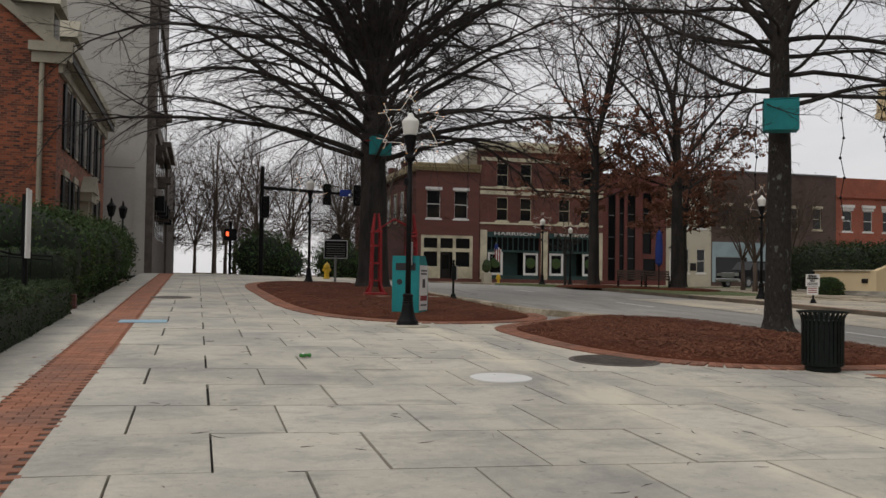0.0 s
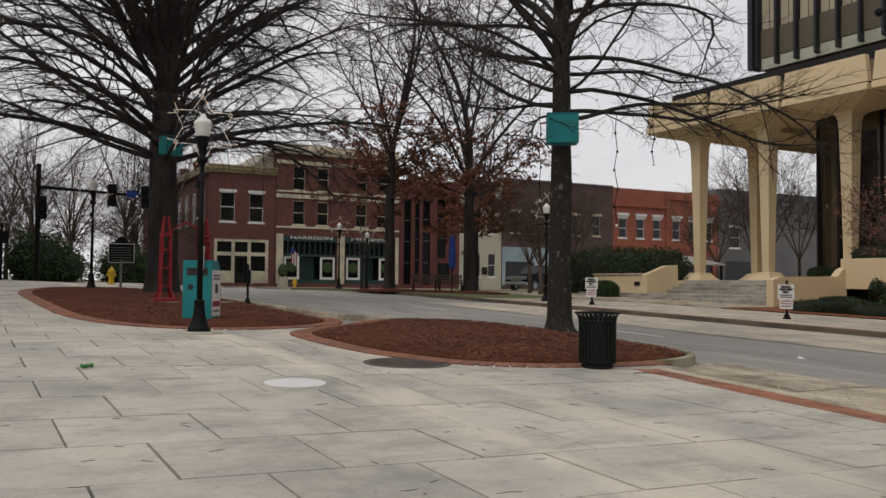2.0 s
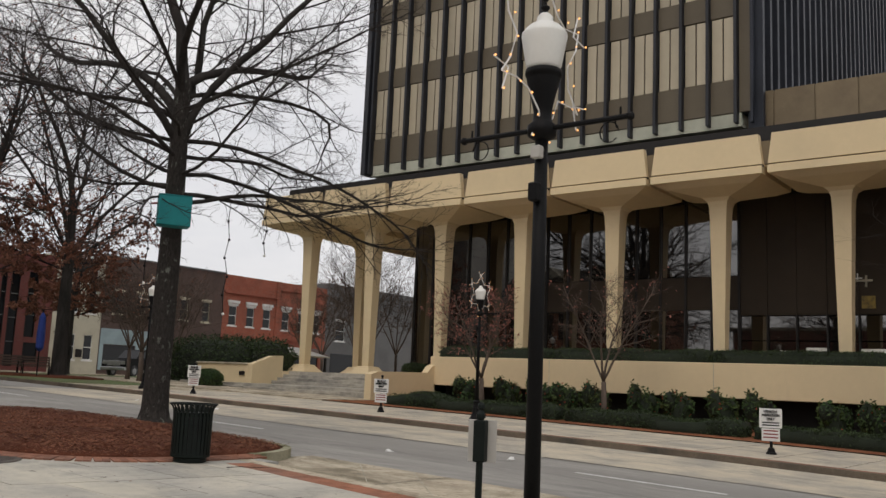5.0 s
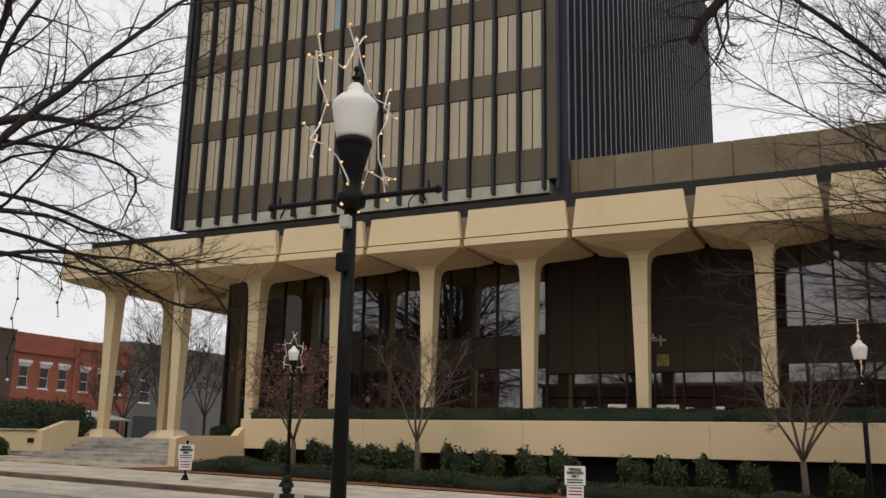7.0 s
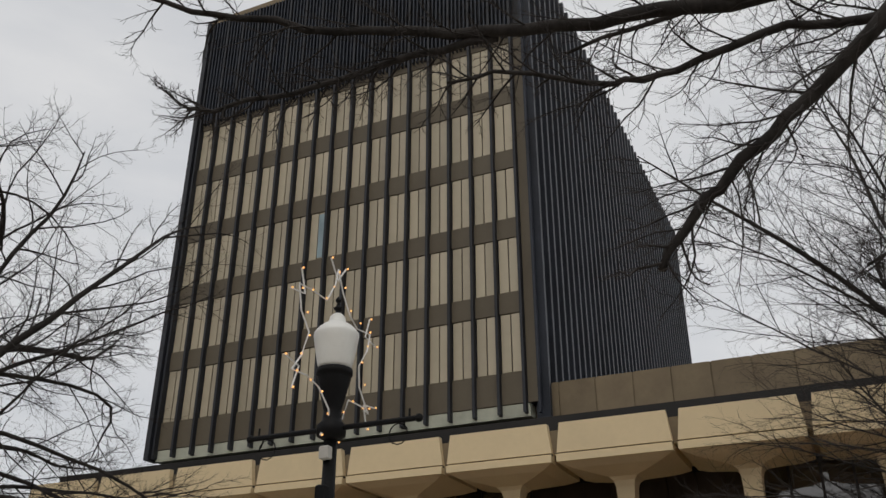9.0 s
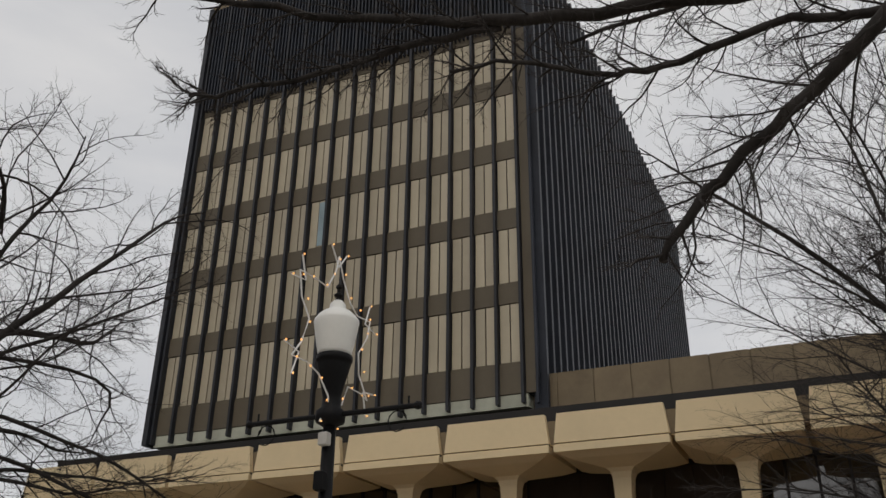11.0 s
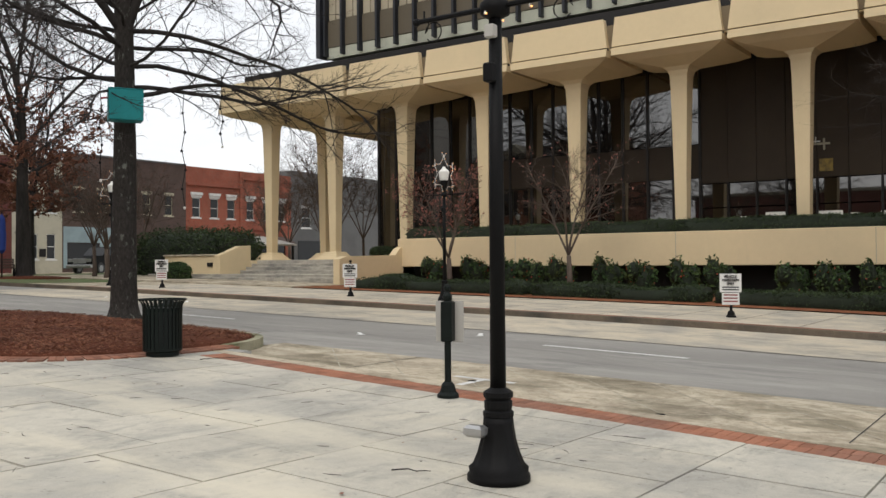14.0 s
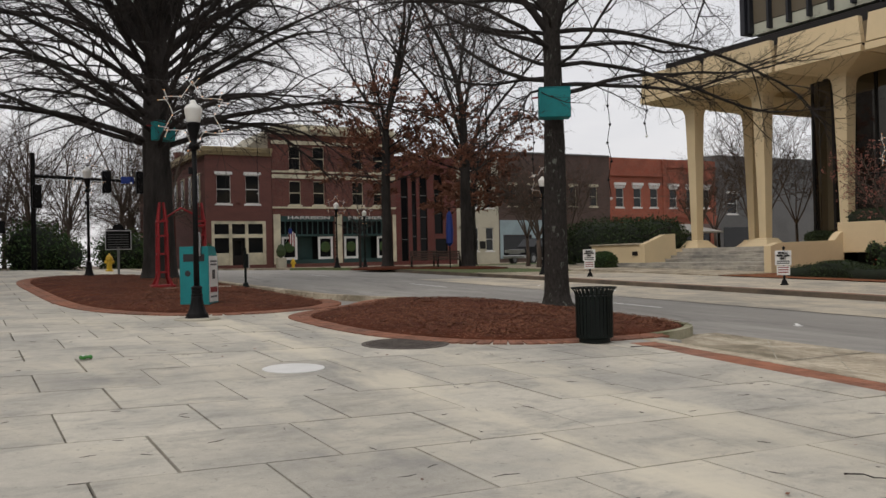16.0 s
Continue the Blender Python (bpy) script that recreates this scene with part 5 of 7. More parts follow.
def bench(x, y, turn):
    bn = thing("park_bench", "dark wooden slatted park bench with iron ends", "bench", on_ground(x, y, turn, 0.02), group="park benches")
    for s in (-0.68, 0.68):
        part("end_frame", Mesh().tube([(s, -0.3, 0), (s, -0.25, 0.42), (s, 0.2, 0.42), (s, 0.32, 0.9)], 0.03, 6).tube([(s, 0.25, 0), (s, 0.2, 0.42)], 0.03, 6).tube([(s, -0.28, 0.42), (s, -0.3, 0.64), (s, 0.24, 0.64)], 0.025, 6), BLACK, bn)
    for k in range(4):
        part("seat_slat", Mesh().box(-0.72, 0.72, -0.26 + 0.12 * k, -0.16 + 0.12 * k, 0.44, 0.47), BENCH_WOOD, bn)
    for k in range(4):
        part("back_slat", Mesh().box(-0.72, 0.72, -0.02, 0.02, -0.04, 0.04), BENCH_WOOD, bn, at=pose(0, 0.22 + 0.03 * k, 0.53 + 0.12 * k, -14, 0, 0))
    return bn


bench(21.2, 41.1, -20)
bench(22.5, 41.1, -24)
bp = thing("banner_post", "furled dark blue umbrella on a post", "umbrella", on_ground(22.15, 40.1))
part("post", Mesh().tube([(0, 0, 0), (0, 0, 3.1)], 0.03, 8), BLACK, bp)
part("furled_cloth", Mesh().lathe([(0.05, 1.2), (0.17, 1.35), (0.19, 2.0), (0.14, 2.8), (0.03, 3.0)], 10), BLUE, bp)

# national flag at the shop, plain stripes
fg = thing("flag", "red and white striped flag hanging from a tilted pole", "flag", (24.4, 72.7, 3.5))
part("pole", Mesh().tube([(0, 0.3, -0.4), (0, -0.9, 0.9)], 0.02, 6), STEEL, fg)
for k in range(6):
    part("stripe", Mesh().rings([[(0.10 * k - 0.1, -0.8 + 0.03 * math.sin(3 * j), 0.75 - 0.3 * j - 0.08 * k), (0.10 * k, -0.8 + 0.03 * math.sin(3 * j + 1), 0.70 - 0.3 * j - 0.08 * k), (0.10 * k, -0.78, 0.70 - 0.3 * j - 0.08 * k)] for j in range(5)]), (RED, WHITE)[k % 2], fg)

for x in (24.0, 18.0):
    pt = thing("planter", "clipped shrub in a pale square planter", "planter", (x - 0.3, 72.2, ground_z(x, 72)))
    part("tub", Mesh().box(-0.35, 0.35, -0.35, 0.35, 0, 0.9, 0.03), PALE_STUCCO, pt)
    part("shrub", Mesh().lathe([(0.1, 0.9), (0.38, 1.1), (0.42, 1.5), (0.25, 1.9), (0.02, 2.05)], 10), HEDGE, pt)

# parked pickup
tk = thing("pickup_truck", "black pickup truck parked by the shops", "truck", on_ground(38.0, 55.5, 200, -0.05))
part("body", Mesh().rings([[(x, sy * 0.95, z) for x, z in ((-2.8, 0.5), (2.6, 0.5), (2.75, 0.7), (2.75, 1.1), (2.6, 1.22), (-2.8, 1.22))] for sy in (-1, 1)]), BLACK, tk)
part("cab", Mesh().rings([[(x, sy * w, z) for x, z, w in ((-1.2, 1.22, 0.92), (1.35, 1.22, 0.92), (0.65, 1.9, 0.78), (-1.0, 1.92, 0.78))] for sy in (-1, 1)]), BLACK, tk)
part("windscreen", Mesh().rings([[(1.34, -0.8, 1.27), (1.34, 0.8, 1.27), (0.74, 0.68, 1.84), (0.74, -0.68, 1.84)], [(1.37, -0.8, 1.28), (1.37, 0.8, 1.28), (0.77, 0.68, 1.85), (0.77, -0.68, 1.85)]]), SHOP_GLASS, tk, "windscreen reflecting the pale sky")
for sy in (-1, 1):
    part("side_window", Mesh().rings([[(x, sy * w, z) for x, z, w in ((-1.0, 1.3, 0.915), (1.05, 1.3, 0.915), (0.6, 1.82, 0.81), (-0.9, 1.82, 0.81))], [(x, sy * (w + 0.012), z) for x, z, w in ((-1.0, 1.3, 0.915), (1.05, 1.3, 0.915), (0.6, 1.82, 0.81), (-0.9, 1.82, 0.81))]]), SHOP_GLASS, tk)
    part("headlight", Mesh().box(2.70, 2.78, sy * 0.72 - 0.18, sy * 0.72 + 0.18, 0.85, 1.08, 0.01), STEEL, tk)
    for x in (-1.75, 1.8):
        wh = part("wheel", Mesh().lathe([(0.2, -0.13), (0.38, -0.13), (0.41, -0.08), (0.41, 0.08), (0.38, 0.13), (0.2, 0.13)], 20), PLASTIC_DARK, tk, at=pose(x, sy * 0.86, 0.41, 90, 0, 0))
        part("rim", Mesh().lathe([(0.05, -0.14), (0.22, -0.135), (0.22, 0.135), (0.05, 0.14)], 14), STEEL, wh)
part("grille", Mesh().box(2.74, 2.79, -0.5, 0.5, 0.75, 1.1, 0.01), STEEL, tk)
part("bumper", Mesh().box(2.65, 2.9, -0.95, 0.95, 0.45, 0.68, 0.04), STEEL, tk)

# pavilion behind the steps
gz = thing("pavilion", "small pavilion with pale hipped roof on dark posts", "pavilion", (41.2, 43.4, 0.9))
part("roof", Mesh().rings([[(-1.7, -1.7, 1.85), (1.7, -1.7, 1.85), (1.7, 1.7, 1.85), (-1.7, 1.7, 1.85)], [(-1.7, -1.7, 1.93), (1.7, -1.7, 1.93), (1.7, 1.7, 1.93), (-1.7, 1.7, 1.93)], [(-0.2, -0.2, 2.45), (0.2, -0.2, 2.45), (0.2, 0.2, 2.45), (-0.2, 0.2, 2.45)]]), GREY_CONC, gz)
for sx in (-1.5, 1.5):
    for sy in (-1.5, 1.5):
        part("post", Mesh().box(sx - 0.06, sx + 0.06, sy - 0.06, sy + 0.06, 0, 1.85), BRONZE, gz)
part("table", Mesh().box(-0.9, 0.9, -0.5, 0.5, 0.7, 0.76).box(-0.1, 0.1, -0.1, 0.1, 0, 0.7), BRONZE, gz)

# wall lights and handrail by the steps
for y in (34.7, 37.6):
    single("wall_light", Mesh().box(29.64, 29.70, y - 0.18, y + 0.18, 1.45, 1.65, 0.01), BRONZE, "small bronze step light set in the wall", "wall light")
hr = thing("handrail", "dark iron handrail on the sloping wall", "handrail")
part("rail", Mesh().tube([(29.8, 34.17, 2.35), (31.05, 34.17, 2.80), (31.65, 34.17, 2.82)], 0.025, 6), BRONZE, hr)
for x, z in ((30.1, 2.12), (31.5, 2.46)):
    part("rail_post", Mesh().tube([(x, 34.17, z), (x, 34.17, z + 0.33)], 0.02, 6), BRONZE, hr)
# notices and emblem at the courthouse doors
for y, w in ((10.6, 0.5), (8.4, 0.55), (6.6, 0.3)):
    single("door_notice", Mesh().box(36.50, 36.52, y - w / 2, y + w / 2, 3.02, 3.34), WHITE, "white paper notice taped to the glass doors", "notice")
single("shelter_sign", Mesh().box(36.56, 36.595, 7.36, 7.84, 4.96, 5.44), FADED_YELLOW, "small faded yellow sign on the brown wall", "sign")
single("wall_emblem", Mesh().box(36.56, 36.59, 7.95, 7.985, 5.98, 6.30).box(36.56, 36.59, 7.80, 8.14, 6.10, 6.135), WHITE, "small white emblem on the brown wall", "emblem")

part("canton", Mesh().box(-0.13, 0.16, -0.86, -0.85, 0.3, 0.75), BLUE, fg)

# things on the pavement
def disc(name, x, y, r, mat, label, cat, dz=0.006):
    m = Mesh().lathe([(r, -0.01), (r, 0.0), (r * 0.96, 0.004)], 36)
    sx = (ground_z(x, y + 0.5) - ground_z(x, y - 0.5))
    return single(name, m, mat, label, cat, pose(x, y, ground_z(x, y) + dz, math.degrees(math.atan(sx)), 0, 0))


mh = disc("manhole_cover", 5.62, 11.35, 0.62, DARK_STONE, "round dark cast-iron manhole cover in the pavement", "manhole cover", 0.008)
for k in range(-5, 6):
    w = math.sqrt(max(0.01, 0.55 ** 2 - (0.1 * k) ** 2))
    part("rib", Mesh().box(-w, w, 0.1 * k - 0.02, 0.1 * k + 0.02, 0.004, 0.010), DARK_STONE, mh)
disc("patch_disc", 3.5, 9.95, 0.36, WHITE, "pale worn disc set in the paving", "paving disc", 0.005)
disc("far_cover", -0.55, 25.0, 0.55, DARK_STONE, "dark round cover flush with the pavement", "manhole cover")
gc = thing("crushed_can", "crushed green drink can lying on the pavement", "litter", on_ground(1.48, 11.95, 20, 0.035))
part("can_body", Mesh().rings([[(x, r * math.cos(a) * 1.2, r * math.sin(a) * 0.8) for a in span(0, 2 * math.pi, 0.63)[:-1]] for x, r in ((-0.085, 0.02), (-0.075, 0.034), (-0.02, 0.036), (0.02, 0.024), (0.06, 0.036), (0.075, 0.02))]), material("green_can", (0.06, 0.30, 0.05), 0.35, vary=0.2), gc)
part("can_label", Mesh().rings([[(x, 0.0375 * math.cos(a) * 1.2, 0.0375 * math.sin(a) * 0.8) for a in span(0.4, 2.4, 0.4)] for x in (-0.065, -0.03)], False), WHITE, gc)
single("painted_notice", Mesh().box(-0.42, 0.42, -0.28, 0.28, 0, 0.006).box(-0.25, 0.25, -0.1, 0.0, 0.006, 0.009), material("pale_blue_paint", (0.36, 0.55, 0.66), 0.8, vary=0.12), "faded pale blue notice stuck on the paving", "floor sticker", pose(-0.85, 17.5, ground_z(-0.85, 17.5) + 0.006, 1.9, 0, 0))

# dark signboard and rails beside the hedges
sb = thing("garden_sign", "dark signboard seen edge-on with white edge", "sign", (-2.86, 17.0, 0.5))
part("board", Mesh().box(0.03, 0.09, -0.25, 0.25, 1.25, 2.3), BLACK, sb)
part("edge", Mesh().box(0.094, 0.112, -0.26, 0.2, 1.2, 2.4), WHITE, sb)
part("post", Mesh().tube([(0.06, 0, 0), (0.06, 0, 1.3)], 0.05, 8), BLACK, sb)
gr = thing("garden_rail", "black iron handrail before the clipped hedge", "handrail")
part("rail", Mesh().tube([(-4.9, 18.4, 2.2), (-3.4, 19.3, 1.80), (-2.72, 19.5, 1.78)], 0.022, 6).tube([(-4.9, 18.4, 1.85), (-2.72, 19.5, 1.70)], 0.014, 6), BLACK, gr)
for k in range(7):
    t = k / 6
    x, y = -4.9 + 2.18 * t, 18.4 + 1.1 * t
    part("baluster", Mesh().tube([(x, y, 0.4), (x, y, 2.2 - 0.42 * t)], 0.012, 5), BLACK, gr)
for x, y in ((-3.25, 38.0), (-3.0, 40.5)):
    ln = thing("garden_lantern", "black iron lantern on a post", "lantern", on_ground(x, y), group="garden lanterns")
    part("post", Mesh().tube([(0, 0, 0), (0, 0, 2.45)], 0.04, 8), BLACK, ln)
    part("lantern_cage", Mesh().lathe([(0.07, 2.45), (0.11, 2.5), (0.18, 2.85), (0.2, 2.87), (0.06, 3.02), (0.02, 3.2)], 6), BLACK, ln)
single("planter_edge", Mesh().box(-3.6, -2.4, 20.6, 20.85, 0.4, 1.0, 0.02), HB_BRICK, "low red brick planter edge by the hedge", "wall", kind="structure")


# paper notices taped inside the entrance glass, and a small white cross on the brown wall
for y0, w, h in ((9.47, 0.85, 0.34), (7.49, 0.9, 0.30), (5.51, 0.42, 0.16)):
    single("paper_notice", Mesh().box(36.625, 36.64, y0 - w / 2, y0 + w / 2, 3.30 - h / 2, 3.30 + h / 2), WHITE, "white paper notice taped to the entrance glass", "notice", group="entrance notices")
single("wall_cross", Mesh().box(36.54, 36.595, 7.45, 8.05, 5.98, 6.06).box(36.545, 36.595, 7.63, 7.70, 5.78, 6.22), WEATHERED, "small white cross fixed to the brown wall", "ornament")
# ---- trees and shrubs ----
def grow(mesh, rng, start, way, length, radius, level, spec, twigs):
    """One limb as a tapered, wandering tube, with its side branches; lift bends it upward, bow more and more so towards the tip."""
    n = max(1, spec["segments"][level])
    p, d = Vector(start), Vector(way).normalized()
    path, radii = [p.copy()], [radius]
    tip = spec["taper"][level]
    kink = Vector((0, 0, 0))
    for i in range(n):
        t = (i + 1) / n
        kink = kink * 0.4 + Vector((rng.normal(), rng.normal(), rng.normal() * 0.8)) * spec["wander"][level]
        d = (d + kink + Vector((0, 0, spec["lift"][level] + spec["bow"][level] * t))).normalized()
        p = p + d * (length / n)
        path.append(p.copy()); radii.append(radius * (tip + (1 - tip) * (1 - t) ** 0.85))
    if level >= 4:
        # finest twigs: three-sided slivers
        a = (path[-1] - path[0]).cross(Vector((0.31, 0.17, 0.94)))
        a = a.normalized() if a.length > 1e-6 else Vector((1, 0, 0))
        b = Vector((-a.y * 0.5, a.x * 0.5, 0.8))
        k = len(twigs.v)
        for q, r in zip(path, radii):
            twigs.v += [q + a * r, q + b * r, q - (a + b) * (0.7 * r)]
        for i in range(len(path) - 1):
            o = k + 3 * i
            twigs.f += [(o, o + 1, o + 4, o + 3), (o + 1, o + 2, o + 5, o + 4), (o + 2, o, o + 3, o + 5)]
        return path, radii
    (twigs if level >= spec["thin"] else mesh).tube(path, radii, 3 if level >= 3 else (5 if level == 2 else 8), caps=False)
    if level + 1 < len(spec["count"]):
        limbs(mesh, rng, path, radii, level + 1, length, spec, twigs)
    return path, radii


def limbs(mesh, rng, path, radii, level, length, spec, twigs):
    """Side branches along a limb, mostly to its two sides, shorter towards the tip."""
    k = spec["count"][level]
    first = spec["from"][level]
    side = rng.uniform(0, 6.28)
    for j in range(k):
        t = first + (1.0 - first) * (j + rng.uniform(0.1, 0.9)) / k
        f = t * (len(path) - 1)
        i = min(int(f), len(path) - 2)
        p = path[i].lerp(path[i + 1], f - i)
        along = (path[i + 1] - path[i]).normalized()
        side += 2.4 + rng.uniform(-0.6, 0.6)
        a = along.cross(Vector((0.3, 0.2, 0.93)) if abs(along.z) < 0.85 else Vector((1, 0, 0))).normalized()
        b = along.cross(a)
        out = a * math.cos(side) + b * math.sin(side)
        out.z *= spec.get("flat", 0.55)
        ang = radians(spec["angle"][level] + rng.uniform(-14, 14))
        way = along * math.cos(ang) + out * math.sin(ang)
        ln = length * spec["ratio"][level] * rng.uniform(0.6, 1.2) * (1.08 - 0.55 * t)
        r = min(radii[i] * 0.62, spec["radius"][level] * rng.uniform(0.7, 1.25))
        grow(mesh, rng, p, way, ln, r, level, spec, twigs)


OAK = dict(segments=(9, 9, 6, 3, 1), taper=(0.25, 0.14, 0.2, 0.35, 0.5), wander=(0.03, 0.07, 0.10, 0.15, 0.2), lift=(0.05, 0.02, 0.02, 0.02, 0.0), bow=(0, -0.06, -0.04, 0.0, 0.0),
           count=(0, 0, 14, 8, 6), ratio=(0, 0, 0.42, 0.40, 0.46), angle=(0, 70, 48, 44, 42), radius=(0, 0.085, 0.030, 0.011, 0.0048), thin=3)
OAK["from"] = (0, 0.26, 0.14, 0.10, 0.08)


def oak(name, label, x, y, height, girth, seed, spec=OAK, lean=(0, 0), leaves=0, leaf_mat=DEAD_LEAF, bark=BARK, flare=1.5, dz=0.0, group="", leaf_size=0.09, trunk_bark=None, reach=(),
        fork=0.5, leaders=5, tilt=(12, 34), low=20, low_from=0.27, low_length=6.0, rise=(5, 35), leader_spec=None, leaf_top=0.62):
    """A broad tree: a trunk that breaks up into leaders at its fork, with spreading limbs below."""
    rng = np.random.default_rng(seed)
    tr = thing(name, label, "tree", (x, y, ground_z(x, y) + dz), group=group)
    trunk, twigs = Mesh(), Mesh()
    n = 10
    zf = fork * height
    path, radii = [], []
    for i in range(n + 1):
        t = i / n
        wob = 0.010 * zf * (t ** 1.2)
        path.append(Vector((lean[0] * t * zf + wob * math.sin(3.1 * t * 2 + seed), lean[1] * t * zf + wob * math.cos(4.3 * t + seed), t * zf)))
        radii.append(girth * (1 - 0.36 * t))
    # the roots' flare: finer rings near the ground
    low_path = [path[0].lerp(path[1], f) for f in (0, 0.08, 0.2, 0.45)]
    low_radii = [girth * (1 + (flare - 1) * g) for g in (1.0, 0.6, 0.25, 0.05)]
    low_path[0].z -= 0.15
    stem = Mesh().tube(low_path + path[1:] + [path[-1] + Vector((0, 0, girth * 0.9))], low_radii + radii[1:] + [girth * 0.25], 16)
    zs, xs, ys = [p.z for p in path], [p.x for p in path], [p.y for p in path]
    for i, v in enumerate(stem.v):
        k = 1 + 0.10 * noise.noise(Vector((v[0] * 3 + seed, v[1] * 3, v[2] * 0.7))) + 0.03 * noise.noise(Vector((v[0] * 11, v[1] * 11 + seed, v[2] * 2.3)))
        cx, cy = lerp(v[2], zs, xs), lerp(v[2], zs, ys)
        stem.v[i] = (cx + (v[0] - cx) * k, cy + (v[1] - cy) * k, v[2])
    part("trunk", stem, trunk_bark or bark, tr, smooth=True)

    def at(z):
        return Vector((lerp(z, zs, xs), lerp(z, zs, ys), z))

    up = leader_spec or dict(spec, lift=(0, 0.025, 0.02, 0.01, 0), bow=(0, 0.0, -0.02, -0.02, 0), flat=0.9)
    turn = rng.uniform(0, 6.28)
    for k in range(leaders):
        z = zf * rng.uniform(0.80, 1.0) if k else zf
        turn += 6.283 / leaders + rng.uniform(-0.4, 0.4)
        a = radians(rng.uniform(*tilt) if k else tilt[0] * 0.5)
        way = (math.sin(a) * math.cos(turn), math.sin(a) * math.sin(turn), math.cos(a))
        grow(trunk, rng, at(z), way, (height - z) * rng.uniform(0.85, 1.1), girth * (0.50 if k == 0 else rng.uniform(0.28, 0.42)), 1, up, twigs)
    for k in range(low):
        f = (k + rng.uniform(0.1, 0.9)) / low
        z = height * low_from + (zf - height * low_from) * f
        turn += 2.4 + rng.uniform(-0.4, 0.4)
        a = radians(rise[0] + (rise[1] - rise[0]) * f + rng.uniform(-10, 10))
        way = (math.cos(a) * math.cos(turn), math.cos(a) * math.sin(turn), math.sin(a))
        grow(trunk, rng, at(z), way, low_length * rng.uniform(0.7, 1.15), spec["radius"][1] * rng.uniform(0.6, 1.2), 1, spec, twigs)
    for z, way, length in reach:
        grow(trunk, rng, at(min(z, zf)), way, length, spec["radius"][1] * 1.1, 1, spec, twigs)
    part("branchwork", trunk, bark, tr, smooth=True)
    tagged(part("crown", twigs, TWIG if bark is BARK else TWIG_FAR, tr), kind="stuff")
    if leaves:
        tips = twigs.v
        lf = Mesh()
        for _ in range(leaves):
            c = Vector(tips[int(rng.integers(len(tips)))])
            if c.z > height * leaf_top and rng.uniform() < 0.85:
                continue
            leaf(lf, rng, c, leaf_size)
        tagged(part("dry_leaves", lf, leaf_mat, tr, "brown withered leaves"), kind="stuff")
    return tr


def leaf(m, rng, c, size):
    u = Vector((rng.normal(), rng.normal(), rng.normal())).normalized()
    w = u.cross(Vector((rng.normal(), rng.normal(), rng.normal()))).normalized()
    s = size * rng.uniform(0.6, 1.3)
    bend = u.cross(w) * (0.2 * s)
    m.add([c - u * s, c + w * (0.45 * s) + bend, c + u * s, c - w * (0.45 * s) + bend], [(0, 1, 2), (0, 2, 3)])


BIG = dict(OAK, segments=(9, 11, 6, 3, 1), count=(0, 0, 17, 8, 6), ratio=(0, 0, 0.38, 0.40, 0.46), angle=(0, 61, 40, 38, 38), radius=(0, 0.10, 0.029, 0.0105, 0.005), lift=(0, 0.0, 0.0, -0.02, -0.03),
           bow=(0, -0.125, -0.10, -0.06, 0), wander=(0.03, 0.05, 0.09, 0.14, 0.2))
oak("oak_tree", "large bare oak with dark spreading limbs", 6.05, 31.2, 18.0, 0.55, 8, BIG, flare=1.35, fork=0.47, leaders=8, tilt=(16, 50), low=40, low_from=0.24, low_length=10.4, rise=(22, 58),
    leader_spec=dict(BIG, count=(0, 0, 18, 8, 5), ratio=(0, 0, 0.56, 0.40, 0.46), radius=(0, 0.2, 0.06, 0.015, 0.0058), lift=(0, 0.01, 0.0, 0, 0), bow=(0, -0.02, -0.08, -0.06, 0), flat=0.8),
    reach=((4.6, (-0.9, -0.2, 0.35), 10.5), (5.4, (-0.85, 0.3, 0.45), 11.0), (6.2, (-0.8, -0.35, 0.55), 11.5), (7.0, (-0.8, 0.1, 0.6), 11.5), (5.0, (0.9, -0.3, 0.3), 10.0), (6.0, (0.85, 0.2, 0.5), 10.5)))
STREET = dict(OAK, segments=(9, 11, 6, 3, 1), count=(0, 0, 15, 9, 7), angle=(0, 63, 50, 46, 42), ratio=(0, 0, 0.36, 0.40, 0.46), radius=(0, 0.046, 0.014, 0.006, 0.0028), lift=(0.05, 0.0, 0.01, 0.02, 0.01), bow=(0, 0.0, -0.01, 0.02, 0),
              wander=(0.03, 0.135, 0.15, 0.2, 0.2))
oak("oak_tree", "bare street oak with lichen-spotted grey trunk", 10.92, 15.1, 13.2, 0.255, 11, STREET, flare=1.9, lean=(0.004, 0), trunk_bark=BARK_SPOT,
    fork=0.52, leaders=7, tilt=(18, 58), low=15, low_from=0.33, low_length=5.8, rise=(4, 34),
    leader_spec=dict(STREET, radius=(0, 0.1, 0.022, 0.007, 0.0029), ratio=(0, 0, 0.46, 0.42, 0.46), count=(0, 0, 15, 9, 7), lift=(0, 0.02, 0.01, 0, 0), bow=(0, 0, 0, 0, 0), flat=0.9),
    reach=((4.4, (0.81, -0.52, 0.10), 6.0), (5.0, (0.9, -0.3, 0.14), 7.0), (5.7, (0.7, -0.66, 0.14), 6.8), (6.6, (0.85, -0.5, 0.25), 6.4), (4.7, (-0.8, 0.55, 0.1), 6.0), (5.4, (-0.7, 0.2, 0.2), 6.0)))
PARK = dict(OAK, segments=(9, 8, 5, 3, 1), count=(0, 0, 11, 7, 5), lift=(0.05, 0.03, 0.02, 0.01, 0), bow=(0, -0.03, -0.03, 0, 0), angle=(0, 55, 46, 44, 42), ratio=(0, 0, 0.44, 0.42, 0.5), radius=(0, 0.050, 0.020, 0.009, 0.0055))
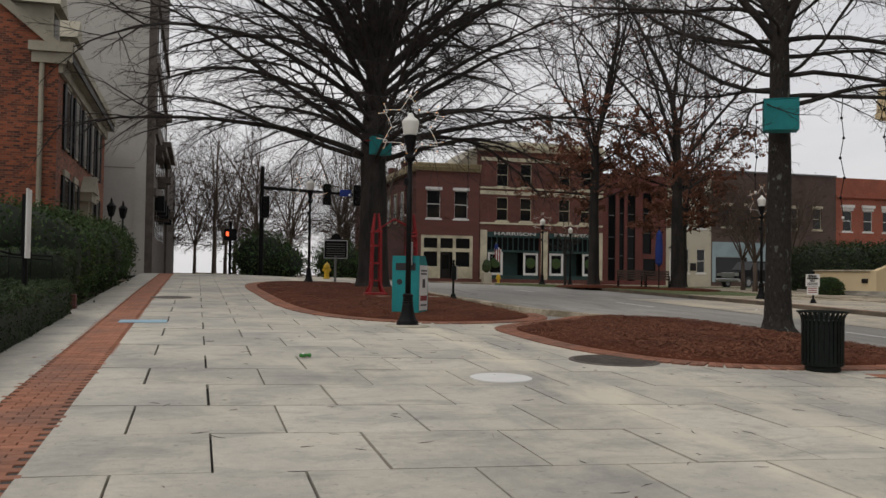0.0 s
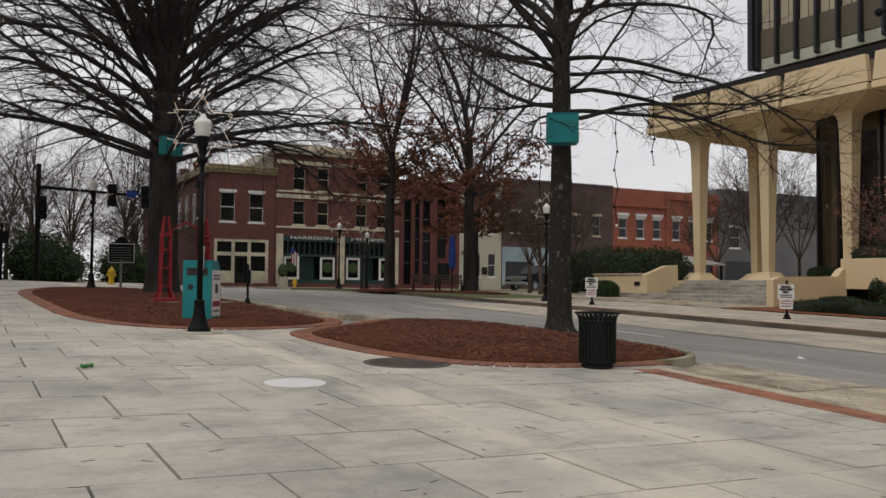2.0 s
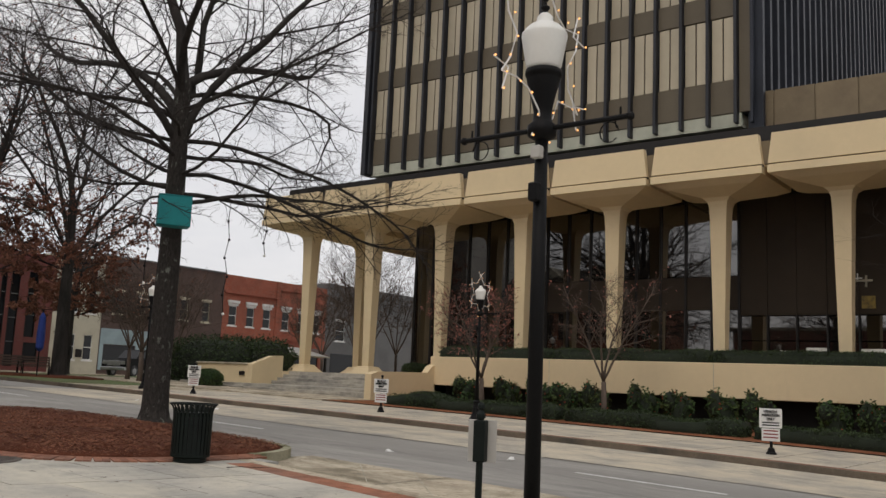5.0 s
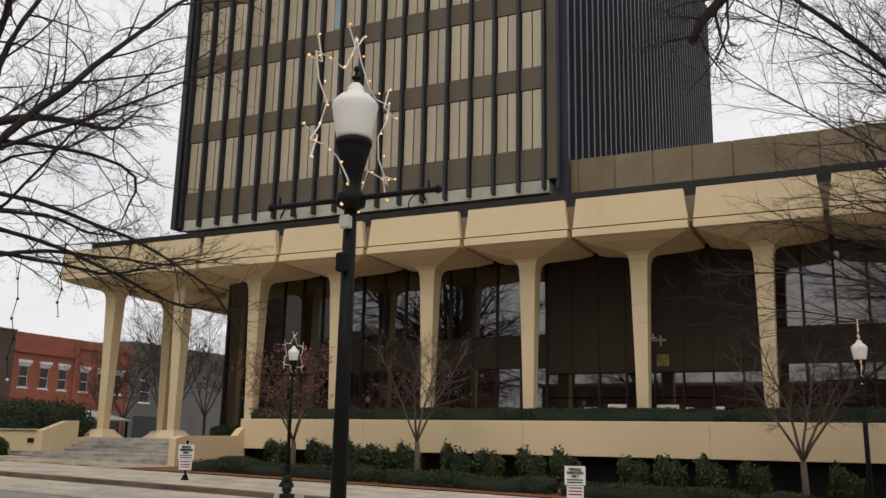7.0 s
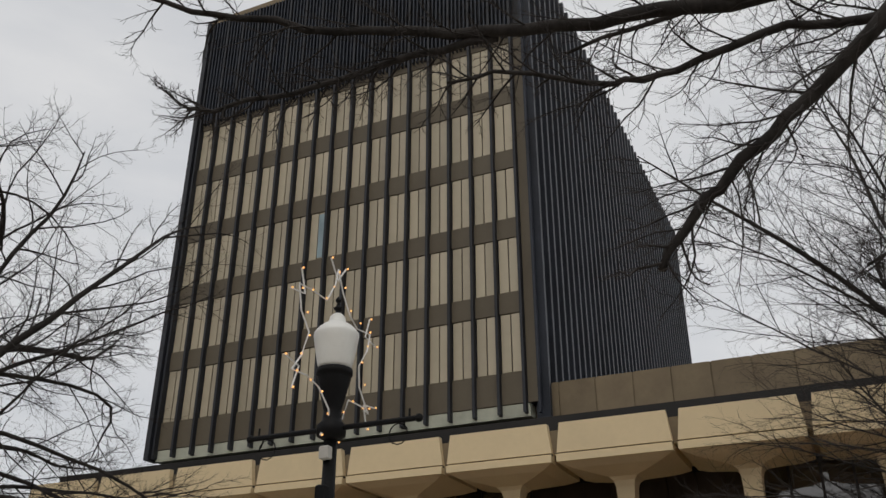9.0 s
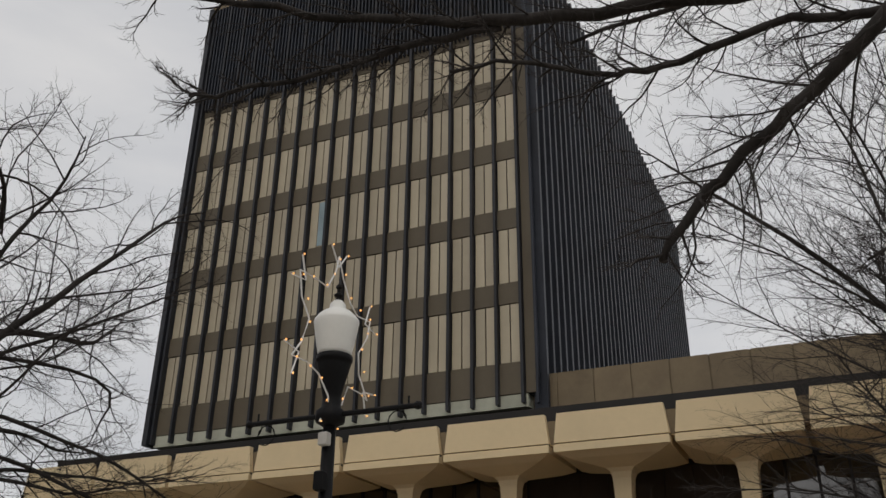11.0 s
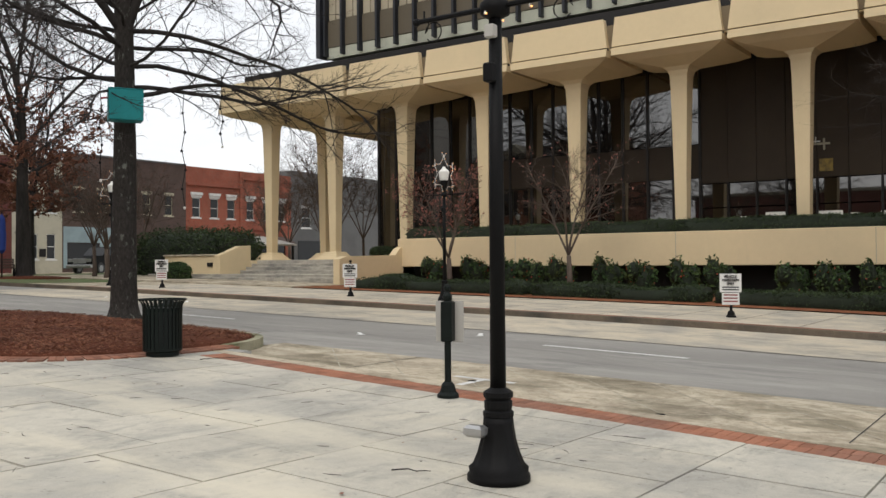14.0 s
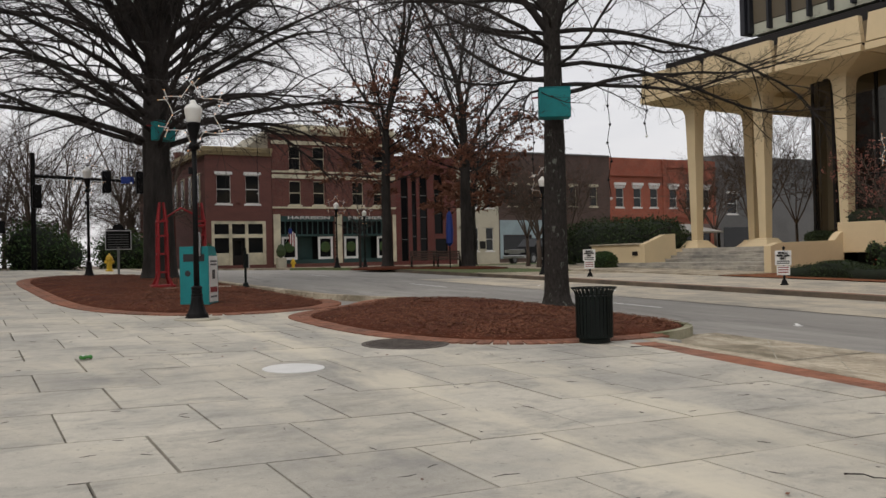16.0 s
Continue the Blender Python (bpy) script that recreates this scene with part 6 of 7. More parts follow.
PARK_UP = dict(PARK, radius=(0, 0.12, 0.040, 0.013, 0.006), ratio=(0, 0, 0.46, 0.42, 0.48), count=(0, 0, 16, 8, 5), flat=0.9, bow=(0, 0, -0.02, 0, 0))
oak("oak_tree", "bare park oak with withered brown leaves", 19.85, 42.7, 17.0, 0.30, 21, PARK, leaves=21000, leaf_size=0.085, fork=0.42, leaders=5, tilt=(8, 26), low=18, low_from=0.24, low_length=4.4, rise=(8, 40), leader_spec=PARK_UP, leaf_top=0.56)
oak("oak_tree", "slim bare park oak with leaning trunk", 23.6, 40.8, 18.0, 0.36, 27, PARK, lean=(-0.012, 0), leaves=20000, flare=1.8, leaf_size=0.085, fork=0.34, leaders=6, tilt=(12, 36), low=8, low_from=0.27, low_length=4.5, rise=(5, 30), leader_spec=PARK_UP, leaf_top=0.50)
oak("oak_tree", "bare park tree beyond the lawn", 30.5, 52.0, 13.0, 0.22, 33, PARK, leaves=12000, leaf_size=0.12, fork=0.38, leaders=5, tilt=(10, 36), low=10, low_length=4.0)
oak("oak_tree", "bare park tree by the pavement", 26.5, 62.0, 8.0, 0.10, 35, dict(PARK, count=(0, 0, 7, 5, 3)), fork=0.4, leaders=4, low=8, low_length=2.0)
SPRAY = dict(OAK, segments=(9, 10, 6, 3, 1), count=(0, 0, 20, 9, 6), radius=(0, 0.055, 0.018, 0.008, 0.0042), lift=(0, 0.03, 0.01, 0.0, 0), bow=(0, -0.06, -0.03, 0, 0), ratio=(0, 0, 0.44, 0.42, 0.5), angle=(0, 60, 42, 40, 40))
oak("oak_tree", "tall bare oak in the courthouse mulch", 24.2, -3.6, 19.0, 0.26, 37, SPRAY, fork=0.50, leaders=7, tilt=(14, 48), low=34, low_from=0.20, low_length=9.0, rise=(10, 50))

# the tree whose limbs reach over the walker
rng = np.random.default_rng(5)
over = thing("oak_tree", "tall bare oak with long limbs over the street", "tree", (0, 0, 0))
stem_path = [(8.6, -4.6, -0.3), (8.6, -4.55, 0.3), (8.6, -4.5, 2.0), (8.65, -4.4, 5.0), (8.8, -4.2, 8.0), (8.9, -4.0, 12.0), (9.0, -4.0, 15.0)]
part("trunk", Mesh().tube(stem_path, [0.42, 0.33, 0.28, 0.25, 0.22, 0.14, 0.05], 14), BARK, over, smooth=True)
big, fine = Mesh(), Mesh()
REACH = dict(OAK, count=(0, 0, 34, 9, 6), radius=(0, 0.1, 0.015, 0.0065, 0.0034), ratio=(0, 0, 0.26, 0.42, 0.45), wander=(0, 0.1, 0.15, 0.2, 0.22))
REACH["from"] = (0, 0, 0.12, 0.1, 0.1)
for pts, r0, r1 in (
        (((8.8, -4.2, 9.3), (8.6, -1.4, 8.05), (8.66, -0.46, 7.3), (8.66, 0.18, 6.77), (8.62, 0.76, 6.28), (8.55, 1.28, 5.54)), 0.10, 0.045),
        (((8.9, -4.0, 8.6), (9.56, -1.52, 9.21), (9.66, 0.17, 9.56), (9.44, 1.93, 9.67), (8.85, 3.72, 9.64), (8.32, 4.73, 9.66), (7.33, 6.1, 9.55), (6.6, 7.0, 9.7)), 0.14, 0.03),
        (((8.85, -4.1, 8.2), (9.08, -1.34, 8.3), (9.16, -0.34, 8.6), (9.1, 0.91, 8.32), (8.97, 1.7, 8.27), (8.65, 2.87, 8.61), (8.4, 3.6, 8.5)), 0.07, 0.02),
        (((9.12, 3.2, 9.66), (8.66, 4.55, 9.33), (8.16, 5.36, 8.85), (7.48, 6.24, 8.32), (7.2, 6.6, 8.2)), 0.06, 0.02),
        (((8.9, -4.0, 11.0), (10.5, -2.0, 11.5), (11.5, 0.5, 11.2), (12, 3.0, 11.4)), 0.10, 0.03),
        (((8.6, -4.5, 7.0), (11.5, -3.2, 8.0), (14.0, -2.0, 8.2), (16.5, -1.0, 8.6)), 0.12, 0.03),
        (((8.6, -4.5, 6.2), (12.0, -3.6, 6.2), (15.0, -2.2, 6.6), (17.5, -0.9, 6.3)), 0.10, 0.02)):
    pv = [Vector(p) for p in pts]
    path, radii = [], []
    for i in range(len(pv) - 1):
        for k in range(4):
            t = k / 4
            path.append(pv[i].lerp(pv[i + 1], t) + Vector((rng.normal(), rng.normal(), rng.normal())) * 0.025)
    path.append(pv[-1])
    radii = [r0 + (r1 - r0) * i / (len(path) - 1) for i in range(len(path))]
    big.tube(path, radii, 8)
    total = sum((a - b).length for a, b in zip(pv, pv[1:]))
    limbs(big, rng, path, radii, 2, min(total, 7.0), REACH, fine)
part("branchwork", big, BARK, over, smooth=True)
tagged(part("crown", fine, TWIG, over), kind="stuff")

# crape myrtles before the courthouse: several pale stems from one foot
def myrtle(x, y, h, seed, leaves, mat, label, stems=4, far=False):
    rng = np.random.default_rng(seed)
    tr = thing("small_tree", label, "tree", (x, y, ground_z(x, y) + 0.03), group="small trees before the courthouse")
    body, fine = Mesh(), Mesh()
    foot = [(0, 0, -0.1), (0.02, 0, 0.4), (0.0, 0.03, h * 0.26)]
    part("trunk", Mesh().tube(foot, [0.15, 0.10, 0.085], 10), BARK_PALE, tr, smooth=True)
    spec = dict(OAK, count=(0, 16, 9, 7, 4), ratio=(0, 0.42, 0.5, 0.45, 0.5), angle=(0, 46, 42, 40, 40), radius=(0, 0.016, 0.0085, 0.0048, 0.0034), lift=(0, 0.01, 0.01, 0.0, 0), bow=(0, -0.02, 0, 0, 0), flat=0.9, segments=(6, 6, 4, 3, 1))
    if far:
        spec.update(count=(0, 13, 9, 7), segments=(6, 4, 3, 2), radius=(0, 0.022, 0.012, 0.008))
    spec["from"] = (0, 0.25, 0.15, 0.15, 0.1)
    for k in range(stems):
        a = 2 * math.pi * (k + rng.uniform(-0.2, 0.2)) / stems
        p = Vector(foot[-1]); d = Vector((math.cos(a) * 0.55, math.sin(a) * 0.55, 1)).normalized()
        path, radii = [p - d * 0.1], [0.046]
        for i in range(7):
            d = (d + Vector((rng.normal() * 0.07, rng.normal() * 0.07, 0.03))).normalized()
            p = p + d * (h * 0.72 / 7)
            path.append(p.copy()); radii.append(0.046 - 0.038 * (i + 1) / 7)
        body.tube(path, radii, 7)
        limbs(body, rng, path, radii, 1, h * 0.75, spec, fine)
    part("branchwork", body, BARK_PALE, tr, smooth=True)
    tagged(part("crown", fine, TWIG_FAR, tr), kind="stuff")
    lf = Mesh()
    for _ in range(leaves):
        leaf(lf, rng, Vector(fine.v[int(rng.integers(len(fine.v)))]), 0.05)
    if leaves:
        tagged(part("dry_leaves", lf, mat, tr, "sparse rusty leaves"), kind="stuff")
    return tr


myrtle(28.3, 14.3, 5.2, 41, 250, PINK_LEAF, "small bare tree with pale multiple stems")
myrtle(28.3, 19.4, 4.6, 42, 1400, PINK_LEAF, "small tree with pale stems and rusty seed heads")
myrtle(28.3, 1.95, 5.2, 43, 0, PINK_LEAF, "small bare grey tree before the planter wall", 5)
for x, y, h, s in ((26.5, 38.5, 5.5, 51), (27.5, 41.0, 6.0, 52), (38.5, 39.5, 6.0, 53), (43.5, 43, 7.0, 54), (34.0, 46.0, 6.5, 55), (30.0, 43.5, 6.2, 56), (42.5, 37.9, 9.0, 57), (45.5, 38.2, 8.5, 58), (44.5, 41.0, 9.5, 59)):
    myrtle(x, y, h, s, 300, DEAD_LEAF, "bare many-stemmed brown tree behind the lawn", 6, True)

# far woods: a few bare trees, copied
FAR = dict(OAK, segments=(6, 6, 4, 2), count=(0, 0, 14, 13), radius=(0, 0.06, 0.026, 0.012), ratio=(0, 0, 0.46, 0.44), flat=0.9)
far_a = oak("woodland_tree", "tall bare tree in the far woods", -14, 88, 15, 0.25, 61, FAR, bark=BARK_PALE, group="far woods", fork=0.36, leaders=6, tilt=(10, 34), low=10, low_length=4.5)
far_b = oak("woodland_tree", "bare branching tree in the far woods", -3, 95, 13, 0.22, 62, FAR, bark=BARK_PALE, group="far woods", fork=0.30, leaders=7, tilt=(14, 42), low=6, low_length=4.0)
rr = random.Random(4)
for k in range(30):
    x, y = -26 + 46 * ((k * 0.618) % 1.0), 72 + 44 * rr.random()
    src = (far_a, far_b)[k % 2]
    s = rr.uniform(0.75, 1.15)
    o = copy_thing(src, pose(x, y, ground_z(x, y) - 0.3, 0, 0, rr.uniform(0, 360)) @ Matrix.Scale(s, 4))
    o.scale = (s, s, s)
for k in range(12):
    x, y = 30 + 70 * ((k * 0.618) % 1.0), 96 + 14 * rr.random()
    copy_thing((far_a, far_b)[k % 2], pose(x, y, ground_z(x, y) - 0.3, 0, 0, rr.uniform(0, 360)))


def foliage(name, label, cat, shapes, mat, n, size, core_mat, seed, group="", berries=0, clip=0.06):
    """A leafy mass: dark cores (x, y, z, rx, ry, rz, squareness) covered with single leaves."""
    rng = np.random.default_rng(seed)
    th = thing(name, label, cat, group=group)
    core, lf, br = Mesh(), Mesh(), Mesh()
    total = sum(s[3] * s[4] + s[3] * s[5] + s[4] * s[5] for s in shapes)
    for x, y, z, rx, ry, rz, sq in shapes:
        def surf(u, v, k):
            e = 1 - 0.75 * sq
            f = lambda t: math.copysign(abs(t) ** e, t)
            return Vector((x + k * rx * f(math.cos(v)) * f(math.cos(u)), y + k * ry * f(math.cos(v)) * f(math.sin(u)), z + k * rz * f(math.sin(v))))
        core.rings([[surf(u, v, 0.93) for u in span(0, 2 * math.pi, 0.4)[:-1]] for v in span(-1.5, 1.5, 0.38)])
        share = int(n * (rx * ry + rx * rz + ry * rz) / total)
        for _ in range(share):
            u, v = rng.uniform(0, 2 * math.pi), math.asin(rng.uniform(-0.9, 1))
            c = surf(u, v, 1 + rng.normal() * clip)
            # even cover on flat faces
            c += Vector((rng.uniform(-1, 1) * rx, rng.uniform(-1, 1) * ry, 0)) * (0.25 * sq)
            leaf(lf, rng, c, size)
            if berries and rng.uniform() < berries:
                ball(br, 0.03, tuple(c), 5, 3)
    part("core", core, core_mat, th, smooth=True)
    tagged(part("leaves", lf, mat, th), kind="stuff")
    if berries:
        tagged(part("berries", br, BERRY, th, "bunches of red berries"), kind="stuff")
    return th


# darkened leaf colour for the cores: the shade inside the foliage is painted in
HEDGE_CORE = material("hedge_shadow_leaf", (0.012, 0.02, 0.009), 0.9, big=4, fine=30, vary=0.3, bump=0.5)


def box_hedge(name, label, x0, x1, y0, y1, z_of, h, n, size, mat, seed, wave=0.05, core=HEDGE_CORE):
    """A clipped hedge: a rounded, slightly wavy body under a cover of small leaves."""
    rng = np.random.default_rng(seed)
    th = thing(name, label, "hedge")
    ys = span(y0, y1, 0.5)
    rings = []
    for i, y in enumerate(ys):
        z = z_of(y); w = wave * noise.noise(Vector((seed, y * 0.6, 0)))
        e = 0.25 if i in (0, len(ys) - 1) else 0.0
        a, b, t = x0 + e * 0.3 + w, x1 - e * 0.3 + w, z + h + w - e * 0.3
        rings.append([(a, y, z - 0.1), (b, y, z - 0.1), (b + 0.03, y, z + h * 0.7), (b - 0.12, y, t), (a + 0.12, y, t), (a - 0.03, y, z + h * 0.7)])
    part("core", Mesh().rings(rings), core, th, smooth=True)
    lf = Mesh()
    per = 2 * h + (x1 - x0)
    for _ in range(n):
        f = rng.uniform(0, len(rings) - 1.001)
        i = int(f)
        s = rng.uniform(0, per)
        def on(r):
            if s < h: return Vector((x0 - 0.01, r[0][1], r[0][2] + 0.1 + s))
            if s < h + (x1 - x0): return Vector((x0 + (s - h), r[0][1], r[3][2]))
            return Vector((x1 + 0.01, r[0][1], r[0][2] + 0.1 + (s - h - (x1 - x0))))
        c = on(rings[i]).lerp(on(rings[i + 1]), f - i)
        if i == 0 and rng.uniform() < 0.4:
            c = Vector((rng.uniform(x0, x1), y0 - 0.01, rings[0][0][2] + rng.uniform(0.1, h)))
        leaf(lf, rng, c + Vector((rng.normal(), rng.normal(), rng.normal())) * 0.025, size)
    tagged(part("leaves", lf, mat, th), kind="stuff")
    return th


gz_at = lambda x: (lambda y: ground_z(x, y))
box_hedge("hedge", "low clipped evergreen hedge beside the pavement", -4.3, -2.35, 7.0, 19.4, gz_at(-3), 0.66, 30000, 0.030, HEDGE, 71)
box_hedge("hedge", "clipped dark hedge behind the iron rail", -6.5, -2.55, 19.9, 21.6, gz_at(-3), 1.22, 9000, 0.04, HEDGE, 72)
rs2 = random.Random(8)
for k in range(7):
    y = 23.0 + 2.5 * k
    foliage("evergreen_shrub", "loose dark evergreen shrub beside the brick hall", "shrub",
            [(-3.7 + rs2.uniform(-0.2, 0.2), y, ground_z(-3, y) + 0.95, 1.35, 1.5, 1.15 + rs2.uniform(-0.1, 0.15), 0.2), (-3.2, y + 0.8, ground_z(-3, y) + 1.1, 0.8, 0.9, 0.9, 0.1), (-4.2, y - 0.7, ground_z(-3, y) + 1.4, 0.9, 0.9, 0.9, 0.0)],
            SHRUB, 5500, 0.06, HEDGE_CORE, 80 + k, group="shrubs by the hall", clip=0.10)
for k, (y0, y1) in enumerate(((-14, -6), (-5.6, 3.0), (3.2, 8.6), (9.0, 14.8), (15.2, 22.6))):
    box_hedge("hedge", "low rounded box hedge along the courthouse mulch", 26.45, 27.45, y0, y1, gz_at(26), 0.44, 1200 * int(y1 - y0), 0.04, HEDGE, 90 + k, wave=0.22)
for k, (y0, y1) in enumerate(((-14, -3), (-2.9, 4.6), (4.7, 12.2), (12.3, 19.0), (19.1, 24.9))):
    box_hedge("hedge", "clipped hedge on top of the cream planter wall", 32.78, 33.7, y0, y1, lambda y: 2.5, 0.62, 900 * int(y1 - y0), 0.045, HEDGE, 100 + k, wave=0.10)
for k, y in enumerate((21.7, 19.7, 18.2, 17.1, 15.8, 13.9, 12.6, 11.0, 9.75, 7.4, 6.2, 4.9, 3.6, 1.0, -0.9, -2.6)):
    z = ground_z(30.5, y)
    foliage("nandina_shrub", "leafy green shrub with red berries under the planter wall", "shrub",
            [(30.6, y, z + 0.5, 0.42, 0.40, 0.55, 0.0), (30.3, y + 0.18, z + 0.85, 0.27, 0.26, 0.36 + 0.15 * ((k * 7) % 3) / 2, 0.0), (30.7, y - 0.2, z + 0.7, 0.28, 0.27, 0.36, 0.0)], SHRUB, 750, 0.085, HEDGE_CORE, 120 + k,
            group="shrubs under the wall", berries=0.03, clip=0.16)
foliage("evergreen_shrub", "broad dark evergreen mass by the raised planter", "shrub", [(31.9, 39.5, 1.9, 1.6, 3.2, 1.5, 0.3), (33.3, 37.4, 2.0, 1.5, 1.8, 1.4, 0.2)], HEDGE, 12000, 0.09, HEDGE_CORE, 150, clip=0.10)
foliage("evergreen_shrub", "small round evergreen by the pavement", "shrub", [(28.2, 35.4, 1.15, 0.6, 0.7, 0.5, 0.2)], SHRUB, 2500, 0.06, HEDGE_CORE, 151)
foliage("evergreen_shrub", "round clipped evergreen on the terrace", "shrub", [(36.0, 28.9, 2.12, 0.6, 0.6, 0.30, 0.2)], HEDGE, 2000, 0.05, HEDGE_CORE, 152)
for k, (x, y, h) in enumerate(((4.6, 66, 3.4), (11.5, 74, 3.0))):
    foliage("evergreen_tree", "dark evergreen beyond the crossing", "tree", [(x, y, 1.2 + h * 0.42, 2.0, 1.6, h * 0.5, 0.0), (x + 1.4, y, 1.2 + h * 0.3, 1.7, 1.4, h * 0.35, 0.0)], SHRUB, 5000, 0.13, HEDGE_CORE, 160 + k, group="dark evergreens", clip=0.16)

for x, y, r in ((19.85, 42.7, 1.9), (23.6, 40.8, 2.1), (21.6, 41.6, 1.5)):
    single("straw_ring", Mesh().rings([[(x + r * f * math.cos(a) * (1 + 0.12 * math.sin(3 * a + x)), y + r * f * math.sin(a), ground_z(x, y) + 0.02 + h) for a in span(0, 2 * math.pi, 0.3)[:-1]] for f, h in ((1.0, -0.05), (0.97, 0.03), (0.6, 0.10), (0.1, 0.13))]),
           MULCH, "low ring of brown pine straw under a park oak", "mulch", kind="structure", smooth=True)

# teal boxes strapped to the trunks, and hanging strings of bulbs
def tree_box(x, y, z, turn, s):
    b = thing("tree_box", "teal wooden box fixed to a tree trunk", "box", pose(x, y, z, 0, 0, turn), group="teal boxes")
    part("shell", Mesh().box(-s, s, -s * 0.6, s * 0.6, -s * 0.95, s * 0.95, 0.015), TEAL, b)
    part("lid", Mesh().box(-s * 1.03, s * 1.03, -s * 0.63, s * 0.63, s * 0.95, s * 1.0, 0.005), TEAL, b)
    part("strap", Mesh().tube([(-s, s * 0.3, s * 0.5), (-s * 1.3, s * 0.9, s * 0.55)], 0.02, 5), RED, b)


tree_box(6.1, 30.4, 5.95, 25, 0.33)
tree_box(10.62, 14.62, 4.60, -30, 0.31)
for k, (x, y, z0, z1) in enumerate(((9.47, 15.36, 6.2, 3.6), (10.25, 14.86, 5.2, 3.2), (11.46, 13.97, 4.9, 2.7), (12.0, 13.5, 5.4, 3.9), (9.7, 15.2, 5.6, 4.0), (5.0, 29.9, 6.4, 4.2), (7.0, 30.2, 6.2, 3.6), (9.0, 29.5, 6.0, 3.9))):
    sl = thing("string_light", "dark hanging cord of small bulbs in a tree", "string light", group="hanging light strings")
    path = [(x + 0.03 * math.sin(3 * t + k), y + 0.02 * math.cos(4 * t), z) for t, z in enumerate(z0 + (z1 - z0) * i / 6 for i in range(7))]
    part("cord", Mesh().tube(path, 0.010, 4), BLACK, sl)
    for p in path[1:]:
        part("bulb", ball(Mesh(), 0.03, (p[0], p[1], p[2] - 0.03), 6, 4), GLOBE if p is path[-1] else BLACK, sl)

# ---- planting beds with brick edging ----
def smooth_ring(pts, k=4):
    """A closed Catmull-Rom curve through pts."""
    n, out = len(pts), []
    for i in range(n):
        p0, p1, p2, p3 = (Vector((*pts[(i + j - 1) % n], 0)) for j in range(4))
        for s in range(k):
            t = s / k
            out.append(0.5 * ((2 * p1) + (p2 - p0) * t + (2 * p0 - 5 * p1 + 4 * p2 - p3) * t * t + (3 * p1 - p0 - 3 * p2 + p3) * t ** 3))
    return [(p.x, p.y) for p in out]


def inset(ring, d):
    """The ring moved inward by d (anticlockwise rings)."""
    n, out = len(ring), []
    for i in range(n):
        a, b = Vector(ring[i - 1]), Vector(ring[(i + 1) % n])
        t = (b - a).normalized()
        out.append((ring[i][0] - t.y * d, ring[i][1] + t.x * d))
    return out


def mulch_bed(outline, label, height):
    ring = smooth_ring(outline)
    cx, cy = sum(p[0] for p in ring) / len(ring), sum(p[1] for p in ring) / len(ring)
    m = Mesh()
    rings = []
    for f, h in ((1.0, -0.03), (0.985, 0.035), (0.93, 0.07), (0.8, 0.75), (0.6, 0.9), (0.4, 1.0), (0.2, 1.0), (0.03, 1.0)):
        row = []
        for x, y in ring:
            px, py = cx + (x - cx) * f, cy + (y - cy) * f
            hh = h if f > 0.9 else 0.07 + (height - 0.07) * h
            row.append((px, py, ground_z(px, py) + hh + (0.03 * noise.noise(Vector((px * 2.2, py * 2.2, 1))) if f < 0.95 else 0)))
        rings.append(row)
    m.rings(rings)
    bed = single("mulch_bed", m, MULCH, label, "planting bed", kind="structure", smooth=True)
    # loose needles and bits over the straw
    rng = np.random.default_rng(int(cx * 10))
    lf = Mesh()
    for _ in range(15000):
        i = int(rng.integers(len(ring)))
        f = math.sqrt(rng.uniform(0.0, 0.97))
        px, py = cx + (ring[i][0] - cx) * f + rng.normal() * 0.08, cy + (ring[i][1] - cy) * f + rng.normal() * 0.08
        h = lerp(f, (0.03, 0.4, 0.6, 0.8, 0.93, 0.985), (height, height, 0.07 + (height - 0.07) * 0.9, 0.07 + (height - 0.07) * 0.75, 0.07, 0.035))
        c = Vector((px, py, ground_z(px, py) + h + 0.012))
        a = rng.uniform(0, 6.28); L = rng.uniform(0.015, 0.042)
        d = Vector((math.cos(a), math.sin(a), rng.normal() * 0.2)) * L
        w = Vector((-math.sin(a), math.cos(a), 0)) * 0.004
        lf.add([c - d - w, c + d - w, c + d + w, c - d + w + Vector((0, 0, 0.006))], [(0, 1, 2, 3)])
    tagged(part("straw", lf, STRAW, bed), kind="stuff")
    return bed, ring


STRAW = material("loose_straw", (0.20, 0.085, 0.045), 0.95, vary=0.3, bump=0.0, tint=(0.11, 0.045, 0.025), per_island=0.35)
bed2, ring2 = mulch_bed([(5.85, 16.0), (5.75, 14.5), (5.85, 13.0), (6.2, 11.8), (6.7, 11.05), (7.4, 10.62), (8.3, 10.45), (9.3, 10.45), (10.2, 10.75), (10.7, 11.3), (10.85, 12.5), (10.98, 14.5),
                         (11.0, 16.5), (10.6, 18.4), (9.5, 19.1), (8.7, 18.9), (7.8, 17.9), (6.8, 17.1)], "mounded pine straw bed round a street oak", 0.11)
bed1, ring1 = mulch_bed([(2.1, 32.5), (2.15, 26), (2.4, 21.2), (3.0, 18.9), (3.95, 17.75), (4.9, 17.4), (6.1, 17.7), (6.9, 18.3), (7.4, 19.4), (7.4, 22.5), (7.3, 26), (7.15, 30), (6.9, 34), (5.4, 36.8), (3.2, 36)],
                        "long pine straw bed round a large oak", 0.12)
kerb = Mesh()
outer = [p for p in ring2]
band = inset(outer, -0.13)
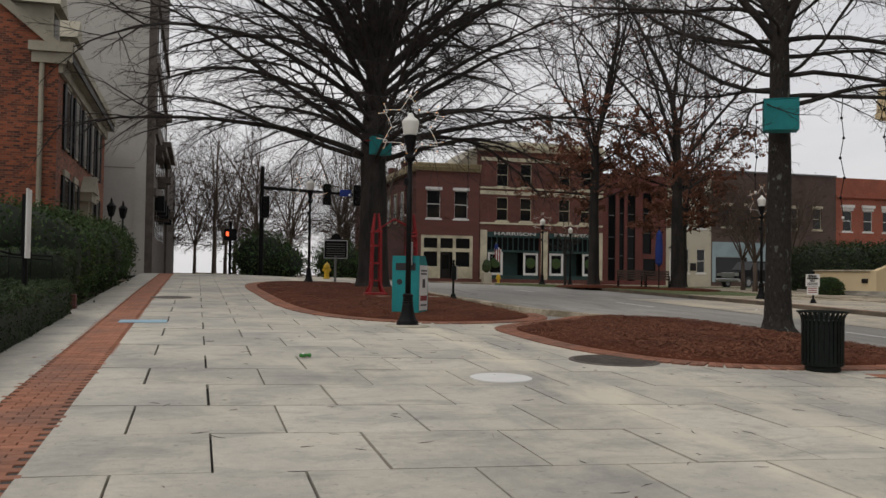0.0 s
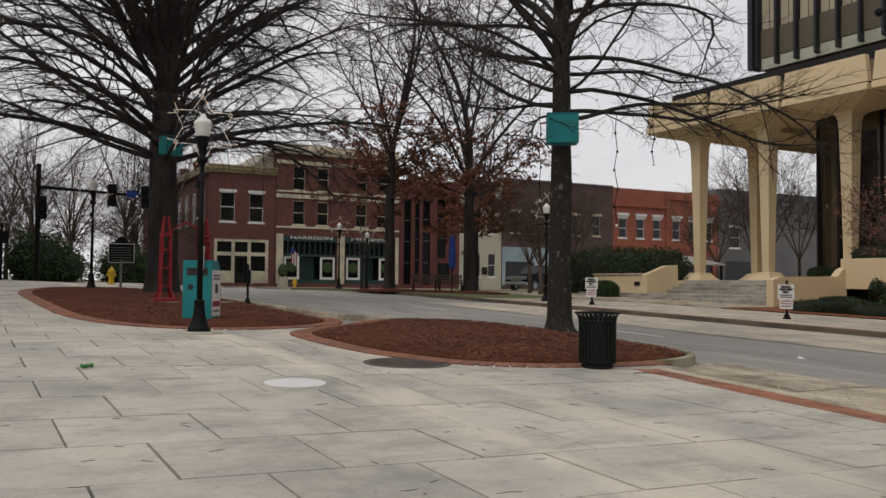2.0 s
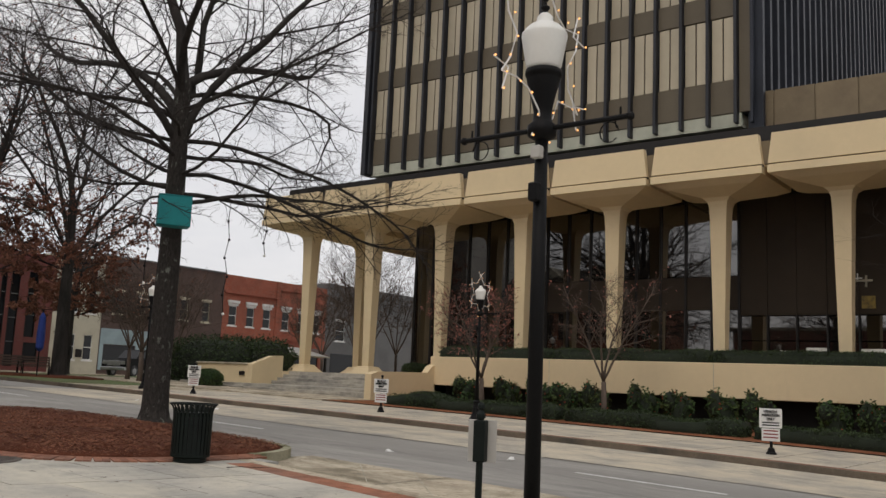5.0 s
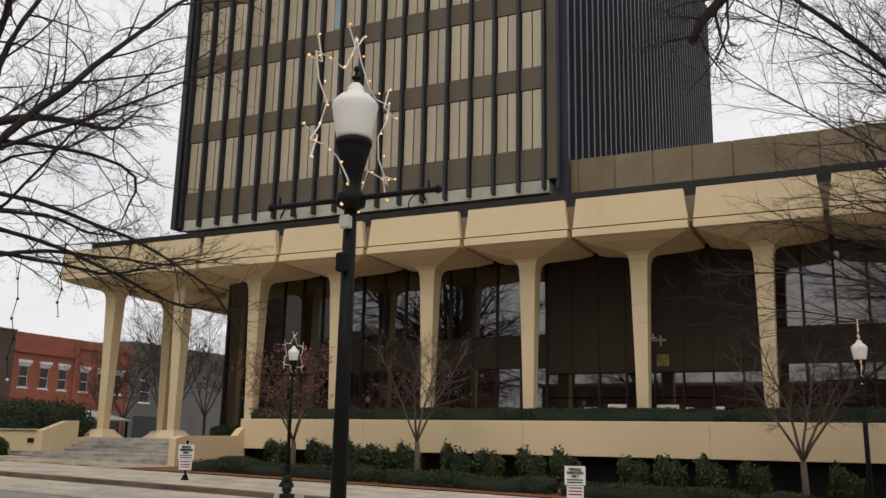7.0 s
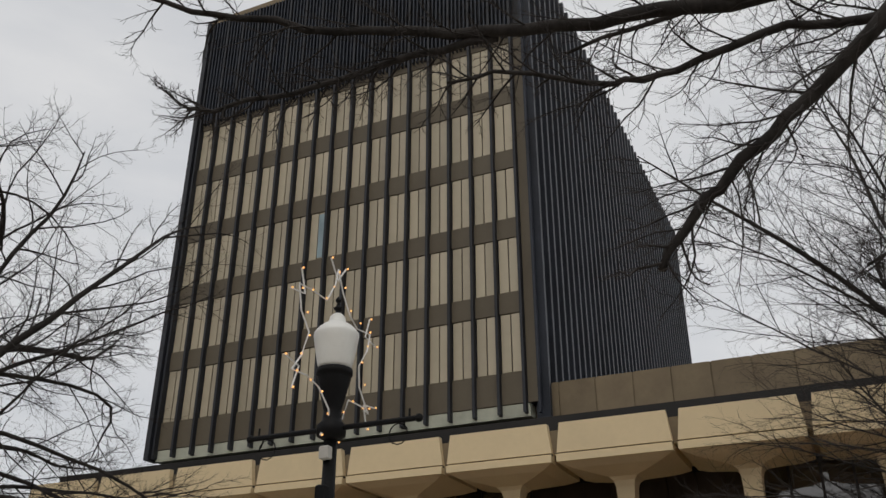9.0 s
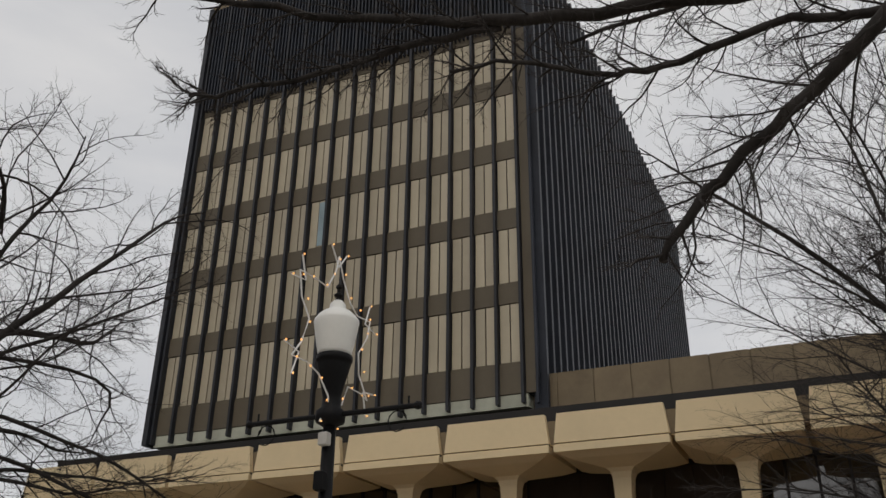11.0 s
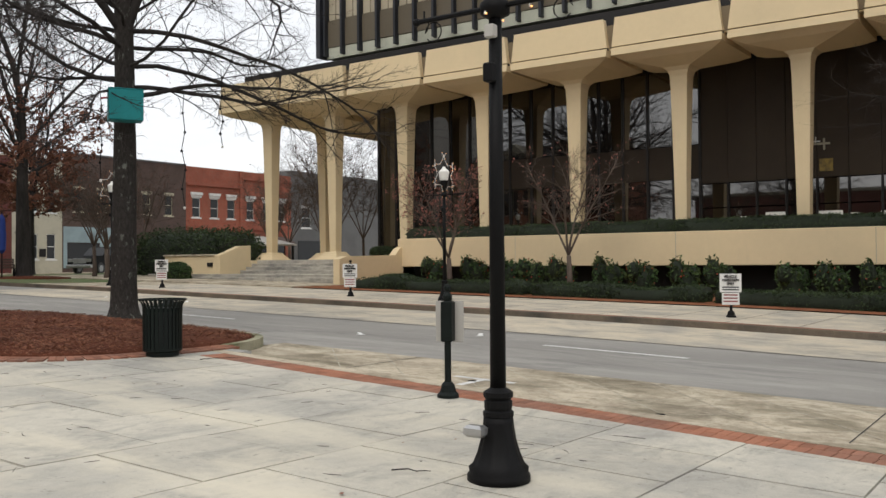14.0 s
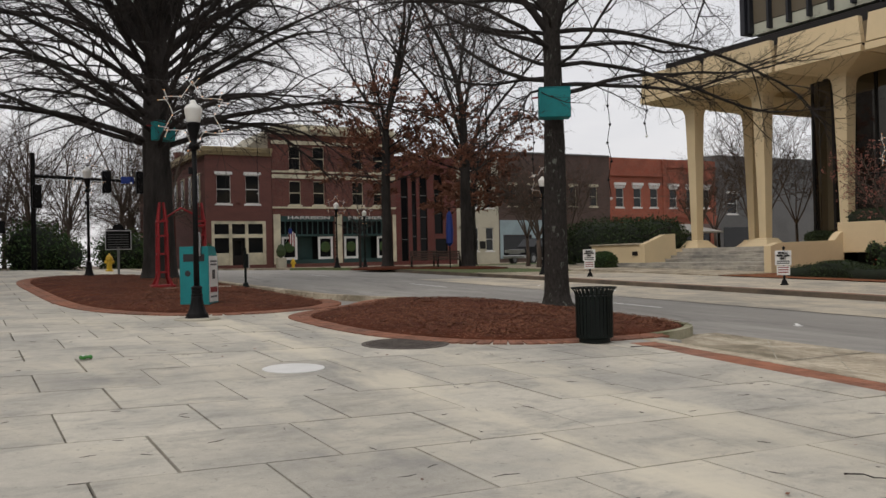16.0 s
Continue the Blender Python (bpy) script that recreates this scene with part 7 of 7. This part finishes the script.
kerb.rings([[(x, y, ground_z(x, y) - 0.25) for x, y in band], [(x, y, ground_z(x, y) + 0.03) for x, y in band], [(x, y, ground_z(x, y) + 0.03) for x, y in outer], [(x, y, ground_z(x, y) - 0.25) for x, y in outer]], False)
# only the street side has a raised kerb
kerb.f = [f for f in kerb.f if all(kerb.v[i][0] > 9.2 for i in f)]
single("bed_kerb", kerb, MOSSY, "mossy concrete kerb round the bed's street end", "kerb", kind="structure")

# ---- bricks ----
BW, BL = 0.10, 0.205
brick_mesh = Mesh().box(-BW / 2 + 0.003, BW / 2 - 0.003, -BL / 2 + 0.003, BL / 2 - 0.003, -0.05, 0.0, 0.004).data("brick", BRICK_PAVE)
slope_deg = math.degrees(math.atan(0.033))
brick_bed = single("brick_band", sheet([-1.63, -0.99], span(-8, 46, 2.0), -0.012), JOINT, "red brick band laid along the pavement", "brick paving", kind="structure")
rest = Mesh()


def lay(x, y, turn, parent, near, dz=0.0):
    z = ground_z(x, y) + dz + 0.004 * noise.noise(Vector((x * 7, y * 7, 0)))
    if near:
        part("brick", brick_mesh, BRICK_PAVE, parent, at=pose(x, y, z, slope_deg, 0, 0) @ pose(0, 0, 0, 0, 0, turn))
    else:
        c, s = math.cos(radians(turn)), math.sin(radians(turn))
        a, b = BW / 2 - 0.003, BL / 2 - 0.003
        q = [(x + c * u - s * v, y + s * u + c * v) for u, v in ((-a, -b), (a, -b), (a, b), (-a, b))]
        rest.add([(px, py, ground_z(px, py) + dz - 0.03) for px, py in q] + [(px, py, ground_z(px, py) + dz) for px, py in q], [(4, 5, 6, 7), (0, 1, 5, 4), (1, 2, 6, 5), (2, 3, 7, 6), (3, 0, 4, 7)])


for j in range(int(53 / BW)):
    y = -7.5 + BW * j
    for k in range(3):
        x = -1.31 + BL * (k - 1) + (BL / 2 if j % 2 else 0) - BL / 4
        lay(x, y, 90, brick_bed, 5.0 < y < 14.0)
tagged(part("bricks", rest, BRICK_PAVE, brick_bed), kind="stuff")
rest = Mesh()
edge_bed = single("brick_edge", ribbon(strip_x, 0.40, span(-12, 10.2, 1.0), -0.012, 0.1), JOINT, "red brick band between flags and kerb", "brick paving", kind="structure")
tilt = -math.degrees(math.atan(0.09))
for j in range(int(22 / BW)):
    y = -11.9 + BW * j
    for k in range(2):
        lay(strip_x(y) + 0.095 + BL * k, y, 90 + tilt, edge_bed, -0.5 < y < 10.0)
# soldier courses along the beds
for ring in (ring1, ring2):
    path = [Vector((*p, 0)) for p in ring]
    n = len(path)
    carry = 0.0
    for i in range(n):
        a, b = path[i], path[(i + 1) % n]
        d = (b - a); L = d.length
        if L < 1e-4: continue
        d /= L
        s = carry
        while s < L:
            for row in (0.06, 0.27):
                p = a + d * s + Vector((d.y, -d.x, 0)) * row
                if p.x < 9.4 and not (p.x > 7.2 and p.y > 20):
                    lay(p.x, p.y, math.degrees(math.atan2(d.y, d.x)), edge_bed, False, 0.02)
            s += BW
        carry = s - L
tagged(part("bricks", rest, BRICK_PAVE, edge_bed), kind="stuff")
# pale kerb wandering past the far bed
single("kerb_bay", ribbon(lambda y: lerp(y, (18.9, 20.5, 22, 26, 30, 36, 46), (10.2, 9.0, 8.3, 7.9, 7.6, 7.4, 7.4)), 0.3, span(18.9, 46, 0.8), 0.012, 0.3), APRON, "pale concrete kerb along the street", "kerb", kind="structure")
single("pavement_verge", sheet([5.2, 6.2, 7.5], span(17, 46, 2.0), -0.01, 0.2), CONCRETE, "plain concrete edge beside the beds", "pavement", kind="structure")

# scored diamonds and one dark open joint in the parking bay
for k in range(-9, 9):
    for sgn in (-1, 1):
        a = Vector((strip_x(1.2 * k) + 0.66, 1.2 * k + 0.3, 0)); b = Vector((11.05, 0, 0))
        b.y = a.y + sgn * (b.x - a.x)
        if max(a.y, b.y) > 9.8:
            continue
        n = Vector((-(b - a).y, (b - a).x, 0)).normalized() * 0.006
        q = [a - n, b - n, b + n, a + n]
        single("scored_line", Mesh().add([(v.x, v.y, ground_z(v.x, v.y) - 0.114) for v in q], [(0, 1, 2, 3)]), CURB, "fine scored line in the concrete bay", "scored line", group="scored lines", kind="structure")
for y, x0, x1, w, mt in ((1.55, strip_x(1.55) + 0.63, 11.08, 0.014, JOINT), (8.0, strip_x(8) + 0.63, 11.08, 0.02, JOINT), (-4.5, 7.8, 11.08, 0.03, JOINT)):
    single("bay_joint", sheet([x0, x1], [y, y + w], -0.113), mt, "dark open joint across the parking bay", "joint", kind="structure")
for x, y in ((9.0, 3.4), (9.6, 6.1), (12.4, 1.5)):
    single("bolt_cap", Mesh().lathe([(0.06, 0), (0.05, 0.012), (0.01, 0.016)], 10), BLACK, "small dark cap set in the bay", "bolt cap", on_ground(x, y, 0, -0.122))

# ---- flags of the near pavement ----
def clip(poly, a, b, c):
    """The part of poly where a x + b y <= c."""
    out = []
    for i, p in enumerate(poly):
        q = poly[(i + 1) % len(poly)]
        fp, fq = a * p[0] + b * p[1] - c, a * q[0] + b * q[1] - c
        if fp <= 0:
            out.append(p)
        if fp * fq < 0:
            t = fp / (fp - fq)
            out.append((p[0] + (q[0] - p[0]) * t, p[1] + (q[1] - p[1]) * t))
    return out


# cross joints, by half flags, narrow a little towards the street
HALF_X = (-1.05, -0.43, 0.205, 0.795, 1.365, 1.935, 2.485, 3.015, 3.56, 4.075, 4.575, 5.06, 5.545)


def warp(u, v):
    """From flag units (half flags across, metres along) to the plan: the rows run slightly fanwise."""
    i = min(max(int(math.floor(u)) + 1, 0), len(HALF_X) - 2)
    x = HALF_X[i] + (HALF_X[i + 1] - HALF_X[i]) * (u + 1 - i)
    return x, v * (1 - 0.0142 * (max(x, -1.0) - 0.17))


flag_rest = Mesh()
rr = random.Random(12)
ROW = 1.243
made = 0
for j in range(-12, 33):
    y0 = 6.10 + ROW * j
    for i in range(-3, 20):
        u0 = 2 * i + (1 if j % 2 == 0 else 0)
        gu, gv = 0.019, 0.008
        ga, gb = gu * rr.uniform(0.5, 1.5), gv * rr.uniform(0.6, 1.4)
        poly = [(u0 + ga, y0 + gb), (u0 + 2 - gu, y0 + gv), (u0 + 2 - gu, y0 + ROW - gb), (u0 + ga, y0 + ROW - gv)]
        poly = [warp(*q) for q in poly]
        poly = clip(poly, -1, 0, 0.985)
        poly = clip(poly, 1, -0.09, 7.462) if y0 < 10 else clip(poly, 1, 0, 9.2 if y0 < 19 else 6.4)
        if len(poly) < 3 or y0 > 45:
            continue
        dz = rr.uniform(-0.003, 0.003)
        top = [(x, y, ground_z(x, y) + dz) for x, y in poly]
        low = [(x, y, z - 0.05) for x, y, z in top]
        mesh = Mesh().rings([low, top])
        if made < 300 and y0 < 32:
            part("flag", mesh, CONCRETE, pavement)
            made += 1
        else:
            flag_rest.add(low + top, mesh.f)
tagged(part("flags", flag_rest, CONCRETE, pavement), kind="stuff")

# twigs and leaf bits blown over the paving
tw = Mesh()
rng = np.random.default_rng(77)
for _ in range(130):
    x, y = rng.uniform(-0.9, 8.0), rng.uniform(2.2, 16)
    if x > strip_x(y) - 0.1 or (x > 5.4 and y > 10):
        continue
    a, L = rng.uniform(0, 6.28), rng.uniform(0.03, 0.16) * (2.2 if rng.uniform() < 0.08 else 1)
    c = Vector((x, y, ground_z(x, y) + 0.008))
    d = Vector((math.cos(a), math.sin(a), 0)) * L / 2
    d.z = 0.033 * d.y
    k = Vector((-d.y, d.x, 0)) * rng.uniform(-0.3, 0.3)
    tw.tube([c - d, c + k, c + d], [0.0015, 0.0025, 0.001], 4)
tagged(single("fallen_twigs", tw, TWIG, "thin dark twigs scattered over the paving", "litter"), kind="stuff")
lv = Mesh()
for _ in range(60):
    x, y = rng.uniform(-2.3, 8.0), rng.uniform(2.2, 22)
    if x > strip_x(y) - 0.1 or (x > 5.4 and y > 10):
        continue
    c = Vector((x, y, ground_z(x, y) + 0.012))
    a = rng.uniform(0, 6.28); s = rng.uniform(0.015, 0.04)
    u, w = Vector((math.cos(a), math.sin(a), 0.05)) * s, Vector((-math.sin(a), math.cos(a), 0.2)) * (s * 0.5)
    lv.add([c - u, c + w, c + u, c - w], [(0, 1, 2), (0, 2, 3)])
tagged(single("fallen_leaves", lv, DEAD_LEAF, "small brown leaves scattered over the paving", "litter"), kind="stuff")
for x, y, a, L in ((5.05, 3.74, -50, 0.26), (8.0, 9.3, -15, 0.6)):
    pts = [(x + L * t * math.cos(radians(a)) + 0.03 * math.sin(9 * t), y + L * t * math.sin(radians(a)) + 0.04 * math.cos(7 * t), ground_z(x, y) + 0.02 + 0.033 * L * t * math.sin(radians(a)) + 0.01 * math.sin(5 * t)) for t in (0, 0.25, 0.5, 0.75, 1)]
    single("fallen_branch", Mesh().tube(pts, [0.006, 0.005, 0.0045, 0.0035, 0.002], 6), TWIG, "short fallen branch lying on the flags", "branch")

# scraps of paper on the street, faded stall marks in the parking bay
for x, y, a, r in ((14.6, 9.2, 20, 0.11), (13.2, 11.0, 70, 0.09), (17.2, 21.0, 40, 0.12), (16.9, 24.5, 10, 0.10)):
    m = Mesh()
    m.rings([[(r * cx, 0.6 * r * cy, z) for cx, cy in ((-1, -1), (0.9, -0.8), (1, 0.7), (-0.7, 1))] for z in (0.0, 0.006)])
    m.rings([[(r * (0.2 + 0.6 * cx), 0.45 * r * cy, 0.008 + z + 0.3 * r * (cx > 0)) for cx, cy in ((-1, -1), (0.9, -0.8), (1, 0.7), (-0.7, 1))] for z in (0.0, 0.004)])
    single("paper_scrap", m, WHITE, "crumpled scrap of white paper on the asphalt", "litter", on_ground(x, y, a, -0.128), group="paper scraps")
for y in (-1.2, 5.6):
    single("stall_mark", sheet([9.75, 9.85], [y, y + 0.9], -0.113), PAINT_WHITE, "faded white stall mark in the parking bay", "road marking", group="stall marks", kind="structure")
    single("stall_mark", sheet([9.2, 9.745], [y + 0.40, y + 0.50], -0.113), PAINT_WHITE, "faded white stall mark in the parking bay", "road marking", group="stall marks", kind="structure")
